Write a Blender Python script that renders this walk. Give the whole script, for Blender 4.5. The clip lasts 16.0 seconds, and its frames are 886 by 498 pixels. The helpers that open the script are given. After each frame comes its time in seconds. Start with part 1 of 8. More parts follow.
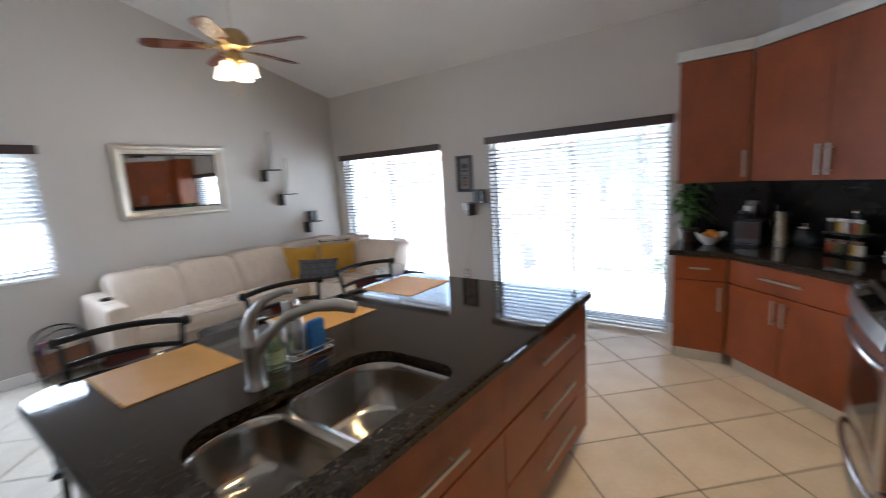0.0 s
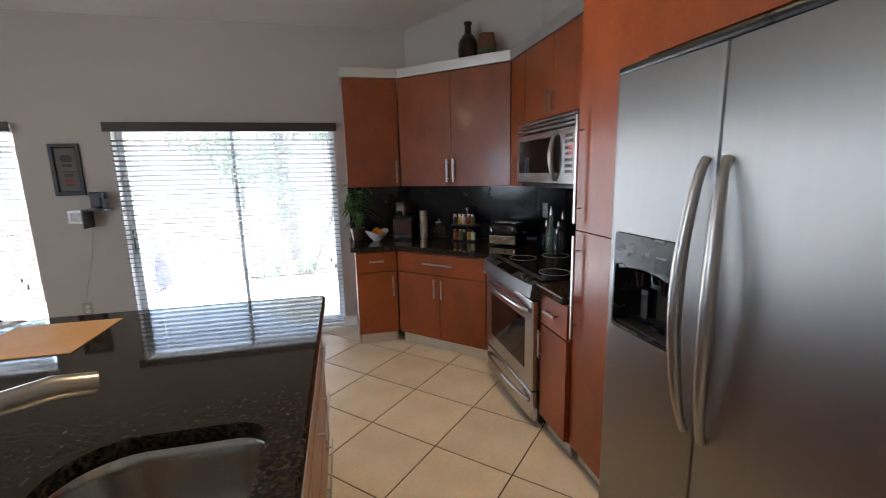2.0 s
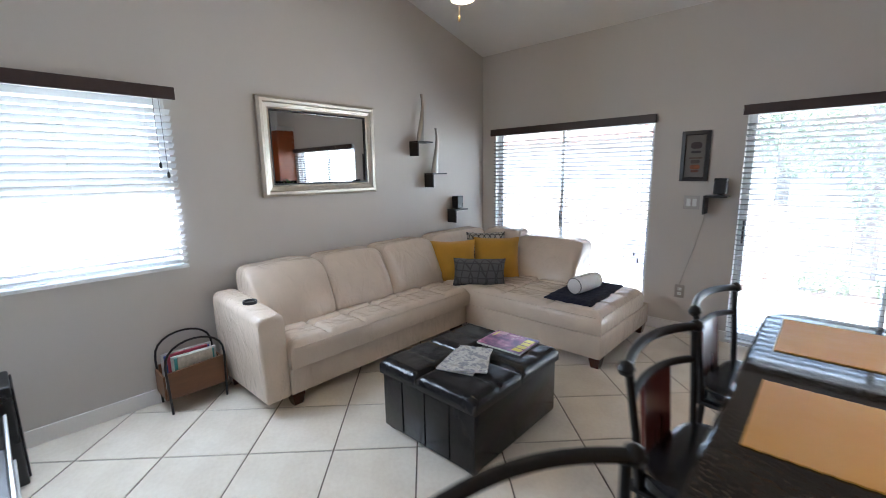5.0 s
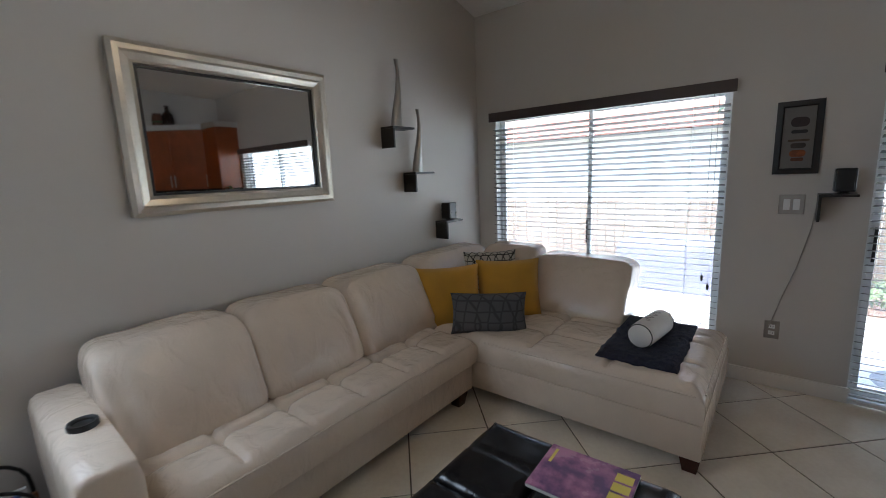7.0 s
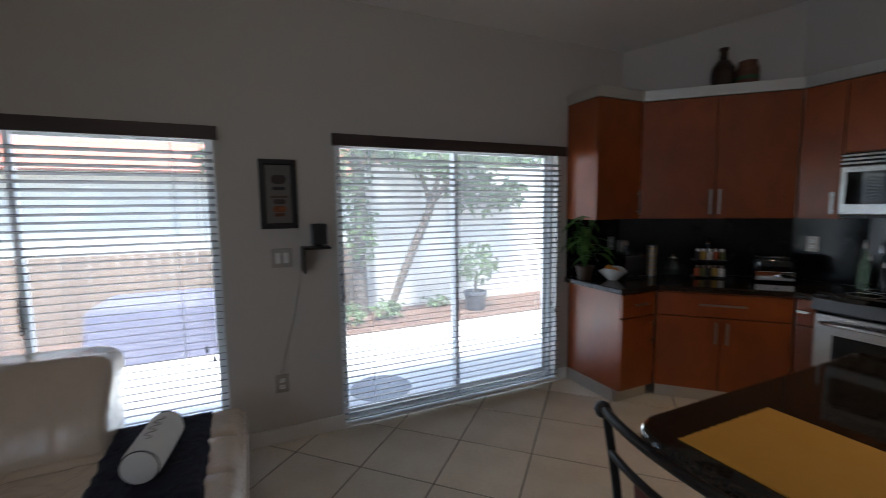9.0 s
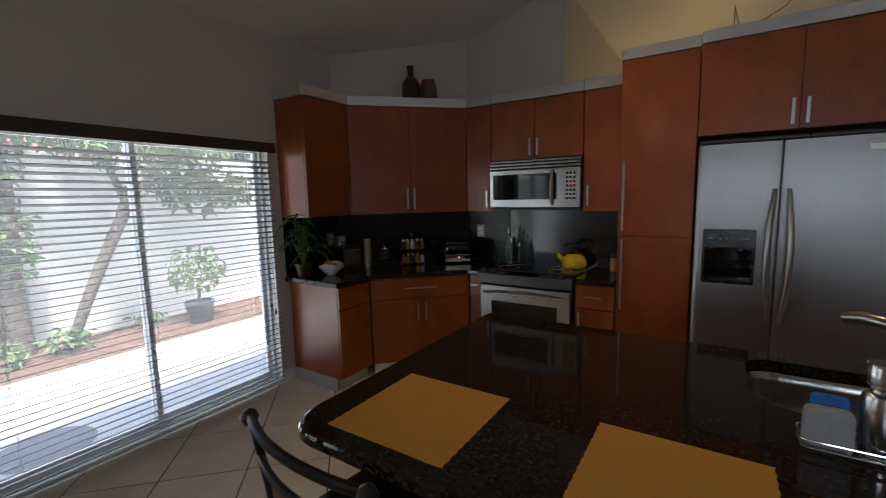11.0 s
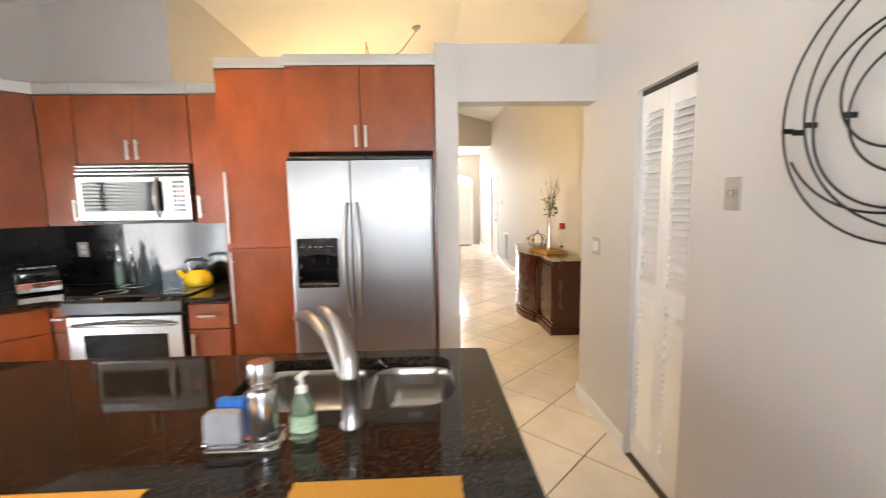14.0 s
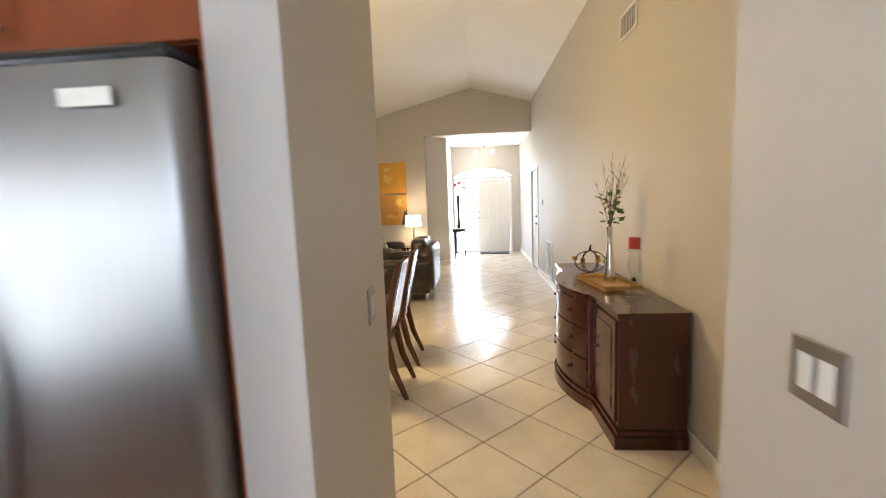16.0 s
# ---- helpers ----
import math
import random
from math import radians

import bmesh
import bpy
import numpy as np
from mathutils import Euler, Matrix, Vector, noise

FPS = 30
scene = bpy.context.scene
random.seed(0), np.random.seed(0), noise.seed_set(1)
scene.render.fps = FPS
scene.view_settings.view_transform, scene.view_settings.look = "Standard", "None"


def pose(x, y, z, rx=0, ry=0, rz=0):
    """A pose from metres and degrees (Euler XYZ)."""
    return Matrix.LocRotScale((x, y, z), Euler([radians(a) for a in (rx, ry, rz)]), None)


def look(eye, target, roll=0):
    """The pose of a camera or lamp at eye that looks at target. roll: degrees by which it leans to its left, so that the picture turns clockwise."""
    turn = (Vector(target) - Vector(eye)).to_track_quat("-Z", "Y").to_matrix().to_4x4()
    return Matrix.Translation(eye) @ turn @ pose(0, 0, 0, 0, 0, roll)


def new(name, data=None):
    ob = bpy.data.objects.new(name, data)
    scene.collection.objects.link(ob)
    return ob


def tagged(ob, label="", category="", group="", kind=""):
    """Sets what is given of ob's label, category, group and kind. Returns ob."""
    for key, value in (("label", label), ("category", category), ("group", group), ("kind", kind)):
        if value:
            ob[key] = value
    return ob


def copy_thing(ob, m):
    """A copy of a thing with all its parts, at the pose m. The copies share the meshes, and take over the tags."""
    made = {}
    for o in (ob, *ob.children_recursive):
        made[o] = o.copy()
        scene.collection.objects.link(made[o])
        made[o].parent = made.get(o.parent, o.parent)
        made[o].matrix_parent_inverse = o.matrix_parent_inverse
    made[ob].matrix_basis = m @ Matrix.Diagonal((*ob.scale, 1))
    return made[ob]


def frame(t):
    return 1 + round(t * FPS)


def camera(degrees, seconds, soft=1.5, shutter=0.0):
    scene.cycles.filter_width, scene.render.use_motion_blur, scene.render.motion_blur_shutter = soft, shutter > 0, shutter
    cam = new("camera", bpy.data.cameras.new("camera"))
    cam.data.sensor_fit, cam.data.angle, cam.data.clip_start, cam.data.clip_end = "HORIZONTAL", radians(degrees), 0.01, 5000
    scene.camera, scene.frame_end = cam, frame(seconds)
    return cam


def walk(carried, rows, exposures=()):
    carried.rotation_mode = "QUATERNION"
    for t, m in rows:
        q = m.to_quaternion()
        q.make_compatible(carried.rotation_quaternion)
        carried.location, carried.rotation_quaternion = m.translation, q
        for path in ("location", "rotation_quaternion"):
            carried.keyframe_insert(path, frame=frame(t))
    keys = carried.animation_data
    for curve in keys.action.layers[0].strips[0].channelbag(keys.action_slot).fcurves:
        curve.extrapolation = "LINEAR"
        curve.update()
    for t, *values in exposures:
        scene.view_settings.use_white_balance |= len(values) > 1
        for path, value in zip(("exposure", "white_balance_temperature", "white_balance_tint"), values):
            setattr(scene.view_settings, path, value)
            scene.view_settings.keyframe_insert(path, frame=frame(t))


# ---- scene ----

cam = camera(92.8, 16.0, 0.75, 0.35)
PATH = [
    (0, (0.568, 0.744, 1.518), (-0.612, 2.327, 1.199), -3.6),
    (0.5, (0.382, 0.839, 1.49), (-0.034, 2.765, 1.148), -3.3),
    (1, (0.238, 0.841, 1.491), (0.458, 2.804, 1.172), -3.4),
    (1.5, (0.093, 0.802, 1.485), (0.628, 2.694, 1.12), -2.8),
    (2, (0.005, 0.785, 1.494), (0.455, 2.7, 1.135), -1.3),
    (2.5, (-0.085, 0.786, 1.498), (0.239, 2.729, 1.15), -0.3),
    (3, (-0.181, 0.783, 1.498), (-0.052, 2.754, 1.185), -0.4),
    (3.5, (-0.329, 0.777, 1.507), (-0.47, 2.75, 1.206), -1.0),
    (4, (-0.512, 0.765, 1.491), (-1.117, 2.648, 1.19), -1.4),
    (4.5, (-0.942, 0.682, 1.495), (-2.123, 2.261, 1.158), -1.2),
    (4.7, (-1.042, 0.714, 1.489), (-2.389, 2.148, 1.129), -0.9),
    (5.7, (-1.93, 1.0, 1.475), (-3.22, 2.49, 1.13), -1.6),
    (6.8, (-2.159, 1.559, 1.461), (-3.434, 3.06, 1.111), -2.5),
    (7, (-2.218, 1.633, 1.449), (-3.459, 3.162, 1.102), -2.3),
    (7.5, (-2.321, 1.801, 1.464), (-3.413, 3.441, 1.124), -1.6),
    (8, (-2.393, 2.029, 1.459), (-2.938, 3.938, 1.219), -1.4),
    (8.5, (-2.335, 2.075, 1.462), (-2.226, 4.063, 1.267), -0.0),
    (9, (-2.35, 2.165, 1.497), (-1.522, 3.975, 1.294), -0.7),
    (9.5, (-2.247, 2.121, 1.504), (-1.086, 3.732, 1.268), -1.3),
    (9.7, (-2.235, 2.088, 1.508), (-0.975, 3.622, 1.272), -1.1),
    (11.8, (-2.052, 1.855, 1.519), (-0.254, 2.692, 1.26), -1.9),
    (12, (-2.041, 1.812, 1.509), (-0.215, 2.585, 1.251), -2.0),
    (12.5, (-2.021, 1.725, 1.507), (-0.127, 2.314, 1.25), -2.3),
    (13, (-2.019, 1.644, 1.552), (-0.075, 2.019, 1.269), -2.4),
    (13.5, (-1.992, 1.5, 1.523), (-0.018, 1.7, 1.267), -2.1),
    (14, (-1.885, 1.185, 1.528), (0.099, 1.102, 1.293), -0.9),
    (14.5, (-1.59, 0.915, 1.533), (0.38, 0.65, 1.313), 2.5),
    (15, (-1.092, 0.733, 1.528), (0.885, 0.562, 1.283), 2.6),
    (15.5, (-0.499, 0.643, 1.515), (1.483, 0.705, 1.259), 0.5),
    (16, (0.181, 0.604, 1.521), (2.161, 0.762, 1.289), -2.1),
]
EXPOSURES = [(0.0, 4.0, 5800, 11), (1.5, 3.6, 6050, 11), (2.5, 4.0, 6150, 13), (4.5, 4.0, 5850, 11), (7.0, 3.05, 5900, 9), (8.0, 3.1, 5950, 11),
             (9.5, 2.15, 6000, 11), (12.0, 2.9, 6900, 14), (13.0, 4.3, 7300, 16), (14.0, 4.95, 6700, 13), (15.0, 4.7, 6250, 12), (16.0, 4.62, 6130, 11)]
walk(cam, [(t, look(eye, target, roll)) for t, eye, target, roll in PATH], EXPOSURES)

# ---------------------------------------------------------------- daylight and lamps
world = bpy.data.worlds.new("sky")
scene.world = world
world.use_nodes = True
wn = world.node_tree
sky = wn.nodes.new("ShaderNodeTexSky")
sky.sky_type, sky.sun_disc = "NISHITA", False
sky.sun_elevation, sky.sun_rotation = radians(70), radians(199.6)
wn.links.new(sky.outputs[0], wn.nodes["Background"].inputs[0])
wn.nodes["Background"].inputs[1].default_value = 0.12


def lamp(name, kind, m, power, colour=(1, 1, 1), size=0.1, size_y=None, spread=150):
    data = bpy.data.lights.new(name, kind)
    data.energy, data.color = power, colour
    if kind == "AREA":
        data.shape, data.size, data.size_y, data.spread = "RECTANGLE", size, size_y or size, radians(spread)
    elif kind == "POINT":
        data.shadow_soft_size = size
    elif kind == "SPOT":
        data.shadow_soft_size, data.spot_size, data.spot_blend = size, radians(88), 0.8
    ob = new(name, data)
    ob.matrix_world = m
    return ob


sun = lamp("sun", "SUN", look((0, 0, 20), (2.5, 7.0, 0)), 3.5, (1, 0.95, 0.87))
sun.data.angle = radians(12)
# sky light in the openings
lamp("window_light", "AREA", look((-3.38, 5.13, 1.0), (-3.38, 2.0, 0.8)), 2.9, (0.86, 0.94, 1), 1.7, 1.85, 170)
lamp("window_light", "AREA", look((-0.94, 5.13, 1.0), (-0.94, 2.0, 0.8)), 2.9, (0.86, 0.94, 1), 1.7, 1.85, 170)
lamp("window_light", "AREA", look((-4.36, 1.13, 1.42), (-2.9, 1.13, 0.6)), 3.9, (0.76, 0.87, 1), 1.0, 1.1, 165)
lamp("window_light", "AREA", look((12.25, 0.6, 1.3), (0, 0.6, 0.6)), 7.5, (0.95, 0.98, 1), 1.6, 2.1)
lamp("window_light", "AREA", look((-4.66, 1.13, 1.45), (0, 1.13, 1.2)), 0.8, (0.86, 0.94, 1), 1.0, 1.1)
# lamps of the place
lamp("fan_bulb", "POINT", pose(-2.93, 2.74, 2.42), 0.55, (1, 0.80, 0.55), 0.09)
lamp("chandelier_bulb", "POINT", pose(3.9, 1.9, 2.05), 4.2, (1, 0.72, 0.32), 0.15)
lamp("table_lamp_bulb", "POINT", pose(9.25, 1.95, 1.09), 0.75, (1, 0.75, 0.42), 0.08)
lamp("foyer_bulb", "POINT", pose(11.3, 0.35, 2.62), 0.75, (1, 0.86, 0.66), 0.06)
lamp("downlight_bulb", "SPOT", pose(0.35, 2.55, 3.38), 9, (1, 0.70, 0.35), 0.05)


# ---------------------------------------------------------------- builders
def box(bm, x0, x1, y0, y1, z0, z1, bev=0.0, seg=2):
    m = Matrix.LocRotScale(((x0 + x1) / 2, (y0 + y1) / 2, (z0 + z1) / 2), None, (x1 - x0, y1 - y0, z1 - z0))
    vs = bmesh.ops.create_cube(bm, size=1.0, matrix=m)["verts"]
    if bev > 0:
        es = list({e for v in vs for e in v.link_edges})
        bmesh.ops.bevel(bm, geom=es, offset=bev, segments=seg, profile=0.5, affect="EDGES")
    return bm


def B(*a, **k):
    return box(bmesh.new(), *a, **k)


def loft(bm, rings, closed=True, caps=True):
    """Skin a row of equal rings of points."""
    rv = [[bm.verts.new(p) for p in r] for r in rings]
    n = len(rv[0])
    for a, b in zip(rv, rv[1:]):
        for i in range(n if closed else n - 1):
            j = (i + 1) % n
            bm.faces.new((a[i], a[j], b[j], b[i]))
    if caps:
        bm.faces.new(list(reversed(rv[0])))
        bm.faces.new(rv[-1])
    return bm


def tube(bm, pts, r, seg=10, flat=1.0):
    """A round bar along points; r is one radius or one per point."""
    pts = [Vector(p) for p in pts]
    rs = r if isinstance(r, (list, tuple)) else [r] * len(pts)
    rings = []
    side = None
    for i, p in enumerate(pts):
        d = (pts[min(i + 1, len(pts) - 1)] - pts[max(i - 1, 0)]).normalized()
        if side is None:
            side = d.orthogonal().normalized()
        side = (side - d * side.dot(d)).normalized()
        up = d.cross(side)
        rings.append([p + rs[i] * (math.cos(a) * side + flat * math.sin(a) * up)
                      for a in (2 * math.pi * k / seg for k in range(seg))])
    return loft(bm, rings)


def lathe(bm, prof, at=(0, 0, 0), seg=20):
    """Turn a profile of (radius, height) about the upright axis through at."""
    rings = [[(at[0] + r * math.cos(2 * math.pi * k / seg), at[1] + r * math.sin(2 * math.pi * k / seg), at[2] + z)
              for k in range(seg)] for r, z in prof]
    return loft(bm, rings)


def prism(bm, poly, z0, z1, axis="z"):
    """Extrude a flat outline. axis z: (x, y); axis x: (y, z); axis y: (x, z)."""
    put = {"z": lambda a, b, c: (a, b, c), "x": lambda a, b, c: (c, a, b), "y": lambda a, b, c: (a, c, b)}[axis]
    lo = [bm.verts.new(put(a, b, z0)) for a, b in poly]
    hi = [bm.verts.new(put(a, b, z1)) for a, b in poly]
    n = len(poly)
    bm.faces.new(list(reversed(lo)))
    bm.faces.new(hi)
    for i in range(n):
        bm.faces.new((lo[i], lo[(i + 1) % n], hi[(i + 1) % n], hi[i]))
    bmesh.ops.recalc_face_normals(bm, faces=bm.faces)
    return bm


def rounded(x0, x1, y0, y1, r, n=6):
    """Outline of a rectangle with round corners; r: one radius or four, from the low corner anticlockwise."""
    rs = r if isinstance(r, (list, tuple)) else [r] * 4
    out = []
    for (cx, cy, a0), q in zip(((x0, y0, 180), (x1, y0, 270), (x1, y1, 0), (x0, y1, 90)), rs):
        sx, sy = (1 if cx == x0 else -1), (1 if cy == y0 else -1)
        for k in range(n + 1):
            a = radians(a0 + 90 * k / n)
            out.append((cx + sx * q + q * math.cos(a), cy + sy * q + q * math.sin(a)))
    return out


def blob(bm, x0, x1, y0, y1, z0, z1, p=4.0, nu=28, nv=16, dent=None):
    """A padded, rounded block (a superellipsoid); dent moves its points."""
    c = Vector(((x0 + x1) / 2, (y0 + y1) / 2, (z0 + z1) / 2))
    h = Vector(((x1 - x0) / 2, (y1 - y0) / 2, (z1 - z0) / 2))
    f = lambda w: math.copysign(abs(w) ** (2 / p), w)
    rings = []
    for j in range(1, nv):
        v = -math.pi / 2 + math.pi * j / nv
        ring = []
        for i in range(nu):
            u = 2 * math.pi * i / nu
            q = Vector((f(math.cos(v)) * f(math.cos(u)), f(math.cos(v)) * f(math.sin(u)), f(math.sin(v))))
            if dent:
                q = dent(q)
            ring.append(c + Vector((q.x * h.x, q.y * h.y, q.z * h.z)))
        rings.append(ring)
    return loft(bm, rings)


def thing(name, label, category, at=(0, 0, 0), group="", kind=""):
    ob = new(name)
    ob.location = at
    ob.empty_display_size = 0.1
    return tagged(ob, label, category, group, kind)


def part(name, bm, material, parent=None, label="", smooth=False, m=None, angle=40):
    """Link a bmesh, built in world places, as ONE mesh under a thing or a part."""
    if m is not None:
        bm.transform(m)
    bmesh.ops.recalc_face_normals(bm, faces=bm.faces)
    if smooth:
        for f in bm.faces:
            f.smooth = True
        for e in bm.edges:
            if len(e.link_faces) == 2 and e.calc_face_angle(0) > radians(angle):
                e.smooth = False
    me = bpy.data.meshes.new(name)
    bm.to_mesh(me)
    bm.free()
    me.materials.append(material)
    ob = new(name, me)
    if parent is not None:
        shift = parent.location if parent.parent is None else Vector((0, 0, 0))
        ob.parent = parent
        ob.matrix_parent_inverse = Matrix.Translation(-shift)
    if label:
        ob["label"] = label
    return ob


def setting(name, bm, material, label="", category="", smooth=False):
    return tagged(part(name, bm, material, None, label, smooth), label, category or name.split("_")[0], "", "structure")


def single(name, bm, material, label, category, smooth=False, group="", m=None):
    return tagged(part(name, bm, material, None, label, smooth, m), label, category, group)

# ---------------------------------------------------------------- materials
def mat(name, base, rough=0.5, metal=0.0, vary=0.08, scale=6.0, fine=60.0, bump=0.05, stretch=(1, 1, 1), spread=0.0,
        rvary=0.06, coat=0.0, other=None, amount=0.5, sharp=0.12, trans=0.0, sheen=0.0, glow=None, power=0.0, alpha=None, dist=0.002):
    """Two scales of variation in colour and gloss, with a fine relief; other: a second colour in patches."""
    m = bpy.data.materials.new(name)
    m.use_nodes = True
    nt = m.node_tree
    bs = nt.nodes["Principled BSDF"]
    N, L = nt.nodes.new, nt.links.new
    tc, mp = N("ShaderNodeTexCoord"), N("ShaderNodeMapping")
    L(tc.outputs["Object"], mp.inputs[0])
    mp.inputs["Scale"].default_value = stretch
    big, small = N("ShaderNodeTexNoise"), N("ShaderNodeTexNoise")
    for n, s in ((big, scale), (small, fine)):
        n.inputs["Scale"].default_value = s
        n.inputs["Detail"].default_value = 5
        L(mp.outputs[0], n.inputs["Vector"])
    mix = N("ShaderNodeMath")
    mix.operation = "MULTIPLY_ADD"
    L(small.outputs[0], mix.inputs[0])
    mix.inputs[1].default_value = 0.45
    L(big.outputs[0], mix.inputs[2])
    rng = N("ShaderNodeMapRange")
    L(mix.outputs[0], rng.inputs[0])
    rng.inputs[1].default_value, rng.inputs[2].default_value = 0.45, 1.0
    rng.inputs[3].default_value, rng.inputs[4].default_value = 1 - vary, 1 + vary
    col = N("ShaderNodeMix")
    col.data_type, col.blend_type = "RGBA", "MULTIPLY"
    col.inputs[0].default_value = 1
    L(rng.outputs[0], col.inputs[7])
    if other is not None:
        two, ramp = N("ShaderNodeMix"), N("ShaderNodeMapRange")
        two.data_type = "RGBA"
        L(mix.outputs[0], ramp.inputs[0])
        mid = 0.72 + (0.5 - amount) * 0.5
        ramp.inputs[1].default_value, ramp.inputs[2].default_value = mid - sharp, mid + sharp
        L(ramp.outputs[0], two.inputs[0])
        two.inputs[6].default_value, two.inputs[7].default_value = (*base, 1), (*other, 1)
        L(two.outputs[2], col.inputs[6])
    else:
        col.inputs[6].default_value = (*base, 1)
    out = col.outputs[2]
    if spread:
        oi, r2, c2 = N("ShaderNodeObjectInfo"), N("ShaderNodeMapRange"), N("ShaderNodeMix")
        L(oi.outputs["Random"], r2.inputs[0])
        r2.inputs[3].default_value, r2.inputs[4].default_value = 1 - spread, 1 + spread
        c2.data_type, c2.blend_type = "RGBA", "MULTIPLY"
        c2.inputs[0].default_value = 1
        L(out, c2.inputs[6])
        L(r2.outputs[0], c2.inputs[7])
        out = c2.outputs[2]
    L(out, bs.inputs["Base Color"])
    rr = N("ShaderNodeMapRange")
    L(big.outputs[0], rr.inputs[0])
    rr.inputs[1].default_value, rr.inputs[2].default_value = 0.3, 0.7
    rr.inputs[3].default_value, rr.inputs[4].default_value = max(rough - rvary, 0.02), min(rough + rvary, 1)
    L(rr.outputs[0], bs.inputs["Roughness"])
    bs.inputs["Metallic"].default_value = metal
    bs.inputs["Coat Weight"].default_value = coat
    bs.inputs["Coat Roughness"].default_value = 0.12
    bs.inputs["Transmission Weight"].default_value = trans
    bs.inputs["Sheen Weight"].default_value = sheen
    if bump:
        bp = N("ShaderNodeBump")
        bp.inputs["Strength"].default_value = bump
        bp.inputs["Distance"].default_value = dist
        L(mix.outputs[0], bp.inputs["Height"])
        L(bp.outputs[0], bs.inputs["Normal"])
    if glow:
        bs.inputs["Emission Color"].default_value = (*glow, 1)
        bs.inputs["Emission Strength"].default_value = power
    return m


WALL = mat("wall_paint", (0.560, 0.525, 0.487), 0.62, vary=0.025, scale=1.5, fine=180, bump=0.12, dist=0.001)
CEIL = mat("ceiling_paint", (0.80, 0.78, 0.75), 0.8, vary=0.03, scale=2, fine=120, bump=0.3)
TRIM = mat("white_trim", (0.80, 0.78, 0.75), 0.4, vary=0.03, scale=4, bump=0.02)
TILE = mat("floor_tile", (0.75, 0.66, 0.54), 0.16, vary=0.07, scale=3.5, fine=45, bump=0.04, spread=0.04, other=(0.78, 0.71, 0.60), amount=0.5, sharp=0.2)
GROUT = mat("grout", (0.095, 0.07, 0.05), 0.9, vary=0.2, scale=9, fine=200, bump=0.3)
CHERRY = mat("cherry_veneer", (0.262, 0.056, 0.0095), 0.34, vary=0.26, scale=4.5, fine=60, bump=0.02, stretch=(1.6, 1.6, 1.0), spread=0.07, coat=0.15, rvary=0.03)
GRANITE = mat("black_granite", (0.009, 0.008, 0.0075), 0.045, vary=0.6, scale=80, fine=250, bump=0.0, other=(0.040, 0.028, 0.019), amount=0.38, sharp=0.18, rvary=0.035)
SPLASH = mat("black_backsplash", (0.010, 0.010, 0.011), 0.12, vary=0.3, scale=9, fine=120, bump=0.0, rvary=0.02)
STEEL = mat("brushed_steel", (0.35, 0.348, 0.345), 0.40, 1.0, vary=0.03, scale=1.2, fine=90, bump=0.0, stretch=(1, 30, 1), rvary=0.012)
STEELH = mat("brushed_steel_cross", (0.56, 0.555, 0.55), 0.22, 1.0, vary=0.03, scale=1.5, fine=90, bump=0.0, stretch=(1, 1, 30), rvary=0.01)
SINKSTEEL = mat("satin_sink_steel", (0.40, 0.38, 0.35), 0.2, 1.0, vary=0.04, scale=2, fine=30, bump=0.0, rvary=0.012)
SPLASHSTEEL = mat("steel_sheet", (0.11, 0.11, 0.112), 0.16, 1.0, vary=0.06, scale=1.5, fine=60, bump=0.0, stretch=(1, 24, 1), rvary=0.015)
HANDLE = mat("brushed_nickel_bar", (0.52, 0.50, 0.47), 0.3, 1.0, vary=0.04, scale=10, bump=0.0, rvary=0.01)
SATIN = mat("satin_nickel", (0.40, 0.38, 0.352), 0.31, 1.0, vary=0.03, scale=10, bump=0.0, rvary=0.008)
CHROME = mat("chrome", (0.78, 0.78, 0.78), 0.07, 1.0, vary=0.03, scale=10, bump=0.0, rvary=0.03)
ALU = mat("aluminium_strip", (0.66, 0.66, 0.65), 0.36, 1.0, vary=0.06, scale=4, fine=90, bump=0.02, stretch=(1, 1, 6))
BLACKP = mat("black_plastic", (0.012, 0.012, 0.013), 0.3, vary=0.2, scale=12, fine=150, bump=0.04)
BLACKG = mat("black_glass", (0.006, 0.006, 0.007), 0.05, vary=0.2, scale=5, bump=0.0, rvary=0.02)
BLACKM = mat("black_iron", (0.012, 0.011, 0.011), 0.38, 0.3, vary=0.25, scale=20, fine=160, bump=0.06)
BLACKW = mat("black_lacquer", (0.013, 0.011, 0.011), 0.35, vary=0.2, scale=14, fine=120, bump=0.05)
CREAM = mat("cream_leather", (0.66, 0.548, 0.44), 0.21, vary=0.05, scale=6, fine=190, bump=0.1, rvary=0.03, dist=0.002)
BLEATHER = mat("black_leather", (0.012, 0.011, 0.012), 0.2, vary=0.3, scale=6, fine=200, bump=0.15)
DLEATHER = mat("dark_brown_leather", (0.035, 0.026, 0.024), 0.35, vary=0.3, scale=6, fine=200, bump=0.12)
YELLOW = mat("mustard_cotton", (0.52, 0.275, 0.028), 0.88, vary=0.12, scale=7, fine=420, bump=0.3, sheen=0.3)
MATYEL = mat("woven_mat", (0.66, 0.33, 0.045), 0.5, vary=0.08, scale=14, fine=500, bump=0.5, other=(0.58, 0.285, 0.035), amount=0.45, sharp=0.2)
WHITE = mat("white_ceramic", (0.80, 0.80, 0.78), 0.22, vary=0.03, scale=8, bump=0.0)
# west blind: the white slat colour with a little shade mixed in
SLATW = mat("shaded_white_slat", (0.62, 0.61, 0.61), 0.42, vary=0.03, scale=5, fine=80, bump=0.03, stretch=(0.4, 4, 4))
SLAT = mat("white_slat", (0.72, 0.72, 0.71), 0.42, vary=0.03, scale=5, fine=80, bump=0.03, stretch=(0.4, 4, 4))
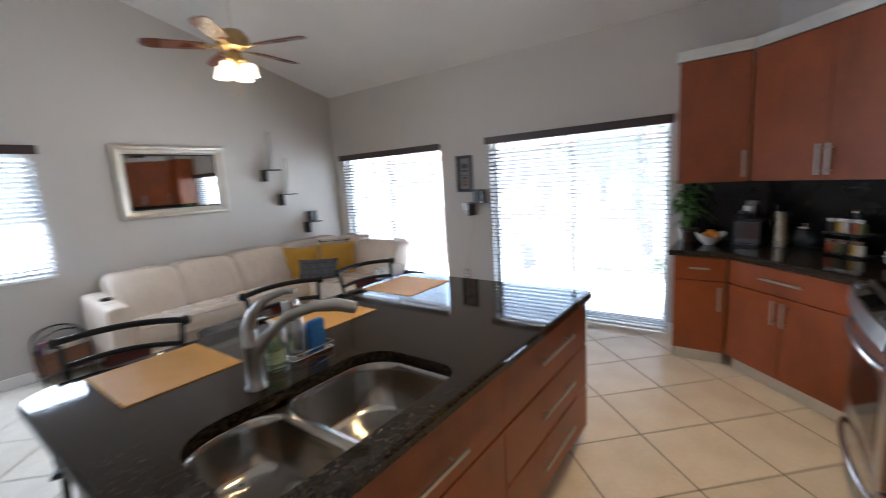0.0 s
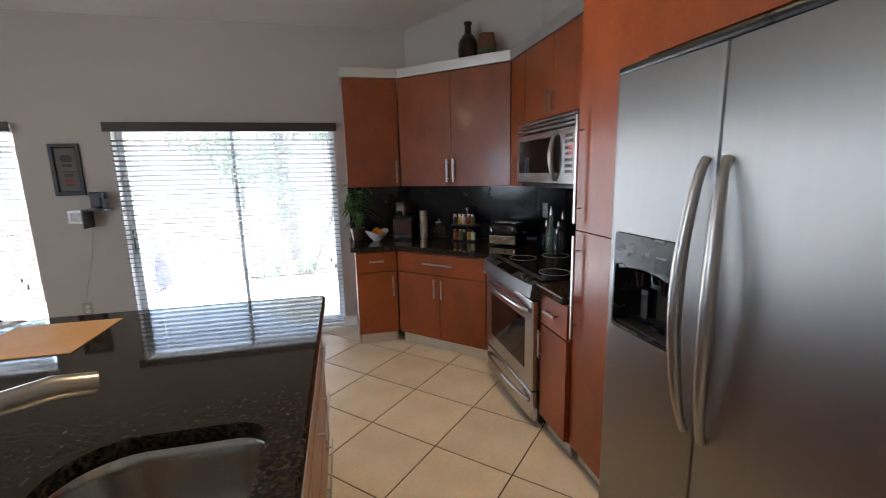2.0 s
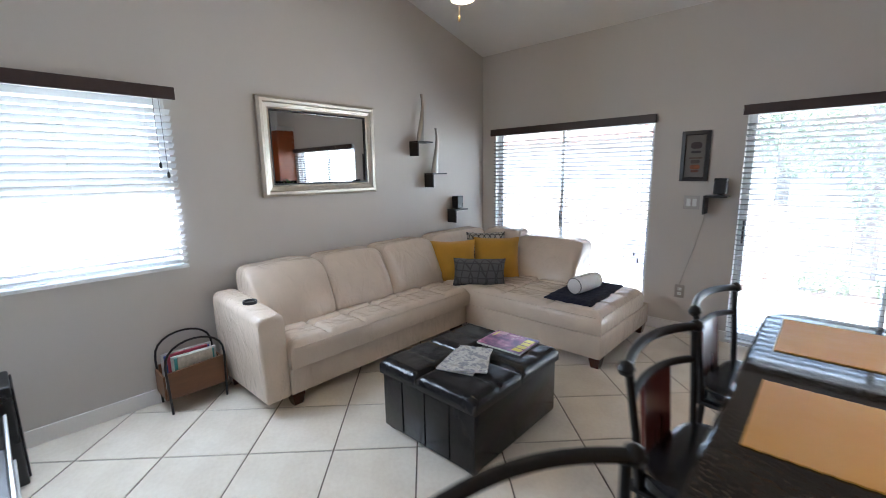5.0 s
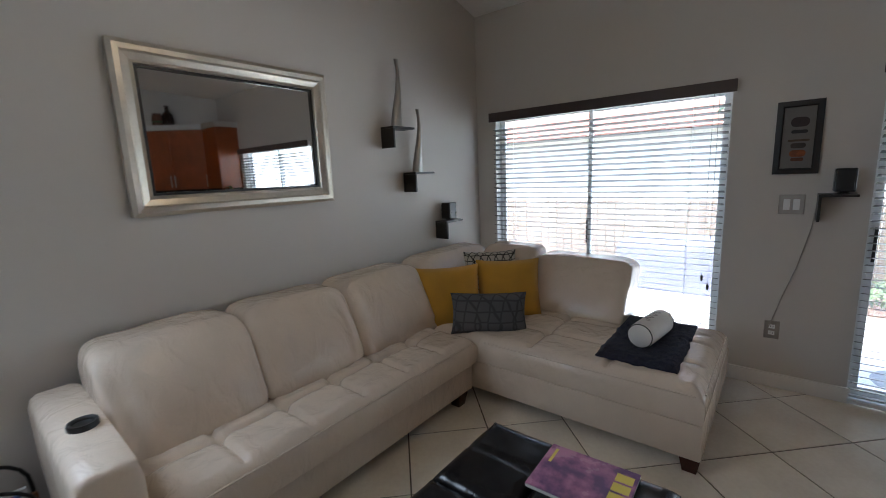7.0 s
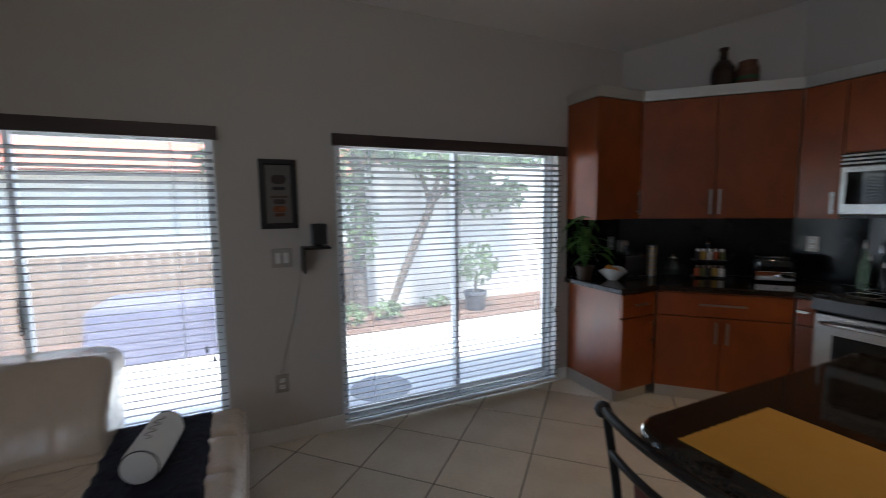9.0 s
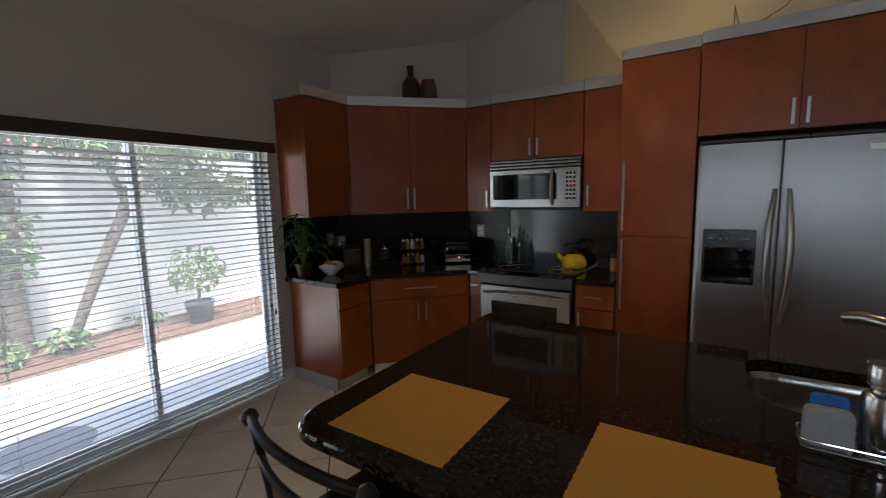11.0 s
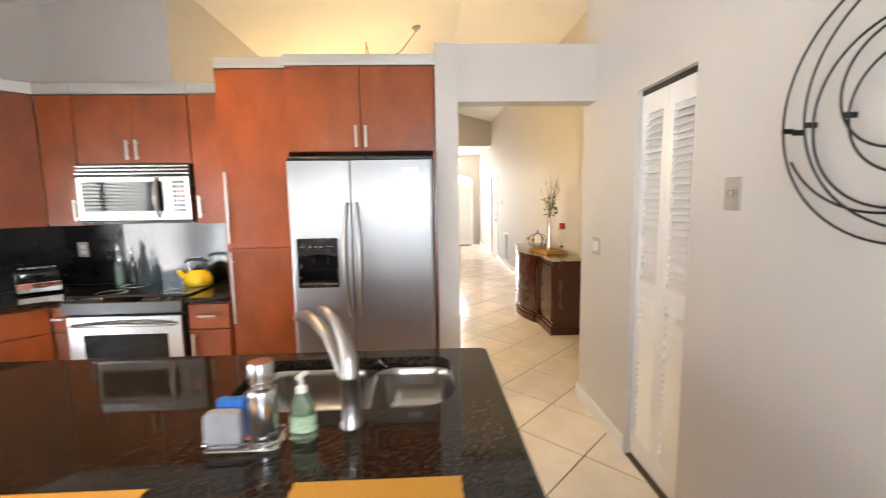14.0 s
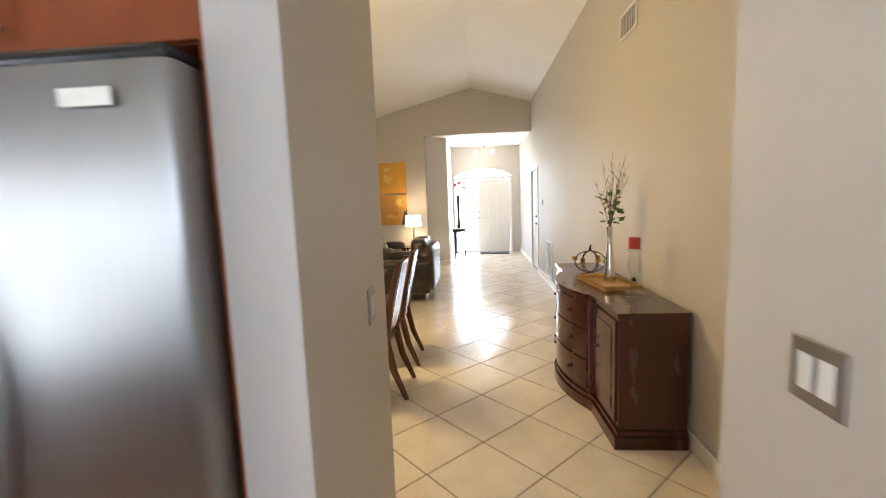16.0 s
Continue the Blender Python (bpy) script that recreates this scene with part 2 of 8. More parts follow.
# patio-door blinds: white slats with their backlit shade put into the colour
SLATD = mat("backlit_white_slat", (0.12, 0.118, 0.116), 0.5, vary=0.04, scale=5, fine=80, bump=0.03, stretch=(0.4, 4, 4))
VALANCE = mat("dark_valance", (0.045, 0.027, 0.024), 0.45, vary=0.2, scale=6, fine=70, bump=0.05, stretch=(0.4, 3, 3))
WHITEF = mat("white_frame", (0.76, 0.77, 0.77), 0.4, 0.2, vary=0.03, scale=5, bump=0.01)
DARKW = mat("dark_mahogany", (0.058, 0.0125, 0.0075), 0.24, vary=0.08, scale=4, fine=40, bump=0.015, stretch=(2, 2, 0.7), coat=0.35)
PLATE = mat("nickel_plate", (0.42, 0.39, 0.36), 0.35, 0.85, vary=0.06, scale=10, bump=0.02)
SILVERF = mat("silver_leaf", (0.62, 0.57, 0.49), 0.34, 0.85, vary=0.12, scale=7, fine=60, bump=0.08)
NAVY = mat("navy_fur", (0.008, 0.010, 0.028), 0.95, vary=0.5, scale=30, fine=300, bump=0.9, sheen=0.04, dist=0.01)
GREEN = mat("leaf_green", (0.07, 0.16, 0.025), 0.45, vary=0.35, scale=9, fine=80, bump=0.1, spread=0.2)
RUBY = mat("dark_red_wood", (0.09, 0.014, 0.012), 0.3, vary=0.25, scale=5, fine=50, bump=0.04, stretch=(3, 3, 0.5), coat=0.3)


def glass_mat(name, tint=(1, 1, 1), rough=0.0, veil=0.0):
    m = bpy.data.materials.new(name)
    m.use_nodes = True
    nt = m.node_tree
    nt.nodes.remove(nt.nodes["Principled BSDF"])
    N, L = nt.nodes.new, nt.links.new
    tr, gl, mx, fr = N("ShaderNodeBsdfTransparent"), N("ShaderNodeBsdfGlossy"), N("ShaderNodeMixShader"), N("ShaderNodeLayerWeight")
    pw, ad = N("ShaderNodeMath"), N("ShaderNodeMath")
    tr.inputs[0].default_value = (*tint, 1)
    gl.inputs["Roughness"].default_value = rough + 0.01
    # gloss that grows towards grazing angles, alike from both sides
    fr.inputs[0].default_value = 0.5
    pw.operation, ad.operation = "POWER", "MULTIPLY_ADD"
    L(fr.outputs["Facing"], pw.inputs[0])
    pw.inputs[1].default_value = 5.0
    L(pw.outputs[0], ad.inputs[0])
    ad.inputs[1].default_value, ad.inputs[2].default_value = 0.95, 0.04
    L(ad.outputs[0], mx.inputs[0])
    L(tr.outputs[0], mx.inputs[1])
    L(gl.outputs[0], mx.inputs[2])
    out = mx
    if veil:
        # translucent film scattering daylight: a glare haze put into the pane's material
        film, out = N("ShaderNodeBsdfTranslucent"), N("ShaderNodeMixShader")
        film.inputs[0].default_value = (0.9, 0.9, 0.88, 1)
        out.inputs[0].default_value = veil
        L(mx.outputs[0], out.inputs[1])
        L(film.outputs[0], out.inputs[2])
    L(out.outputs[0], nt.nodes["Material Output"].inputs[0])
    return m


PANE = glass_mat("window_pane", (0.97, 0.985, 0.98), veil=0.055)
CLEAR = glass_mat("clear_glass", (0.93, 0.96, 0.95))
GREENG = mat("green_soap", (0.62, 0.80, 0.60), 0.1, vary=0.05, scale=8, bump=0.0, trans=0.85)
MIRROR = mat("mirror", (0.80, 0.80, 0.79), 0.02, 1.0, vary=0.01, scale=2, bump=0.0, rvary=0.01)


def wrinkled(m, scale, strength, dist, stretch):
    """Creases on top of a material's fine relief."""
    nt = m.node_tree
    N, L = nt.nodes.new, nt.links.new
    tc, mp, n, bp = N("ShaderNodeTexCoord"), N("ShaderNodeMapping"), N("ShaderNodeTexNoise"), N("ShaderNodeBump")
    mp.inputs["Scale"].default_value = stretch
    n.inputs["Scale"].default_value = scale
    n.inputs["Detail"].default_value = 3
    n.inputs["Distortion"].default_value = 0.9
    bp.inputs["Strength"].default_value, bp.inputs["Distance"].default_value = strength, dist
    L(tc.outputs["Object"], mp.inputs[0])
    L(mp.outputs[0], n.inputs["Vector"])
    L(n.outputs[0], bp.inputs["Height"])
    bs = nt.nodes["Principled BSDF"]
    old = bs.inputs["Normal"].links[0].from_socket
    L(old, bp.inputs["Normal"])
    L(bp.outputs[0], bs.inputs["Normal"])


wrinkled(CREAM, 9, 0.8, 0.014, (1.2, 1.2, 0.7))
def brushed(m, amount):
    """Brushed finish: reflections drawn out along the horizontal."""
    nt = m.node_tree
    tn = nt.nodes.new("ShaderNodeTangent")
    tn.direction_type, tn.axis = "RADIAL", "Z"
    bs = nt.nodes["Principled BSDF"]
    bs.inputs["Anisotropic"].default_value = amount
    nt.links.new(tn.outputs[0], bs.inputs["Tangent"])


brushed(STEEL, 0.8)
GRANITE.node_tree.nodes["Principled BSDF"].inputs["Specular IOR Level"].default_value = 0.38
BLEATHER.node_tree.nodes["Principled BSDF"].inputs["Specular IOR Level"].default_value = 0.35
SPLASH.node_tree.nodes["Principled BSDF"].inputs["Specular IOR Level"].default_value = 0.3
wrinkled(BLEATHER, 12, 0.25, 0.006, (1, 1, 1))

# ---------------------------------------------------------------- the shell
XW, XE, YN, YS = -4.45, 1.62, 4.95, 0.02        # main room
XH, YH, YD = 1.2, -0.64, 3.13                    # hall and dining room
XG, XF = 9.66, 12.12                             # gable wall, front wall
RIDGE, ZR, SLOPE = 0.675, 3.90, 0.26


def vault(y):
    return ZR - SLOPE * abs(y - RIDGE)


# grout bed under the tiles
setting("floor", B(XW - 0.15, XF + 0.15, YH - 0.12, YN + 0.05, -0.12, -0.004), GROUT, "beige ceramic tiles laid diagonally with dark grout", "floor")
FLOOR = bpy.data.objects["floor"]

# sloped ceiling in two planes, flat ceiling over the entry
bm = bmesh.new()
prism(bm, [(YH - 0.12, vault(YH - 0.12)), (RIDGE, ZR), (YN + 0.16, vault(YN + 0.16)), (YN + 0.16, vault(YN + 0.16) + 0.12), (RIDGE, ZR + 0.12),
           (YH - 0.12, vault(YH - 0.12) + 0.12)], XW - 0.15, XG, "x")
setting("ceiling", bm, CEIL, "white vaulted ceiling with a fine texture", "ceiling")
setting("ceiling_entry", B(XG + 0.14, XF, YH - 0.12, 2.0, 2.93, 3.03), CEIL, "flat white ceiling over the entry", "ceiling")

# north wall with two sliding-door openings
DOORS = ((-4.255, -2.515), (-1.835, -0.035))
bm = bmesh.new()
top = vault(YN) + 0.01
for a, b in ((XW - 0.15, DOORS[0][0]), (DOORS[0][1], DOORS[1][0]), (DOORS[1][1], 0.66)):
    box(bm, a, b, YN, YN + 0.16, 0, top)
for a, b in DOORS:
    box(bm, a, b, YN, YN + 0.16, 1.945, top)
setting("wall_north", bm, WALL, "greige painted wall with two sliding glass doors", "wall")

# west wall with a window
WIN = (0.62, 1.64, 0.90, 1.97)
bm = bmesh.new()
sl = lambda y: vault(y) + 0.01
prism(bm, [(YS - 0.14, 0), (WIN[0], 0), (WIN[0], sl(WIN[0])), (YS - 0.14, sl(YS - 0.14))], XW - 0.15, XW, "x")
prism(bm, [(WIN[1], 0), (YN, 0), (YN, sl(YN)), (WIN[1], sl(WIN[1]))], XW - 0.15, XW, "x")
box(bm, XW - 0.15, XW, WIN[0], WIN[1], 0, WIN[2])
prism(bm, [(WIN[0], WIN[3]), (WIN[1], WIN[3]), (WIN[1], sl(WIN[1])), (RIDGE, sl(RIDGE)), (WIN[0], sl(WIN[0]))], XW - 0.15, XW, "x")
setting("wall_west", bm, WALL, "greige painted wall with a window", "wall")

# chamfered corner and east wall, full height up to the dining opening
bm = bmesh.new()
for seg in ((((0.66, YN), (XE, 4.08), (XE + 0.14, 4.15), (0.66, YN + 0.16))),):
    zs = [vault(p[1]) + 0.01 for p in seg]
    lo = [bm.verts.new((*p, 0)) for p in seg]
    hi = [bm.verts.new((*p, z)) for p, z in zip(seg, zs)]
    bm.faces.new(lo), bm.faces.new(hi)
    for i in range(4):
        bm.faces.new((lo[i], lo[(i + 1) % 4], hi[(i + 1) % 4], hi[i]))
setting("wall_corner", bm, WALL, "greige painted wall set diagonally across the corner", "wall")
bm = bmesh.new()
prism(bm, [(YD, 0), (4.08, 0), (4.08, sl(4.08)), (YD, sl(YD))], XE, XE + 0.14, "x")
setting("wall_east", bm, WALL, "greige painted full-height kitchen wall", "wall")
setting("wall_partition", B(XE, XE + 0.14, 1.10, YD, 0, 2.33), WALL, "greige partition behind the kitchen cabinets, open above", "wall")

# stub beside the fridge, header over the passage, south wall with a closet door
bm = B(0.97, XE + 0.10, 0.952, 1.10, 0, 2.53)
box(bm, 0.99, 1.14, YS, 0.952, 2.165, 2.53)
setting("wall_passage", bm, WALL, "greige wall end and header over the passage to the hall", "wall")
BIF = (-0.075, 0.435, 2.09)
bm = bmesh.new()
for a, b, z0 in ((XW, BIF[0], 0), (BIF[1], XH, 0), (BIF[0], BIF[1], BIF[2])):
    box(bm, a, b, YS - 0.14, YS, z0, vault(YS) - 0.0)
box(bm, XH - 0.14, XH, YH, YS - 0.14, 0, vault(YH))
setting("wall_south", bm, WALL, "greige painted wall with a narrow closet door", "wall")
bm = B(BIF[0] - 0.16, BIF[1] + 0.16, YS - 0.62, YS - 0.56, 0, 2.3)
for a in (BIF[0] - 0.16, BIF[1] + 0.10):
    box(bm, a, a + 0.06, YS - 0.56, YS - 0.141, 0, 2.3)
box(bm, BIF[0] - 0.16, BIF[1] + 0.16, YS - 0.62, YS - 0.141, 2.301, 2.36)
setting("wall_closet", bm, WALL, "plain walls and top of the closet", "wall")

# hall wall with a side door, dining wall, gable wall over the entry, entry walls
HD = (8.75, 9.6)
bm = bmesh.new()
for a, b, z0 in ((XH, HD[0], 0), (HD[1], XF + 0.14, 0), (HD[0], HD[1], 2.06)):
    box(bm, a, b, YH - 0.12, YH, z0, vault(YH) + 0.01)
setting("wall_hall", bm, WALL, "long greige hall wall", "wall")
bm = bmesh.new()
prism(bm, [(XE + 0.14, 0), (XG, 0), (XG, vault(YD) + 0.01), (XE + 0.14, vault(YD) + 0.01)], YD, YD + 0.14, "y")
setting("wall_dining", bm, WALL, "greige dining room wall", "wall")
bm = bmesh.new()
prism(bm, [(YH, 2.93), (1.69, 2.93), (1.69, sl(1.69)), (RIDGE, sl(RIDGE)), (YH, sl(YH))], XG, XG + 0.14, "x")
prism(bm, [(1.69, 0), (YD + 0.14, 0), (YD + 0.14, sl(YD + 0.14)), (1.69, sl(1.69))], XG, XG + 0.14, "x")
setting("wall_gable", bm, WALL, "greige gable wall above the entry opening", "wall")
bm = prism(bmesh.new(), [(XG + 0.14, 1.69), (XG + 0.45, 1.24), (XF, 1.24), (XF, 1.40), (XG + 0.14, 1.85)], 0, 2.93)
setting("wall_entry", bm, WALL, "greige entry wall with an angled end", "wall")
# front wall: door and sidelight opening with an arched top
bm = bmesh.new()
box(bm, XF, XF + 0.14, YH, -0.42, 0, 2.95)
box(bm, XF, XF + 0.14, 1.20, 1.40, 0, 2.95)
arch = [(-0.42, 2.12)] + [(-0.42 + 1.62 * k / 14, 2.12 + 0.23 * math.sin(math.pi * k / 14) ** 0.7) for k in range(1, 14)] + [(1.20, 2.12)]
prism(bm, arch + [(1.20, 2.95), (-0.42, 2.95)], XF, XF + 0.14, "x")
setting("wall_front", bm, WALL, "greige front wall with an arched opening", "wall")


def board(bm, a, b, side, h=0.095, t=0.014):
    """Skirting from a to b on the side of a unit vector."""
    (x0, y0), (x1, y1), (sx, sy) = a, b, side
    prism(bm, [(x0, y0), (x1, y1), (x1 + sx * t, y1 + sy * t), (x0 + sx * t, y0 + sy * t)], 0.0, h)


bm = bmesh.new()
for a, b, s in (((XW, YN), (-4.24, YN), (0, -1)), ((-2.53, YN), (-1.82, YN), (0, -1)), ((-0.05, YN), (0.08, YN), (0, -1)),
                ((XW, YS), (XW, YN), (1, 0)), ((XW, YS), (BIF[0] - 0.02, YS), (0, 1)), ((BIF[1] + 0.02, YS), (XH, YS), (0, 1)),
                ((XH, YH), (XH, YS + 0.014), (1, 0)), ((XH, YH), (HD[0] - 0.07, YH), (0, 1)), ((HD[1] + 0.07, YH), (XF, YH), (0, 1)),
                ((0.97, 0.952), (0.97, 1.10), (-1, 0)), ((0.956, 0.952), (XE + 0.10, 0.952), (0, -1)), ((XE + 0.14, YD), (XG, YD), (0, -1)),
                ((XG, 1.69), (XG, YD), (-1, 0)), ((XG + 0.45, 1.24), (XF, 1.24), (0, -1)), ((XG + 0.14, 1.69), (XG + 0.45, 1.24), (-0.82, -0.57))):
    board(bm, a, b, s)
setting("baseboard", bm, TRIM, "white painted baseboard", "baseboard")


# ---------------------------------------------------------------- sliding doors, window, blinds
def bar_handle(bm, p0, p1, out, r=0.0055):
    """Straight bar pull with two posts; out: where the posts come from."""
    p0, p1, out = Vector(p0), Vector(p1), Vector(out)
    d = p1 - p0
    across = d.normalized().cross(out.normalized()) * 0.0075
    thick = out.normalized() * 0.0035
    loft(bm, [[q + across + thick, q - across + thick, q - across - thick, q + across - thick] for q in (p0, p1)])
    for f in (0.14, 0.86):
        tube(bm, [p0 + d * f, p0 + d * f - out], r * 0.75, 8)
    return bm


def sliding_door(name, a, b, split, grip):
    door = thing(name, "white-framed sliding glass patio door", "sliding door", ((a + b) / 2, YN + 0.11, 0), kind="structure")
    y0, y1 = YN + 0.07, YN + 0.14
    bm = B(a, b, y0, y1, 0, 0.03)
    box(bm, a, b, y0, y1, 1.92, 1.945)
    box(bm, a, a + 0.022, y0, y1, 0.03, 1.92)
    box(bm, b - 0.022, b, y0, y1, 0.03, 1.92)
    part("frame", bm, WHITEF, door)
    for x0, x1, y in ((a + 0.022, split + 0.02, y0 + 0.005), (split - 0.02, b - 0.022, y0 + 0.037)):
        bm = B(x0, x0 + 0.032, y, y + 0.028, 0.03, 1.92, bev=0.003)
        box(bm, x1 - 0.032, x1, y, y + 0.028, 0.03, 1.92, bev=0.003)
        box(bm, x0 + 0.032, x1 - 0.032, y, y + 0.028, 0.03, 0.085)
        box(bm, x0 + 0.032, x1 - 0.032, y, y + 0.028, 1.885, 1.92)
        sash = part("sash", bm, WHITEF, door)
        pane = part("pane", B(x0 + 0.032, x1 - 0.032, y + 0.012, y + 0.016, 0.085, 1.885), PANE, sash)
        pane.visible_shadow = False
    part("handle", bar_handle(bmesh.new(), (grip, y0 - 0.03, 0.86), (grip, y0 - 0.03, 1.06), (0, -0.034, 0)), BLACKP, door, "black pull handle")
    return door


sliding_door("door_1", *DOORS[0], -3.44, -3.44)
sliding_door("door_2", *DOORS[1], -0.93, DOORS[1][0] + 0.04)


def blind(label, a, b, z0, z1, y, cords, m=None, tilt=-15, pitch=0.0415, slat=None):
    """Slatted blind hanging from z1 to z0 between a and b, room side towards -y."""
    bl = thing("window_blind", label, "blind", (0, 0, 0) if m is not None else ((a + b) / 2, y, z1))
    part("valance", B(a - 0.03, b + 0.03, y - 0.075, y - 0.055, z1 - 0.075, z1, bev=0.003), VALANCE, bl, "dark brown wooden valance", m=m)
    part("head_rail", B(a, b, y - 0.05, y, z1 - 0.06, z1 - 0.01), WHITEF, bl, m=m)
    n = int((z1 - 0.09 - z0 - 0.03) / pitch)
    bm = B(a, b, -0.024, 0.024, -0.0014, 0.0014)
    bm.transform(Matrix.Rotation(radians(tilt), 4, "X"))
    first = None
    for k in range(n):
        z = z0 + 0.045 + k * pitch
        at = Matrix.Translation((0, y - 0.026, z))
        at = (m or Matrix()) @ at
        if first is None:
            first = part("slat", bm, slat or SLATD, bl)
            ob = first
        else:
            ob = new("slat", first.data)
            ob.parent = bl
            ob.matrix_parent_inverse = first.matrix_parent_inverse
        ob.matrix_basis = at
    part("bottom_rail", B(a, b, y - 0.05, y - 0.002, z0, z0 + 0.022, bev=0.003), SLAT, bl, m=m)
    for c in cords:
        for dy in (-0.047, -0.005):
            part("ladder_cord", tube(bmesh.new(), [(c, y + dy, z0 + 0.01), (c, y + dy, z1 - 0.03)], 0.0012, 5), WHITEF, bl, m=m)
    bm = tube(bmesh.new(), [(b - 0.06, y - 0.056, z1 - 0.05), (b - 0.055, y - 0.058, z0 + 0.62)], 0.0014, 5)
    lathe(bm, [(0.003, 0.03), (0.008, 0.02), (0.009, 0.0), (0.004, -0.012)], (b - 0.055, y - 0.058, z0 + 0.6), 8)
    part("pull_cord", bm, BLACKP, bl, m=m)
    bm = tube(bmesh.new(), [(b - 0.09, y - 0.056, z1 - 0.05), (b - 0.092, y - 0.058, z0 + 0.68)], 0.0014, 5)
    lathe(bm, [(0.003, 0.03), (0.008, 0.02), (0.009, 0.0), (0.004, -0.012)], (b - 0.092, y - 0.058, z0 + 0.66), 8)
    part("tilt_cord", bm, BLACKP, bl, m=m)
    return bl


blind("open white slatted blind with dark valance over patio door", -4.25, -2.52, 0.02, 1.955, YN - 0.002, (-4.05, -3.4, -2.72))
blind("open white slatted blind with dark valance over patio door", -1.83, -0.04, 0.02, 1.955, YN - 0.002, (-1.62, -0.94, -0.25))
# window: blind and frame turned to the west wall
MW = Matrix.Translation((XW, 0, 0)) @ Matrix.Rotation(radians(90), 4, "Z")
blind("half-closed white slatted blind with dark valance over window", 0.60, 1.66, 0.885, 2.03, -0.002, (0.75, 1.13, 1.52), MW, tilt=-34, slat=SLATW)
win = thing("window_1", "white single-hung window", "window", (XW - 0.1, 1.13, 0.9), kind="structure")
bm = B(XW - 0.12, XW - 0.06, WIN[0], WIN[1], WIN[2], WIN[2] + 0.04)
box(bm, XW - 0.12, XW - 0.06, WIN[0], WIN[1], WIN[3] - 0.04, WIN[3])
box(bm, XW - 0.12, XW - 0.06, WIN[0], WIN[0] + 0.04, WIN[2] + 0.04, WIN[3] - 0.04)
box(bm, XW - 0.12, XW - 0.06, WIN[1] - 0.04, WIN[1], WIN[2] + 0.04, WIN[3] - 0.04)
box(bm, XW - 0.11, XW - 0.07, WIN[0] + 0.04, WIN[1] - 0.04, 1.42, 1.46)
part("window_frame", bm, WHITEF, win)
for z0, z1 in ((WIN[2] + 0.04, 1.42), (1.46, WIN[3] - 0.04)):
    part("pane", B(XW - 0.094, XW - 0.09, WIN[0] + 0.04, WIN[1] - 0.04, z0, z1), PANE, win).visible_shadow = False
part("window_sill", B(XW - 0.06, XW + 0.02, WIN[0] - 0.02, WIN[1] + 0.02, WIN[2] - 0.02, WIN[2], bev=0.004), TRIM, win)

# ---------------------------------------------------------------- kitchen
EASTM = lambda xf, yn: pose(xf, yn, 0, 0, 0, -90)      # fronts towards -x, width runs south


def cabinet(name, label, m, w, d, z0, z1, fronts, taper=0.0, kick=0.0, trim=0.0, group="kitchen cabinets", over=0.0, end=None):
    """A cabinet whose front is y = 0 and whose width is x = 0 to w, laid into the world by m.
    fronts: (x0, x1, z0, z1, handle), where the handle is (x0, z0, x1, z1) or None."""
    cab = thing(name, label, "cabinet", m @ Vector((w / 2, d / 2, z0)), group)
    part("body", prism(bmesh.new(), [(0.001, 0.021), (w - 0.001, 0.021), (w - 0.001 - taper, d), (0.001 + taper, d)], z0 + kick, z1), CHERRY, cab, m=m)
    for x0, x1, a, b, h in fronts:
        door = part("drawer_front" if (b - a) < 0.26 and kick else "door", B(x0 + 0.002, x1 - 0.002, 0, 0.019, a + 0.002, b - 0.002, bev=0.0015, seg=1), CHERRY, cab, m=m)
        if h:
            part("handle", bar_handle(bmesh.new(), (h[0], -0.03, h[1]), (h[2], -0.03, h[3]), (0, -0.03, 0)), HANDLE, door, "brushed nickel bar handle", True, m)
    if kick:
        part("toe_kick", B(0.012, w - 0.012, 0.05, 0.062, z0 + 0.003, z0 + kick - 0.001), ALU, cab, "brushed aluminium toe kick", m=m)
    if trim:
        part("crown_strip", B(-over, w + over, -0.012, 0.02, z1 + 0.001, z1 + trim, bev=0.002, seg=1), ALU, cab, "brushed aluminium crown strip", m=m)
    return cab


UZ0, UZ1, UT = 1.375, 2.295, 0.08
u1 = cabinet("wall_cabinet", "cherry wood end wall cabinet with one flat door", pose(0.062, 4.62, 0), 0.463, 0.33, UZ0, UZ1,
             [(0, 0.463, UZ0, UZ1, (0.43, 1.41, 0.43, 1.60))], trim=UT)
part("crown_return", B(0.045, 0.062, 4.61, 4.95, UZ1 + 0.001, UZ1 + UT), ALU, u1, "brushed aluminium crown strip")
DU = pose(0.53, 4.625, 0, 0, 0, -43.3)
cabinet("wall_cabinet", "cherry wood corner wall cabinet with two flat doors", DU, 1.045, 0.30, UZ0, UZ1,
        [(0, 0.522, UZ0, UZ1, (0.492, 1.41, 0.492, 1.60)), (0.522, 1.045, UZ0, UZ1, (0.552, 1.41, 0.552, 1.60))], taper=0.12, trim=UT)
cabinet("wall_cabinet", "narrow cherry wood wall cabinet", EASTM(1.293, 3.905), 0.245, 0.32, UZ0, UZ1, [(0, 0.245, UZ0, UZ1, (0.215, 1.41, 0.215, 1.56))], trim=UT)
cabinet("wall_cabinet", "short cherry wood cabinet above the microwave", EASTM(1.293, 3.655), 0.795, 0.32, 1.815, UZ1,
        [(0, 0.397, 1.815, UZ1, (0.365, 1.84, 0.365, 1.98)), (0.397, 0.795, 1.815, UZ1, (0.43, 1.84, 0.43, 1.98))], trim=UT)
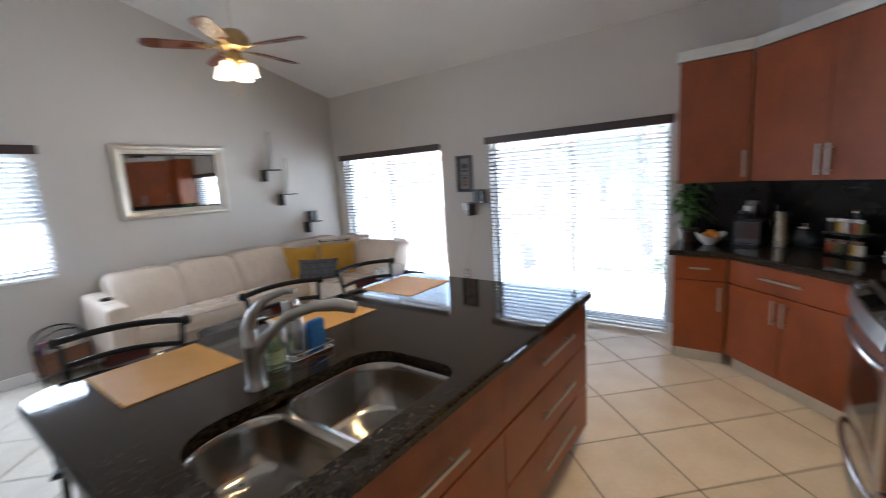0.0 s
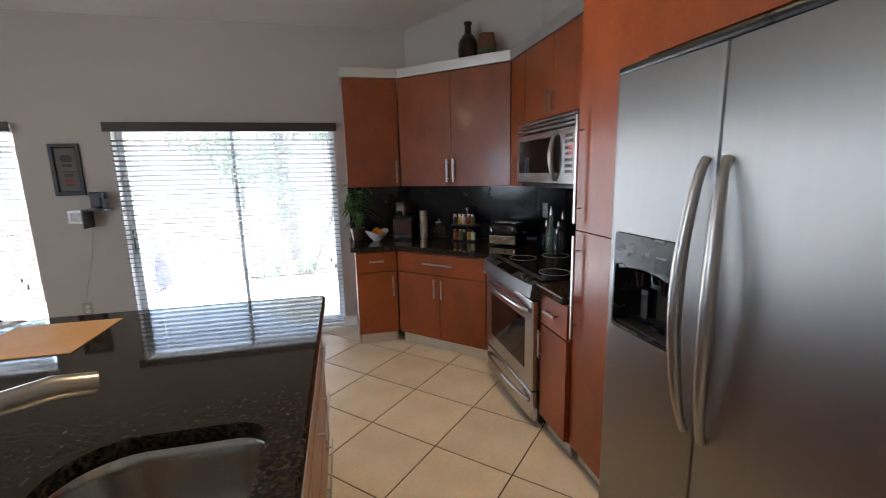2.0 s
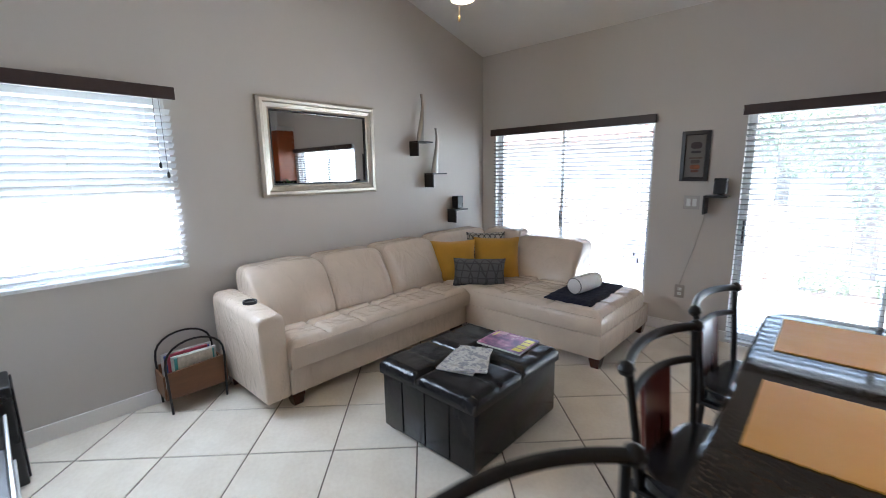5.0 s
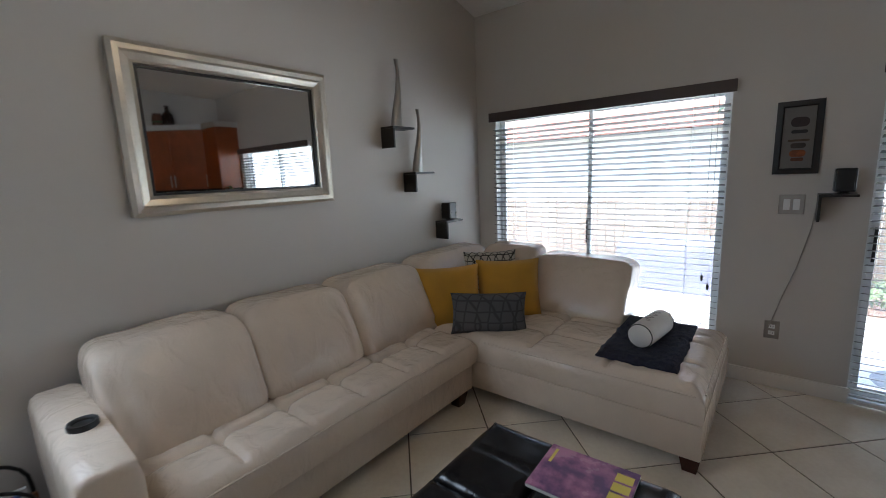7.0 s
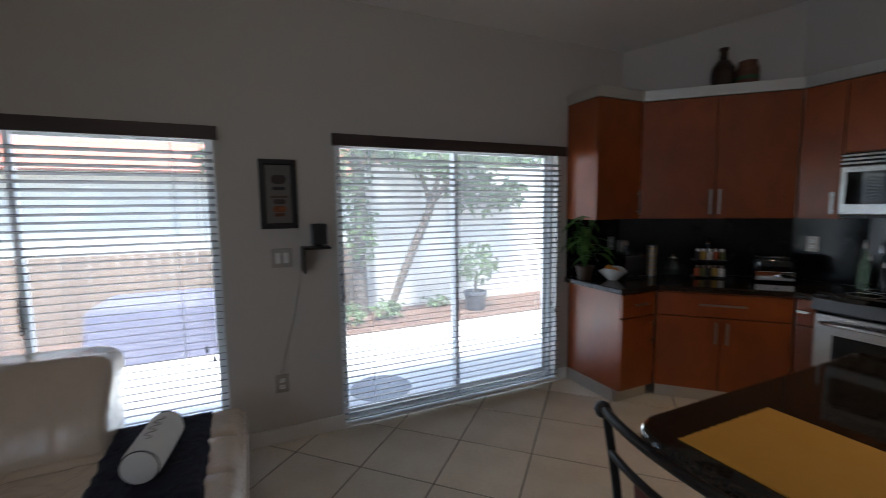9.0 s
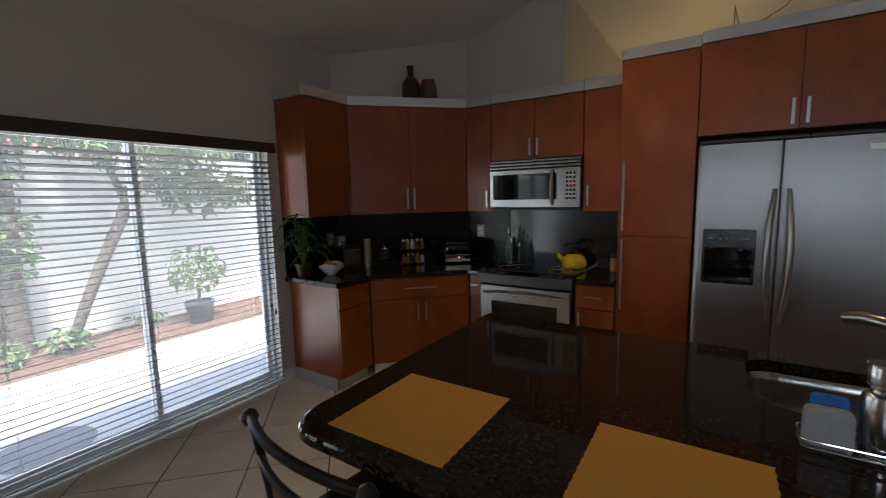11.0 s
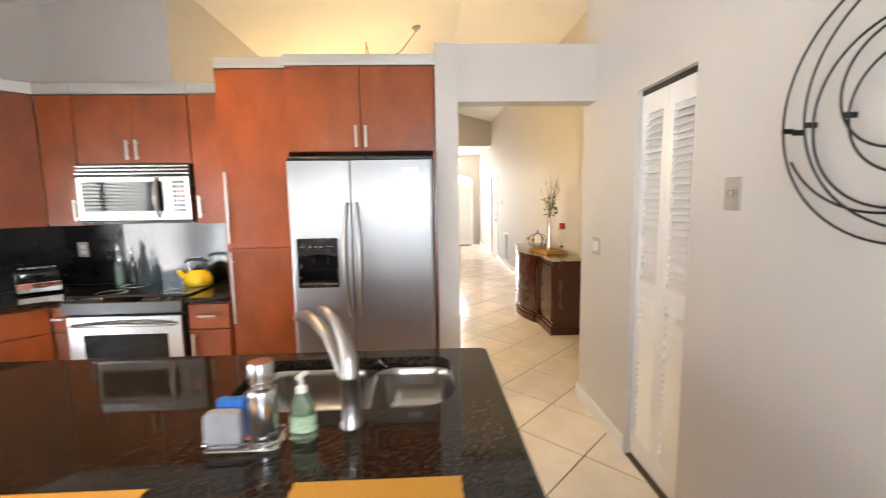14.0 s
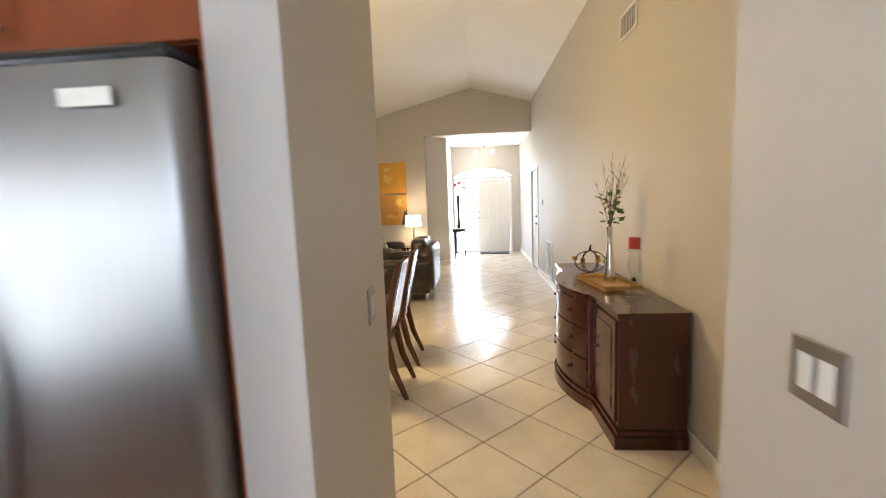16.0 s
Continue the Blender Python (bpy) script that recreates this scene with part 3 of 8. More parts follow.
cabinet("wall_cabinet", "narrow cherry wood wall cabinet", EASTM(1.293, 2.855), 0.30, 0.32, UZ0, UZ1, [(0, 0.30, UZ0, UZ1, (0.04, 1.42, 0.04, 1.58))], trim=UT)
cabinet("pantry_cabinet", "tall cherry wood pantry cabinet with two doors and long handles", EASTM(1.06, 2.55), 0.46, 0.555, 0.0, 2.40,
        [(0, 0.46, 0.10, 1.212, (0.035, 0.69, 0.035, 1.19)), (0, 0.46, 1.212, 2.40, (0.035, 1.25, 0.035, 1.73))], kick=0.10, trim=0.07)
fc = cabinet("fridge_cabinet", "cherry wood cabinet with two doors above the fridge", EASTM(1.025, 2.085), 0.985, 0.59, 1.855, 2.405,
             [(0, 0.488, 1.855, 2.405, (0.455, 1.88, 0.455, 2.02)), (0.488, 0.97, 1.855, 2.405, (0.52, 1.88, 0.52, 2.02))], trim=0.07)
part("side_panel", B(0.985, XE - 0.01, 1.101, 1.117, 0.0, 1.85), CHERRY, fc)

b1 = cabinet("base_cabinet", "cherry wood end base cabinet with one drawer and one door", pose(0.085, 4.362, 0), 0.345, 0.57, 0.0, 0.842,
             [(0, 0.345, 0.66, 0.835, (0.11, 0.755, 0.235, 0.755)), (0, 0.345, 0.105, 0.655, (0.305, 0.44, 0.305, 0.62))], kick=0.10)
part("end_kick", B(0.078, 0.088, 4.42, 4.93, 0.003, 0.10), ALU, b1, "brushed aluminium toe kick")
DB = pose(0.437, 4.358, 0, 0, 0, -45.6)
cabinet("base_cabinet", "cherry wood corner base cabinet with one wide drawer and two doors", DB, 0.85, 0.62, 0.0, 0.842,
        [(0, 0.85, 0.66, 0.835, (0.28, 0.755, 0.57, 0.755)), (0, 0.425, 0.105, 0.655, (0.39, 0.47, 0.39, 0.63)), (0.425, 0.85, 0.105, 0.655, (0.46, 0.47, 0.46, 0.63))],
        taper=0.15, kick=0.10)
cabinet("base_cabinet", "very narrow cherry wood base cabinet beside the range", EASTM(1.035, 3.742), 0.105, 0.575, 0.0, 0.842,
        [(0, 0.105, 0.66, 0.835, (0.02, 0.755, 0.085, 0.755)), (0, 0.105, 0.105, 0.655, None)], kick=0.10)
cabinet("base_cabinet", "narrow cherry wood base cabinet with one drawer and one door", EASTM(1.035, 2.835), 0.28, 0.575, 0.0, 0.842,
        [(0, 0.28, 0.66, 0.835, (0.08, 0.755, 0.20, 0.755)), (0, 0.28, 0.105, 0.655, (0.035, 0.47, 0.035, 0.63))], kick=0.10)

# worktop round the corner and beside the range
ct = single("worktop", prism(bmesh.new(), [(0.045, 4.335), (0.425, 4.335), (1.005, 3.745), (1.005, 3.638), (XE - 0.005, 3.638), (XE - 0.005, 4.076), (0.655, YN - 0.005), (0.045, YN - 0.005)],
                                      0.845, 0.885), GRANITE, "polished black granite worktop around the corner", "worktop")
bv = ct.modifiers.new("bevel", "BEVEL")
bv.width, bv.segments = 0.006, 2
single("worktop", B(1.005, XE - 0.005, 2.555, 2.838, 0.845, 0.885, bev=0.006), GRANITE, "short polished black granite worktop beside the range", "worktop")
bm = B(0.065, 0.655, YN - 0.014, YN - 0.002, 0.886, 1.375)
prism(bm, [(0.655, YN - 0.014), (XE - 0.014, 4.072), (XE - 0.004, 4.078), (0.66, YN - 0.002)], 0.886, 1.375)
box(bm, XE - 0.014, XE - 0.002, 3.61, 4.072, 0.886, 1.375)
setting("backsplash", bm, SPLASH, "polished black stone backsplash", "backsplash")
setting("backsplash_steel", B(XE - 0.012, XE - 0.002, 2.556, 3.608, 0.886, 1.40), SPLASHSTEEL, "brushed steel backsplash behind the range", "backsplash")


KEYMARK = mat("key_mark_grey", (0.20, 0.20, 0.21), 0.45, vary=0.1)


def fridge():
    f = thing("fridge", "stainless steel side-by-side fridge with water dispenser", "fridge", (1.25, 1.6, 0))
    y0, y1, ys, zt = 1.125, 2.072, 1.666, 1.785
    part("body", B(1.0, 1.60, y0 + 0.012, y1 - 0.012, 0.02, zt - 0.01, bev=0.006), BLACKP, f, "dark grey cabinet sides")
    part("top_cap", B(0.905, 1.05, y0 + 0.004, y1 - 0.004, zt, zt + 0.028, bev=0.01), BLACKP, f, "black hinge cover")
    part("base_grille", B(0.955, 0.999, y0 + 0.02, y1 - 0.02, 0.02, 0.095, bev=0.004), BLACKP, f)

    def leaf(a, b, hole):
        # slightly bowed door, round at its outer edges
        bm = bmesh.new()
        front = []
        n = 24
        for k in range(n + 1):
            u = 0.5 - 0.5 * math.cos(math.pi * k / n)
            e = min(u, 1 - u) * (b - a)
            edge = 0.022 if (u < 0.5) == (a == y0) else 0.005
            bow = 0.006 * (1 - (2 * u - 1) ** 2)
            drop = 0.0 if e > edge else edge * (1 - math.sqrt(max(0, 1 - ((edge - e) / edge) ** 2)))
            inward = 0.014 * (u if a == y0 else 1 - u)
            front.append((0.905 + inward - bow + drop, a + (b - a) * u))
        if not hole:
            return prism(bm, front + [(0.995, b), (0.995, a)], 0.105, zt)
        c, d, low, high = hole
        xc, xd = (float(np.interp(y, [q[1] for q in front], [q[0] for q in front])) for y in (c, d))
        for za, zb in ((0.105, low), (high, zt)):
            prism(bm, front + [(0.995, b), (0.995, a)], za, zb)
        prism(bm, [q for q in front if q[1] < c] + [(xc, c), (0.995, c), (0.995, a)], low, high)
        prism(bm, [(xd, d)] + [q for q in front if q[1] > d] + [(0.995, b), (0.995, d)], low, high)
        return bm

    right = part("door", leaf(y0, ys - 0.003, None), STEEL, f, smooth=True)
    a, b, z0, z1 = 1.762, 2.027, 0.955, 1.285
    left = part("door", leaf(ys + 0.003, y1, (a + 0.006, b - 0.006, z0 + 0.006, z1 - 0.006)), STEEL, f, smooth=True)
    for door, y, s in ((right, ys - 0.058, -1), (left, ys + 0.045, 1)):
        pts = []
        for k in range(49):
            u = k / 48
            pts.append((0.910 - 0.043 * math.sin(math.pi * u) ** 0.6, y - s * 0.020 * (1 - math.sin(math.pi * u)), 0.755 + 0.76 * u))
        rr = [0.009 + 0.006 * math.sin(math.pi * k / 48) for k in range(49)]
        part("handle", tube(bmesh.new(), pts, rr, 12, 1.25), SATIN, door, "curved satin steel handle", True)
    # dispenser: thin glossy bezel round a recess set into the door
    def face(y, out=0.0):
        return 0.904 - 0.03 * (y - a) - out

    outer, inner = rounded(a, b, z0, z1, 0.012, 4), rounded(a + 0.010, b - 0.010, z0 + 0.016, z1 - 0.105, 0.012, 4)
    lip = rounded(a + 0.003, b - 0.003, z0 + 0.003, z1 - 0.003, 0.010, 4)
    bm = bmesh.new()
    loft(bm, [[(face(y) + 0.012, y, z) for y, z in outer], [(face(y, -0.003), y, z) for y, z in outer], [(face(y), y, z) for y, z in lip],
              [(face(y), y, z) for y, z in inner], [(0.972, y, z) for y, z in inner]], caps=False)
    PANEL = mat("dispenser_panel", (0.012, 0.012, 0.014), 0.25, vary=0.08, scale=20, bump=0)
    disp = part("dispenser", bm, PANEL, f, "black water and ice dispenser")
    part("recess", B(0.970, 0.976, a + 0.008, b - 0.008, z0 + 0.014, z1 - 0.103), BLACKG, disp)
    for k, (u, w) in enumerate(((0.14, 0.030), (0.33, 0.014), (0.46, 0.014), (0.59, 0.014), (0.80, 0.040))):
        y, hz = b - u * (b - a), 0.002 if w > 0.02 else 0.005
        part("button", B(face(y, 0.0016), face(y, -0.002), y - w / 2, y + w / 2, z1 - 0.056 - hz, z1 - 0.056 + hz, bev=0.0006, seg=1), KEYMARK, disp)
    arch = [(a + 0.010, z1 - 0.105)] + [(a + 0.010 + (b - a - 0.020) * k / 16, z1 - 0.125 + 0.018 * math.sin(math.pi * k / 16)) for k in range(17)] + [(b - 0.010, z1 - 0.105)]
    part("recess_rim", prism(bmesh.new(), arch, 0.905, 0.918, "x"), PANEL, disp)
    part("spout", lathe(bmesh.new(), [(0.0, 0.0), (0.014, 0.0), (0.024, 0.05), (0.0, 0.05)], (0.938, 1.935, 1.112), 14), BLACKG, disp, "", True)
    part("spout", lathe(bmesh.new(), [(0.0, 0.0), (0.010, 0.0), (0.018, 0.05), (0.0, 0.05)], (0.938, 1.835, 1.108), 14), BLACKG, disp, "", True)
    part("paddle", B(0.952, 0.958, 1.915, 1.955, 1.00, 1.10, bev=0.003), BLACKG, disp)
    part("drip_tray", B(0.906, 0.968, a + 0.012, b - 0.012, z0 + 0.017, z0 + 0.024, bev=0.002, seg=1), BLACKP, disp)
    part("badge", B(0.889, 0.8935, 1.225, 1.325, 1.705, 1.737, bev=0.001, seg=1), mat("badge_silver", (0.85, 0.84, 0.80), 0.45, 0.6), f, "small silver badge")
    return f


fridge()


def kitchen_range():
    r = thing("range", "stainless steel slide-in range with black glass cooktop", "stove", (1.3, 3.235, 0))
    y0, y1 = 2.845, 3.632
    part("body", B(1.045, XE - 0.02, y0 + 0.004, y1 - 0.004, 0.03, 0.872), BLACKP, r)
    part("cooktop", B(1.02, XE - 0.016, y0 - 0.006, y1 + 0.006, 0.884, 0.896, bev=0.003), BLACKG, r, "black glass cooktop")
    prof = [(1.06, 0.905), (0.985, 0.872), (0.972, 0.80), (1.04, 0.785), (1.06, 0.80)]
    bm = bmesh.new()
    rings = []
    for k in range(13):
        u = k / 12
        bow = 0.022 * (1 - (2 * u - 1) ** 2)
        rings.append([(x - (bow if x < 1.03 else 0), y0 + (y1 - y0) * u, z) for x, z in prof])
    part("control_panel", loft(bm, rings), mat("range_panel", (0.085, 0.085, 0.088), 0.36, 0.6, vary=0.06), r, "angled grey steel control panel", True, angle=25)
    nrm = Vector((-0.40, 0, 0.915))
    for y, s in ((y1 - 0.07, 1), (y1 - 0.14, 1), (y0 + 0.07, 1), (y0 + 0.14, 1)):
        c = Vector((1.008, y, 0.886))
        part("knob", tube(bmesh.new(), [c, c + nrm * 0.014, c + nrm * 0.02], [0.024, 0.022, 0.016], 16), BLACKP, r, "black control knob", True)
    bm = B(-0.028, 0.028, -0.13, 0.13, 0, 0.003)
    part("display", bm, BLACKG, r, m=Matrix.Translation((1.0, (y0 + y1) / 2, 0.8835)) @ Matrix.Rotation(radians(-23.5), 4, "Y"))
    oven = part("oven_door", B(0.995, 1.044, y0 + 0.012, y1 - 0.012, 0.235, 0.775, bev=0.008), STEELH, r)
    part("oven_window", B(0.9925, 0.996, y0 + 0.115, y1 - 0.115, 0.34, 0.645, bev=0.001, seg=1), BLACKG, oven)
    for z, parent in ((0.725, oven),):
        pts = [(0.993 - 0.048 * math.sin(math.pi * k / 14) ** 0.6, y0 + 0.05 + (y1 - y0 - 0.1) * k / 14, z - 0.012 + 0.012 * math.sin(math.pi * k / 14)) for k in range(15)]
        part("handle", tube(bmesh.new(), pts, 0.013, 10), STEELH, parent, "curved steel handle", True)
    drawer = part("warming_drawer", B(0.998, 1.044, y0 + 0.012, y1 - 0.012, 0.045, 0.225, bev=0.008), STEELH, r)
    pts = [(0.996 - 0.04 * math.sin(math.pi * k / 14) ** 0.6, y0 + 0.05 + (y1 - y0 - 0.1) * k / 14, 0.178 - 0.015 * (1 - math.sin(math.pi * k / 14))) for k in range(15)]
    part("handle", tube(bmesh.new(), pts, 0.012, 10), STEELH, drawer, "curved steel handle", True)
    for y, x in ((3.45, 1.2), (3.0, 1.2), (3.45, 1.45), (3.0, 1.45)):
        ring = bmesh.new()
        tube(ring, [(x + 0.09 * math.cos(2 * math.pi * k / 28), y + 0.09 * math.sin(2 * math.pi * k / 28), 0.8965) for k in range(29)], 0.0015, 5)
        part("burner_ring", ring, PLATE, r)


kitchen_range()


KEYDARK = mat("keypad_dark", (0.035, 0.035, 0.04), 0.4, vary=0.1)
KEYRED = mat("keypad_red", (0.42, 0.03, 0.035), 0.4, vary=0.1)


def microwave():
    m = thing("microwave", "stainless steel over-the-range microwave", "microwave", (1.45, 3.26, 1.4))
    y0, y1, z0, z1 = 2.862, 3.652, 1.40, 1.81
    part("body", B(1.275, XE - 0.01, y0, y1, z0, z1), BLACKP, m)
    part("base_lip", B(1.262, 1.34, y0 + 0.01, y1 - 0.01, z0 - 0.014, z0 - 0.001), BLACKP, m)
    for k in range(3):
        part("vent_slat", B(1.244 - 0.004 * k, 1.274, y0 + 0.004, y1 - 0.004, z1 - 0.024 - 0.026 * k, z1 - 0.008 - 0.026 * k, bev=0.004), STEELH, m)
    part("front", B(1.238, 1.274, y0 + 0.004, y1 - 0.004, z0 + 0.006, z1 - 0.085, bev=0.008), STEELH, m, "steel front")
    part("window", B(1.2355, 1.239, 3.05, y1 - 0.04, z0 + 0.075, z1 - 0.125, bev=0.001, seg=1), BLACKG, m)
    keypad = part("keypad", B(1.2355, 1.239, y0 + 0.028, y0 + 0.125, z0 + 0.06, z1 - 0.10, bev=0.001, seg=1), STEELH, m, "steel keypad with dark and red keys")
    for i in range(3):
        for j in range(7):
            part("button", B(1.2342, 1.2362, y0 + 0.038 + i * 0.028, y0 + 0.057 + i * 0.028, z0 + 0.072 + j * 0.033, z0 + 0.090 + j * 0.033), KEYRED if j in (3, 4) and i < 2 else KEYDARK, keypad)
    pts = [(1.234 - 0.036 * math.sin(math.pi * k / 14) ** 0.7, 3.085 - 0.004 * math.sin(math.pi * k / 14), z0 + 0.03 + 0.28 * k / 14) for k in range(15)]
    part("handle", tube(bmesh.new(), pts, [0.006 + 0.007 * math.sin(math.pi * k / 14) for k in range(15)], 10, 1.3), SATIN, m, "bowed steel handle", True)


microwave()

# ---------------------------------------------------------------- island
IX0, IX1, IY0, IY1, IZ = -1.43, -0.11, 0.93, 2.985, 0.885
SX0, SX1, SY0, SY1, SD = -0.635, -0.205, 1.09, 1.85, 1.405


def island():
    outer = rounded(IX0, IX1, IY0, IY1, (0.12, 0.03, 0.03, 0.12), 8)
    hole = rounded(SX0, SX1, SY0, SY1, (0.14, 0.09, 0.09, 0.14), 8)
    bm = bmesh.new()
    z0, z1, e = 0.845, IZ, 0.012

    def ring(pts, z, shrink=0.0):
        cx, cy = sum(p[0] for p in pts) / len(pts), sum(p[1] for p in pts) / len(pts)
        out = []
        for x, y in pts:
            out.append(bm.verts.new((x - math.copysign(shrink, x - cx), y - math.copysign(shrink, y - cy), z)))
        return out

    ro = [ring(outer, z0, e * 0.4), ring(outer, z0 + e * 0.6, 0), ring(outer, z1 - e, 0), ring(outer, z1 - e * 0.3, e * 0.3), ring(outer, z1, e)]
    rh = [ring(hole, z1, 0), ring(hole, z0, 0)]
    n = len(outer)
    for a, b in list(zip(ro, ro[1:])) + [(ro[-1], rh[0]), (rh[0], rh[1]), (rh[1], ro[0])]:
        for i in range(n):
            j = (i + 1) % n
            bm.faces.new((a[i], a[j], b[j], b[i]))
    single("island_worktop", bm, GRANITE, "polished black granite island worktop with rounded corners", "worktop")
    # base: drawers and doors face the range, plain panels elsewhere
    im = pose(-0.142, 0.965, 0, 0, 0, 90)
    w = 1.99
    fr = []
    fr.append((0.0, 1.04, 0.595, 0.835, (0.33, 0.69, 0.76, 0.69)))
    fr += [(0.0, 0.52, 0.105, 0.59, (0.48, 0.40, 0.48, 0.56)), (0.52, 1.04, 0.105, 0.59, (0.56, 0.40, 0.56, 0.56))]
    for a, b in ((0.105, 0.345), (0.35, 0.59), (0.595, 0.835)):
        fr.append((1.04, 1.99, a, b, (1.34, (a + b) / 2 + 0.02, 1.72, (a + b) / 2 + 0.02)))
    isl = thing("island_cabinet", "cherry wood island base with drawers and bar handles", "cabinet", (-0.5, 1.95, 0), "kitchen cabinets")
    body = bmesh.new()
    box(body, -0.97, -0.95, 0.97, 2.95, 0.10, 0.84)
    box(body, -0.949, -0.163, 0.97, 0.99, 0.10, 0.84)
    box(body, -0.949, -0.163, 2.93, 2.95, 0.10, 0.84)
    box(body, -0.949, -0.163, 0.991, 2.929, 0.10, 0.12)
    part("body", body, CHERRY, isl)
    for x0, x1, a, b, h in fr:
        door = part("drawer_front" if (b - a) < 0.26 else "door", B(x0 + 0.002, x1 - 0.002, 0, 0.019, a + 0.002, b - 0.002, bev=0.0015, seg=1), CHERRY, isl, m=im)
        part("handle", bar_handle(bmesh.new(), (h[0], -0.03, h[1]), (h[2], -0.03, h[3]), (0, -0.03, 0)), HANDLE, door, "brushed nickel bar handle", True, im)
    part("toe_kick", B(-0.93, -0.20, 1.0, 2.92, 0.0, 0.099), ALU, isl, "brushed aluminium toe kick")


island()


def sink():
    s = thing("sink", "double-bowl undermount stainless steel sink", "sink", (-0.42, 1.47, 0.66))

    def bowl(y0, y1, rs, depth, name):
        bm = bmesh.new()
        rings = []
        for k, (sh, z) in enumerate(((-0.012, 0.843), (0.0, 0.843), (0.006, 0.835), (0.012, 0.80), (0.022, 0.72), (0.05, 0.70), (0.12, 0.692))):
            z = z if k < 4 else 0.843 - depth + (z - 0.692)
            o = rounded(SX0 - 0.006 + sh, SX1 + 0.006 - sh, y0 + sh, y1 - sh, [max(0.02, r - sh * 0.6) for r in rs], 6)
            rings.append([(x, y, z) for x, y in o])
        loft(bm, rings, caps=False)
        bm.faces.new([bm.verts.new(p) for p in [(x, y, 0.843 - depth - 0.001) for x, y in rounded(SX0 + 0.10, SX1 - 0.10, y0 + 0.1, y1 - 0.1, 0.03, 3)]])
        b = part("bowl", bm, SINKSTEEL, s, smooth=True, angle=60)
        cy = (y0 + y1) / 2
        part("drain", lathe(bmesh.new(), [(0.0, -0.004), (0.02, -0.004), (0.024, 0.0), (0.042, 0.001), (0.045, -0.001), (0.045, -0.01)], ((SX0 + SX1) / 2, cy, 0.843 - depth + 0.004)), CHROME, b, "", True)

    bowl(SY0 - 0.005, SD - 0.014, (0.14, 0.08, 0.10, 0.11), 0.16, "bowl")
    bowl(SD + 0.014, SY1 + 0.005, (0.10, 0.08, 0.09, 0.14), 0.19, "bowl")
    part("divider", B(SX0 + 0.01, SX1 - 0.01, SD - 0.026, SD + 0.026, 0.80, 0.842, bev=0.012), SINKSTEEL, s, smooth=True)


sink()


def faucet():
    f = thing("faucet", "brushed nickel pull-out kitchen faucet with lever", "faucet", (-0.73, 1.405, IZ))
    x, y = -0.725, 1.408
    part("base", lathe(bmesh.new(), [(0.0, 0.0), (0.033, 0.0), (0.033, 0.008), (0.027, 0.016), (0.025, 0.14), (0.028, 0.144), (0.028, 0.152), (0.025, 0.156), (0.024, 0.20), (0.018, 0.215), (0.0, 0.22)], (x, y, IZ), 24), SATIN, f, "", True)
    part("spout", tube(bmesh.new(), [(x + 0.005, y + 0.005, IZ + 0.12), (x + 0.04, y + 0.035, IZ + 0.17), (x + 0.10, y + 0.08, IZ + 0.235), (x + 0.17, y + 0.135, IZ + 0.262),
                                     (x + 0.23, y + 0.18, IZ + 0.262), (x + 0.275, y + 0.215, IZ + 0.248)], [0.02, 0.018, 0.0165, 0.018, 0.021, 0.019], 14), SATIN, f, "", True)
    part("lever", tube(bmesh.new(), [(x, y, IZ + 0.20), (x + 0.012, y + 0.012, IZ + 0.25), (x + 0.045, y + 0.04, IZ + 0.295), (x + 0.09, y + 0.08, IZ + 0.315), (x + 0.12, y + 0.105, IZ + 0.316)],
                       [0.024, 0.019, 0.014, 0.012, 0.009], 12), SATIN, f, "", True)


faucet()

# ---------------------------------------------------------------- living room
def soft(q, seed, amp=0.03, freq=2.2):
    """Uneven stuffing."""
    n = noise.noise_vector(Vector(q) * freq + Vector((seed * 7.3, seed * 3.1, 0)))
    return Vector(q) + n * amp


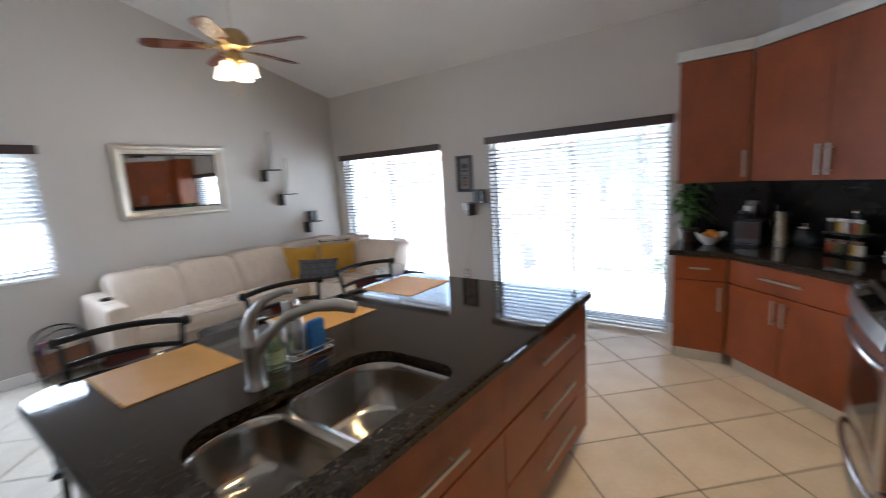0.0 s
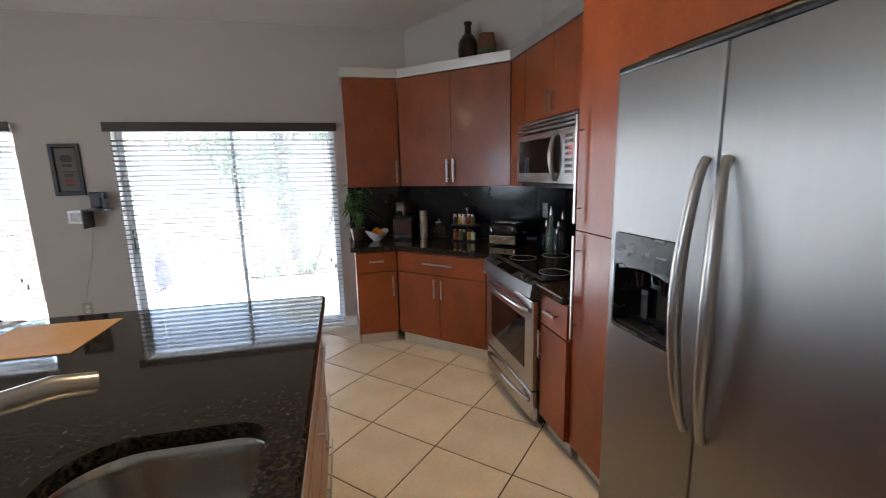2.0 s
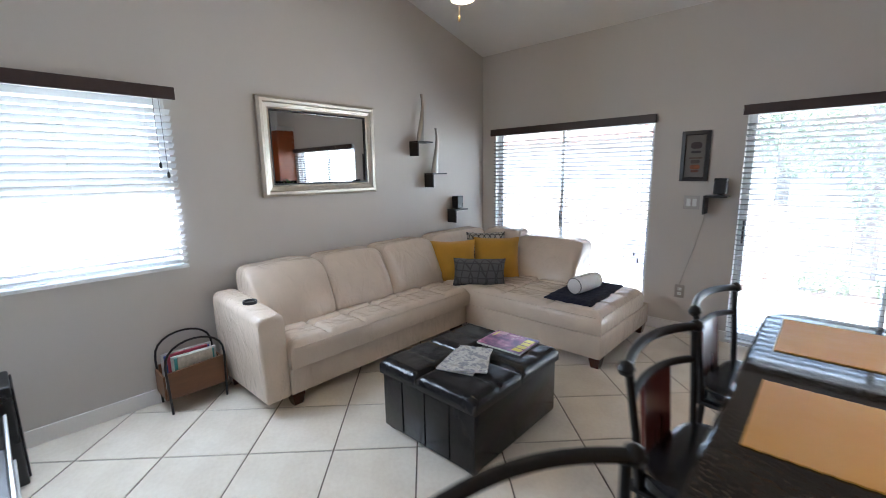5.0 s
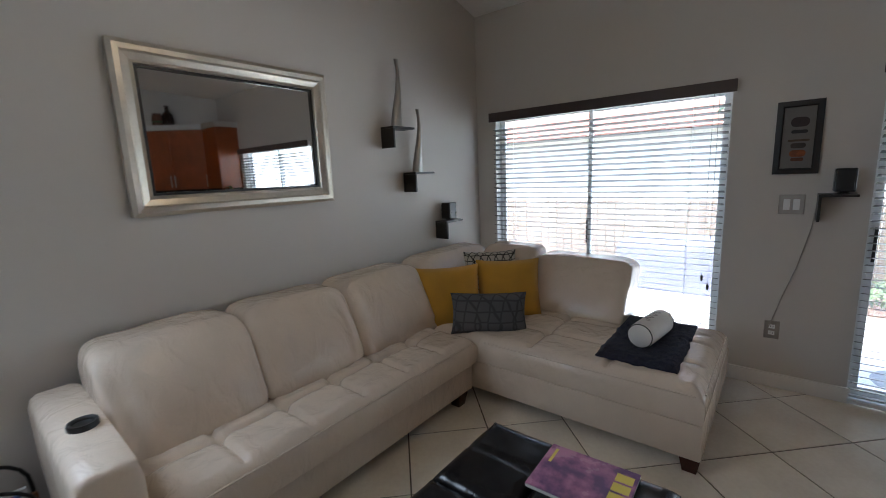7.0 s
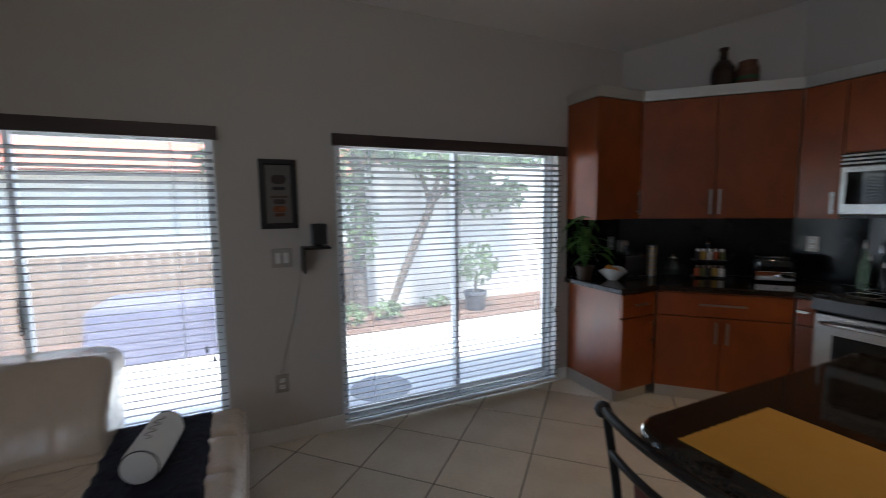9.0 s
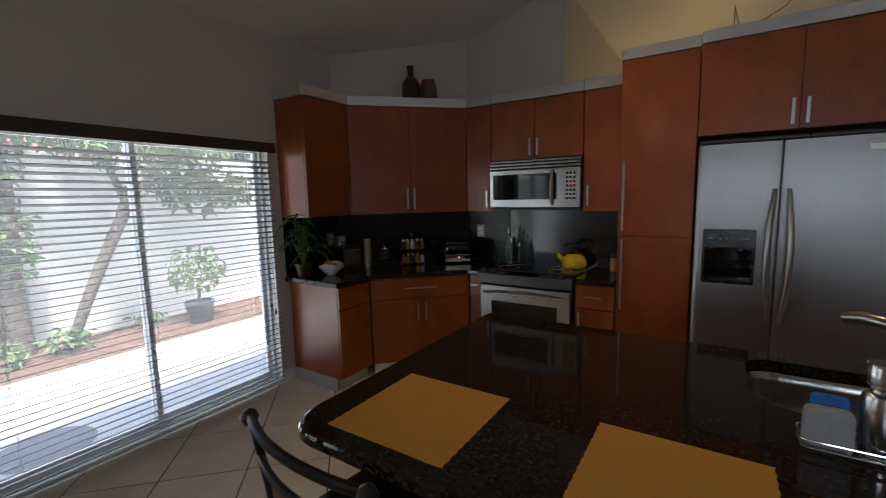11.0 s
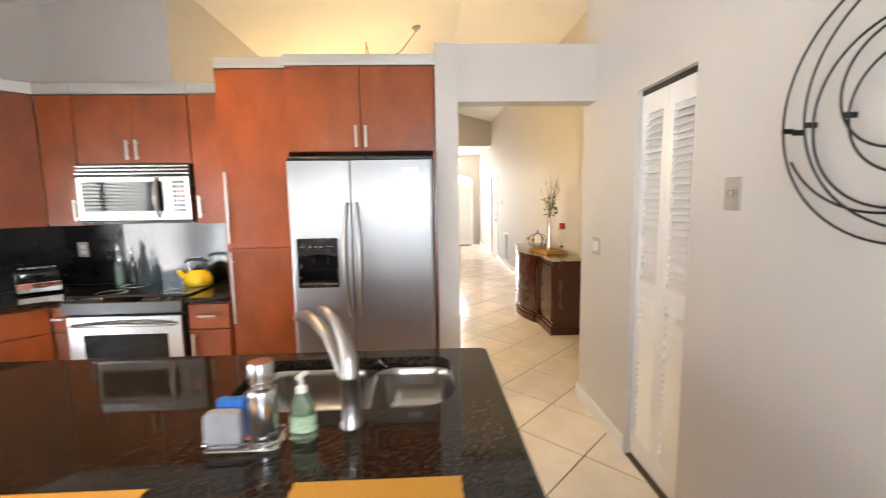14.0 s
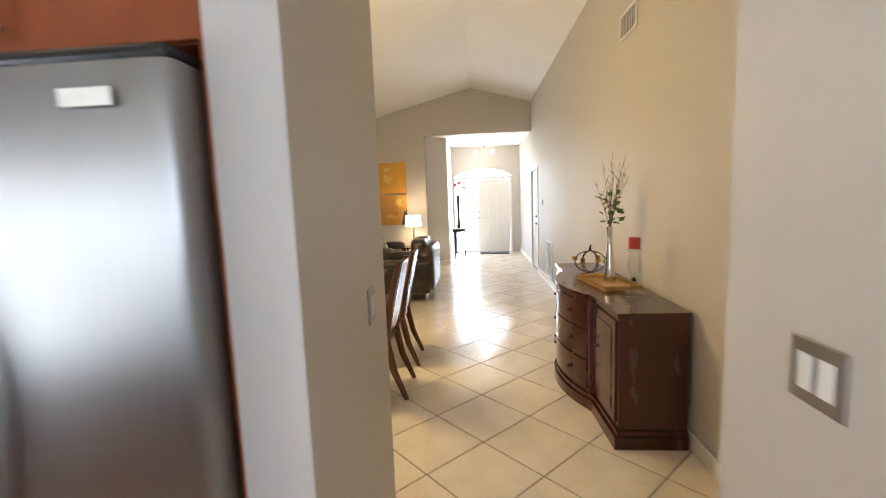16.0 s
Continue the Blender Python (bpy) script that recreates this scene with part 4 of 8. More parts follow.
def sofa():
    s = thing("sectional_sofa", "cream leather sectional sofa with tufted seats and chaise", "sofa", (-3.6, 3.4, 0))
    xb, xf, ya = -4.40, -3.66, 1.95
    # bases
    part("base", B(xb, xf - 0.03, ya, 3.70, 0.085, 0.27, bev=0.012), CREAM, s, smooth=True)
    part("base", B(xb, -2.42, 3.705, 4.80, 0.085, 0.27, bev=0.012), CREAM, s, smooth=True)
    # arm, with a rounded top
    prof = [(1.790, 0.09), (1.776, 0.45), (1.775, 0.60), (1.786, 0.638), (1.81, 0.652), (1.905, 0.652), (1.935, 0.640), (1.945, 0.58), (1.948, 0.45), (1.948, 0.09)]
    rings = []
    for x, sh, dz in ((xb, 0.0, 0.03), (-4.1, 0.0, 0.02), (-3.85, 0.0, 0.0), (-3.72, 0.0, -0.012), (-3.70, 0.004, -0.02), (-3.692, 0.02, -0.04)):
        rings.append([(x, min(max(y, 1.775 + sh), 1.948 - sh), z + (dz if z > 0.5 else 0)) for y, z in prof])
    arm = part("armrest", loft(bmesh.new(), rings), CREAM, s, smooth=True, angle=50)
    cup = bmesh.new()
    lathe(cup, [(0.0, -0.002), (0.032, -0.002), (0.034, 0.006), (0.038, 0.009), (0.043, 0.009), (0.045, 0.004), (0.045, -0.02)], (-4.0, 1.868, 0.672), 24)
    part("cup_holder", cup, BLACKP, arm, "round dark metal cup holder", True)
    # seats with tufts
    def seat(x0, x1, y0, y1, nx, ny, seed):
        bm = bmesh.new()
        NX, NY = max(10, int((x1 - x0) / 0.014)), max(10, int((y1 - y0) / 0.014))
        rows = []
        for j in range(NY + 1):
            row = []
            for i in range(NX + 1):
                u, v = i / NX, j / NY
                x, y = x0 + (x1 - x0) * u, y0 + (y1 - y0) * v
                e = min(x - x0, x1 - x, y - y0, y1 - y)
                z = 0.445 - 0.05 * max(0, 1 - e / 0.06) ** 2
                gu, gv = abs((u * nx) % 1 - 0.5) * 2, abs((v * ny) % 1 - 0.5) * 2
                if e > 0.03:
                    z -= 0.024 * math.exp(-((1 - gu) * (x1 - x0) / nx / 0.026) ** 2) + 0.024 * math.exp(-((1 - gv) * (y1 - y0) / ny / 0.026) ** 2)
                    tuft = math.hypot((1 - gu) * (x1 - x0) / nx, (1 - gv) * (y1 - y0) / ny)
                    z -= 0.036 * math.exp(-(tuft / 0.055) ** 2)
                z += 0.010 * noise.noise(Vector((x * 6, y * 6, seed))) + 0.004 * noise.noise(Vector((x * 22, y * 22, seed)))
                row.append(bm.verts.new((x, y, z)))
            rows.append(row)
        for a, b in zip(rows, rows[1:]):
            for i in range(NX):
                bm.faces.new((a[i], a[i + 1], b[i + 1], b[i]))
        edge = rows[0] + [r[-1] for r in rows[1:]] + rows[-1][-2::-1] + [r[0] for r in rows[-2:0:-1]]
        prev = edge
        cx, cy = (x0 + x1) / 2, (y0 + y1) / 2
        for out, z in ((0.012, 0.37), (0.010, 0.30), (-0.005, 0.272)):
            nxt = [bm.verts.new((v.co.x + math.copysign(out, v.co.x - cx) * (abs(v.co.x - cx) > (x1 - x0) / 2 - 0.03),
                                 v.co.y + math.copysign(out, v.co.y - cy) * (abs(v.co.y - cy) > (y1 - y0) / 2 - 0.03), z)) for v in edge]
            for i in range(len(edge)):
                j = (i + 1) % len(edge)
                bm.faces.new((prev[i], prev[j], nxt[j], nxt[i]))
            prev = nxt
        part("seat_cushion", bm, CREAM, s, smooth=True, angle=70)

    seat(-4.20, xf, ya + 0.004, 3.69, 2, 6, 1)
    seat(-4.20, -2.43, 3.712, 4.62, 4, 3, 2)
    for pts in ([(xf + 0.004, ya + 0.03, 0.408), (xf + 0.004, 3.66, 0.408)], [(-3.6, 3.707, 0.408), (-2.46, 3.707, 0.408)], [(-2.424, 3.75, 0.408), (-2.424, 4.58, 0.408)]):
        part("piping", tube(bmesh.new(), pts, 0.0045, 8), CREAM, s, "", True)
    # back frames
    part("back_frame", B(xb, -4.21, ya, 4.80, 0.27, 0.70, bev=0.05, seg=3), CREAM, s, smooth=True)
    part("back_frame", B(-4.2, -2.99, 4.63, 4.80, 0.27, 0.68, bev=0.05, seg=3), CREAM, s, smooth=True)

    def back_cushion(x0, x1, y0, y1, z0, z1, seed, lean):
        d = lambda q: soft(q, seed, 0.04, 1.7)
        bm = blob(bmesh.new(), x0, x1, y0, y1, z0, z1, 8, 84, 48, d)
        cx, cy, cz = (x0 + x1) / 2, (y0 + y1) / 2, (z0 + z1) / 2
        long_y = (y1 - y0) > (x1 - x0)
        for v in bm.verts:
            w = (v.co.y - y0) / (y1 - y0) if long_y else (v.co.x - x0) / (x1 - x0)
            fold = 0.024 * math.sin(w * 25 + seed * 2 + 7.0 * (v.co.z - cz)) * math.exp(-((v.co.z - cz) / (z1 - z0) / 0.33) ** 2) * (0.4 + 0.6 * noise.noise(Vector((w * 4, seed, 0))))
            t = (v.co.z - z0)
            # creases where a slow field crosses zero
            field = noise.noise(Vector((w * 3.2 + seed * 5, t * 5.0, seed * 1.7))) + 0.35 * noise.noise(Vector((w * 9, t * 9, seed)))
            fold -= 0.017 * math.exp(-(field / 0.11) ** 2) * math.exp(-((v.co.z - cz) / (z1 - z0) / 0.36) ** 2)
            # plump at the seat, thinner towards the top, pulled in at the corners
            up = min(1.0, max(0.0, t / (z1 - z0)))
            fore = (v.co.x - x0) / (x1 - x0) if long_y else (y1 - v.co.y) / (y1 - y0)
            slim = 0.34 * up ** 3 * max(0.0, fore) * ((x1 - x0) if long_y else (y1 - y0))
            v.co.z -= 0.008 * up ** 3 * abs(2 * w - 1) ** 6 - 0.008 * up ** 3 * (1 - (2 * w - 1) ** 2)
            if long_y:
                v.co.x += fold - lean * t - slim
            else:
                v.co.y += -fold + lean * t + slim
        part("back_cushion", bm, CREAM, s, smooth=True, angle=80)

    for k, (a, b) in enumerate(((1.935, 2.532), (2.518, 3.112), (3.098, 3.79))):
        back_cushion(-4.34, -3.98, a, b, 0.40, 0.84, k + 1, 0.22)
    back_cushion(-4.38, -4.08, 3.79, 4.72, 0.42, 0.85, 5, 0.12)
    back_cushion(-4.20, -3.70, 4.50, 4.80, 0.42, 0.85, 6, 0.10)
    back_cushion(-3.72, -2.975, 4.36, 4.74, 0.40, 0.81, 8, 0.22)
    for x, y in ((-3.74, 2.0), (-3.74, 3.6), (-2.47, 3.77), (-2.47, 4.72), (-4.33, 1.85), (-4.33, 4.72)):
        part("foot", loft(bmesh.new(), [[(x + a * w, y + b * w, z) for a, b in ((-1, -1), (1, -1), (1, 1), (-1, 1))] for w, z in ((0.03, 0.0), (0.045, 0.084))]), DARKW, s, "dark wooden block foot")


sofa()


def pillow(name, label, w, h, d, m, material, seed):
    """A square cushion, thin at its seams."""
    bm = bmesh.new()
    n = 18
    for side in (1, -1):
        rows = []
        for j in range(n + 1):
            row = []
            for i in range(n + 1):
                u, v = 2 * i / n - 1, 2 * j / n - 1
                pin = 1 - 0.07 * (1 - u * u) * (abs(v) ** 3) - 0.0
                pin2 = 1 - 0.07 * (1 - v * v) * (abs(u) ** 3)
                puff = ((1 - u ** 4) * (1 - v ** 4)) ** 0.55
                wob = 0.10 * noise.noise(Vector((u * 2, v * 2, seed + side)))
                row.append(bm.verts.new((u * w / 2 * pin2, side * d / 2 * puff * (1 + wob), v * h / 2 * pin)))
            rows.append(row)
        for a, b in zip(rows, rows[1:]):
            for i in range(n):
                bm.faces.new((a[i], a[i + 1], b[i + 1], b[i]))
    bmesh.ops.remove_doubles(bm, verts=bm.verts, dist=1e-4)
    return single(name, bm, material, label, "pillow", True, "sofa pillows", m)


def pattern_mat(name, base, line, scale, rough=0.85):
    m = mat(name, base, rough, vary=0.1, scale=8, fine=300, bump=0.25)
    nt = m.node_tree
    N, L = nt.nodes.new, nt.links.new
    bs = nt.nodes["Principled BSDF"]
    old = bs.inputs["Base Color"].links[0].from_socket
    tc = N("ShaderNodeTexCoord")
    vo = N("ShaderNodeTexVoronoi")
    vo.feature = "DISTANCE_TO_EDGE"
    vo.inputs["Scale"].default_value = scale
    vo.inputs["Randomness"].default_value = 0.12
    L(tc.outputs["Object"], vo.inputs["Vector"])
    mr = N("ShaderNodeMapRange")
    L(vo.outputs["Distance"], mr.inputs[0])
    mr.inputs[1].default_value, mr.inputs[2].default_value = 0.04, 0.10
    mx = N("ShaderNodeMix")
    mx.data_type = "RGBA"
    L(mr.outputs[0], mx.inputs[0])
    mx.inputs[7].default_value = (*line, 1)
    L(old, mx.inputs[6])
    L(mx.outputs[2], bs.inputs["Base Color"])
    return m


GREYP = pattern_mat("grey_print_cotton", (0.055, 0.055, 0.06), (0.10, 0.10, 0.105), 15)
ZEBRA = pattern_mat("black_cream_print", (0.015, 0.015, 0.015), (0.5, 0.47, 0.42), 24)
pillow("throw_pillow", "mustard yellow square throw pillow", 0.46, 0.44, 0.16, pose(-4.00, 3.88, 0.60, -16, 0, 50), YELLOW, 1)
pillow("throw_pillow", "mustard yellow square throw pillow", 0.46, 0.44, 0.16, pose(-3.72, 4.22, 0.615, -16, 0, 38), YELLOW, 2)
pillow("throw_pillow", "black and cream patterned throw pillow behind yellow ones", 0.42, 0.40, 0.12, pose(-3.97, 4.38, 0.65, -14, 0, 44), ZEBRA, 3)
pillow("lumbar_pillow", "dark grey patterned lumbar pillow", 0.50, 0.27, 0.14, pose(-3.67, 3.87, 0.545, -18, 0, 34), GREYP, 4)

# fur throw with a small white bolster
bm = bmesh.new()
NXY = 44
rows = []
for j in range(NXY + 1):
    row = []
    for i in range(NXY + 1):
        u, v = i / NXY, j / NXY
        edge = min(u, 1 - u, v, 1 - v)
        wx, wy = 0.014 * noise.noise(Vector((v * 9, 3, 0))), 0.014 * noise.noise(Vector((u * 9, 9, 0)))
        z = 0.452 + 0.018 * min(1, edge * 14) + 0.010 * noise.noise(Vector((u * 26, v * 40, 1)))
        row.append(bm.verts.new((-2.955 + 0.40 * u + wx - 0.02 * v, 3.82 + 0.75 * v + wy, z)))
    rows.append(row)
for a, b in zip(rows, rows[1:]):
    for i in range(NXY):
        bm.faces.new((a[i], a[i + 1], b[i + 1], b[i]))
ext = bmesh.ops.extrude_face_region(bm, geom=list(bm.faces))
for v in [g for g in ext["geom"] if isinstance(g, bmesh.types.BMVert)]:
    v.co.z = 0.438
single("fur_throw", bm, NAVY, "dark navy faux fur throw on the chaise", "throw", True)
bol = thing("bolster_pillow", "white bolster pillow with dark piping", "pillow", (-2.76, 4.22, 0.46), "sofa pillows")
d = Vector((0.07, 0.52, 0)).normalized()
c0 = Vector((-2.775, 3.98, 0.537))
prof = [(0.0, 0.02), (0.004, 0.046), (0.012, 0.064), (0.03, 0.070), (0.18, 0.072), (0.32, 0.070), (0.338, 0.064), (0.346, 0.046), (0.35, 0.02)]
WCOT = mat("white_cotton", (0.74, 0.72, 0.69), 0.85, vary=0.05, scale=9, fine=300, bump=0.25)
part("cover", tube(bmesh.new(), [c0 + d * t for t, r in prof], [r for t, r in prof], 22), WCOT, bol, smooth=True)
side = d.cross(Vector((0, 0, 1)))
for t in (0.013, 0.337):
    part("piping", tube(bmesh.new(), [c0 + d * t + 0.0655 * (math.cos(a) * side + Vector((0, 0, math.sin(a)))) for a in (2 * math.pi * k / 24 for k in range(25))], 0.003, 6), BLACKM, bol)
part("embroidery", tube(bmesh.new(), [c0 + d * (0.09 + 0.18 * k / 24) + 0.0725 * (math.sin(0.25 * math.sin(k * 0.9)) * side + math.cos(0.25 * math.sin(k * 0.9)) * Vector((0, 0, 1))) for k in range(25)], 0.002, 5), PLATE, bol)


def ottoman():
    o = thing("ottoman", "black leather storage ottoman with two lift-off lids", "ottoman", (-2.76, 2.62, 0))
    x0, x1, y0, y1 = -3.10, -2.40, 2.20, 3.02
    part("box", B(x0 + 0.012, x1 - 0.012, y0 + 0.012, y1 - 0.012, 0.02, 0.345, bev=0.012), BLEATHER, o, smooth=True)
    for a, b in ((y0, (y0 + y1) / 2 - 0.003), ((y0 + y1) / 2 + 0.003, y1)):
        for c, e in ((x0, -2.80), (-2.795, x1)):
            bm = bmesh.new()
            n = 22
            rows = []
            for j in range(n + 1):
                row = []
                for i in range(n + 1):
                    u, v = i / n, j / n
                    ed = min(u, 1 - u, v, 1 - v)
                    z = 0.432 - 0.03 * max(0, 1 - ed / 0.12) ** 2 - 0.006 * math.exp(-((v - 0.5) / 0.03) ** 2) + 0.003 * noise.noise(Vector((u * 5, v * 5, a + c)))
                    row.append(bm.verts.new((c + (e - c) * u, a + (b - a) * v, z)))
                rows.append(row)
            for p, q in zip(rows, rows[1:]):
                for i in range(n):
                    bm.faces.new((p[i], p[i + 1], q[i + 1], q[i]))
            ext = bmesh.ops.extrude_edge_only(bm, edges=[g for g in bm.edges if g.is_boundary])
            for v in [g for g in ext["geom"] if isinstance(g, bmesh.types.BMVert)]:
                v.co.z = 0.348
            part("lid_pad", bm, BLEATHER, o, smooth=True, angle=60)
    for k in range(3):
        x = x0 + 0.175 * (k + 1)
        part("seam", tube(bmesh.new(), [(x, y0 + 0.010, 0.025), (x, y0 + 0.010, 0.34)], 0.0025, 5), BLEATHER, o)
    for x in (x0 + 0.06, x1 - 0.06):
        for y in (y0 + 0.06, y1 - 0.06):
            part("foot", B(x - 0.025, x + 0.025, y - 0.025, y + 0.025, 0.0, 0.02), BLACKW, o)


ottoman()


def magazine(at, w, h, t, turn, cover, label, bars=()):
    m = pose(*at, 0, 0, turn)
    g = thing("magazine", label, "magazine", at, "magazines on the ottoman")
    part("paper_block", B(-w / 2, w / 2, -h / 2, h / 2, 0, t), mat("paper", (0.72, 0.70, 0.66), 0.7), g, m=m)
    part("cover", B(-w / 2 - 0.001, w / 2 + 0.001, -h / 2 - 0.001, h / 2 + 0.001, t, t + 0.0012), cover, g, m=m)
    for k, (x0, x1, y0, y1, c) in enumerate(bars):
        part("cover_print", B(x0, x1, y0, y1, t + 0.0013, t + 0.0017), c, g, m=m)
    return g


COV1 = mat("purple_cover", (0.17, 0.09, 0.20), 0.25, vary=0.3, scale=9, fine=25, bump=0, other=(0.42, 0.18, 0.30), amount=0.5, sharp=0.1)
COV2 = mat("light_print_cover", (0.62, 0.60, 0.56), 0.3, vary=0.25, scale=22, fine=60, bump=0, other=(0.22, 0.22, 0.24), amount=0.45, sharp=0.05)
YPRINT = mat("yellow_print", (0.75, 0.6, 0.1), 0.4)
magazine((-2.66, 2.86, 0.434), 0.24, 0.30, 0.012, -88, COV1, "glossy purple magazine with yellow title blocks", ((-0.09, -0.05, 0.085, 0.14, YPRINT), (-0.04, 0.0, 0.085, 0.14, YPRINT), (0.01, 0.05, 0.085, 0.14, YPRINT), (0.06, 0.10, 0.085, 0.14, YPRINT), (-0.10, -0.02, -0.13, -0.12, YPRINT)))
magazine((-2.70, 2.48, 0.434), 0.21, 0.28, 0.006, 18, COV2, "black and white printed magazine")
magazine((-2.67, 2.50, 0.4416), 0.21, 0.28, 0.005, 32, COV2, "black and white printed magazine")
magazine((-2.69, 2.53, 0.4482), 0.20, 0.27, 0.004, 24, COV2, "black and white printed magazine")


# wall mirror
def mirror():
    g = thing("wall_mirror", "rectangular mirror in a wide silver-leaf frame", "mirror", (XW, 2.75, 1.68))
    y0, y1, z0, z1 = 2.218, 3.282, 1.315, 2.06
    steps = ((0.0, 0.0), (0.0, 0.030), (0.018, 0.042), (0.040, 0.040), (0.048, 0.030), (0.075, 0.022), (0.088, 0.026), (0.092, 0.016), (0.092, 0.004))
    rings = [[(XW + 0.002 + d, y0 + s, z0 + s), (XW + 0.002 + d, y1 - s, z0 + s), (XW + 0.002 + d, y1 - s, z1 - s), (XW + 0.002 + d, y0 + s, z1 - s)] for s, d in steps]
    part("frame", loft(bmesh.new(), rings, caps=False), SILVERF, g)
    rings = [[(XW + d, y0 + s, z0 + s), (XW + d, y1 - s, z0 + s), (XW + d, y1 - s, z1 - s), (XW + d, y0 + s, z1 - s)] for s, d in ((0.09, 0.006), (0.09, 0.020), (0.103, 0.020), (0.103, 0.006))]
    part("inner_edge", loft(bmesh.new(), rings, caps=False), BLACKW, g, "black inner edge")
    part("glass", B(XW + 0.003, XW + 0.010, y0 + 0.09, y1 - 0.09, z0 + 0.09, z1 - 0.09), MIRROR, g)


mirror()


def shelf(label, m, w, d, drop):
    """L-shaped wall shelf: ledge along x, upright cheek at x = 0, wall at y = 0."""
    s = thing("wall_shelf", label, "shelf", m @ Vector((0, 0, 0)), "small wall shelves")
    part("ledge", B(0, w, -d, 0, -0.014, 0.0, bev=0.001, seg=1), BLACKW, s, m=m)
    part("cheek", B(0, 0.014, -d, 0, -drop, -0.0145, bev=0.001, seg=1), BLACKW, s, m=m)
    return s


WESTM = lambda y, z: pose(XW + 0.001, y, z, 0, 0, 90)      # wall at x = XW: local x runs north, -y runs into the room
for y, z in ((3.745, 1.79), (3.947, 1.475), (4.298, 1.075)):
    shelf("small black L-shaped wall shelf", WESTM(y, z), 0.215, 0.125, 0.145)
shelf("small black L-shaped wall shelf", pose(-2.065, YN - 0.001, 1.256), 0.165, 0.15, 0.155)


def horn_vase(x, y, z, seed):
    v = bmesh.new()
    rings = []
    for k in range(19):
        u = k / 18
        cy = 0.055 * math.cos(u * 2.9) * (1 - 0.35 * u) - 0.02 + 0.055 * u * u
        w = 0.048 * (1 - u) ** 1.5 + 0.010 + (0.010 * max(0, (u - 0.86) / 0.14) ** 1.5)
        t = 0.026 * (1 - u) + 0.008 + (0.006 * max(0, (u - 0.86) / 0.14))
        rings.append([(x + t * math.sin(a), y - cy * 0.9 + 0.045 + w * math.cos(a) * (1 if math.cos(a) > 0 else 0.7), z + 0.455 * u) for a in (2 * math.pi * i / 16 for i in range(16))])
    return single("sculptural_vase", loft(v, rings), SATIN, "tall curved silver sculptural vase on wall shelf", "vase", True, "silver vases")


horn_vase(-4.385, 3.82, 1.791, 1)
horn_vase(-4.385, 4.02, 1.476, 2)


def speaker(x0, x1, y0, y1, z0, h):
    s = thing("satellite_speaker", "small black cube satellite speaker on wall shelf", "speaker", ((x0 + x1) / 2, (y0 + y1) / 2, z0), "satellite speakers")
    part("cabinet", B(x0, x1, y0, y1, z0 + 0.012, z0 + h, bev=0.006), BLACKP, s)
    part("stand", lathe(bmesh.new(), [(0.0, 0.0), (0.03, 0.0), (0.03, 0.004), (0.012, 0.012), (0.0, 0.012)], ((x0 + x1) / 2, (y0 + y1) / 2, z0), 12), BLACKP, s)
    part("grille", B(x0 + 0.008, x1 - 0.008, y0 - 0.003, y0 + 0.001, z0 + 0.02, z0 + h - 0.008, bev=0.002, seg=1), BLACKW, s)


speaker(-4.425, -4.335, 4.35, 4.44, 1.076, 0.145)
speaker(-2.005, -1.915, 4.83, 4.92, 1.257, 0.14)
# speaker cable down to the outlet
single("speaker_cable", tube(bmesh.new(), [(-2.0, 4.93, 1.25), (-2.06, 4.942, 1.22), (-2.075, 4.944, 1.05), (-2.12, 4.944, 0.82), (-2.18, 4.944, 0.60), (-2.23, 4.944, 0.40)], 0.0025, 6), PLATE,
       "thin grey speaker cable hanging down the wall", "cable", True)


def plate(name, label, m, w, h, kind, material=PLATE):
    """Cover plate flat on a wall: x across, z up, wall at y = 0, room at -y."""
    p = thing(name, label, "switch" if kind != "outlet" else "outlet", m @ Vector((0, 0, 0)))
    part("cover", B(-w / 2, w / 2, -0.006, -0.0005, -h / 2, h / 2, bev=0.002, seg=1), material, p, m=m)
    if kind == "outlet":
        for z in (-0.021, 0.021):
            part("socket", B(-0.016, 0.016, -0.008, -0.0058, z - 0.013, z + 0.013, bev=0.0008, seg=1), WHITE, p, m=m)
            for x in (-0.006, 0.006):
                part("slot", B(x - 0.0012, x + 0.0012, -0.0084, -0.0079, z - 0.004, z + 0.006), BLACKP, p, m=m)
    else:
        n = kind
        for k in range(n):
            x = (k - (n - 1) / 2) * 0.046
            part("rocker", B(x - 0.016, x + 0.016, -0.0095, -0.0058, -0.033, 0.033, bev=0.001, seg=1), WHITE, p, m=m)
    return p


NORTHM = lambda x, z: pose(x, YN, z)
plate("light_switch", "nickel double light switch plate with white rockers", NORTHM(-2.178, 1.188), 0.122, 0.118, 2)
plate("wall_outlet", "nickel wall outlet plate with white sockets", NORTHM(-2.213, 0.385), 0.078, 0.118, "outlet")


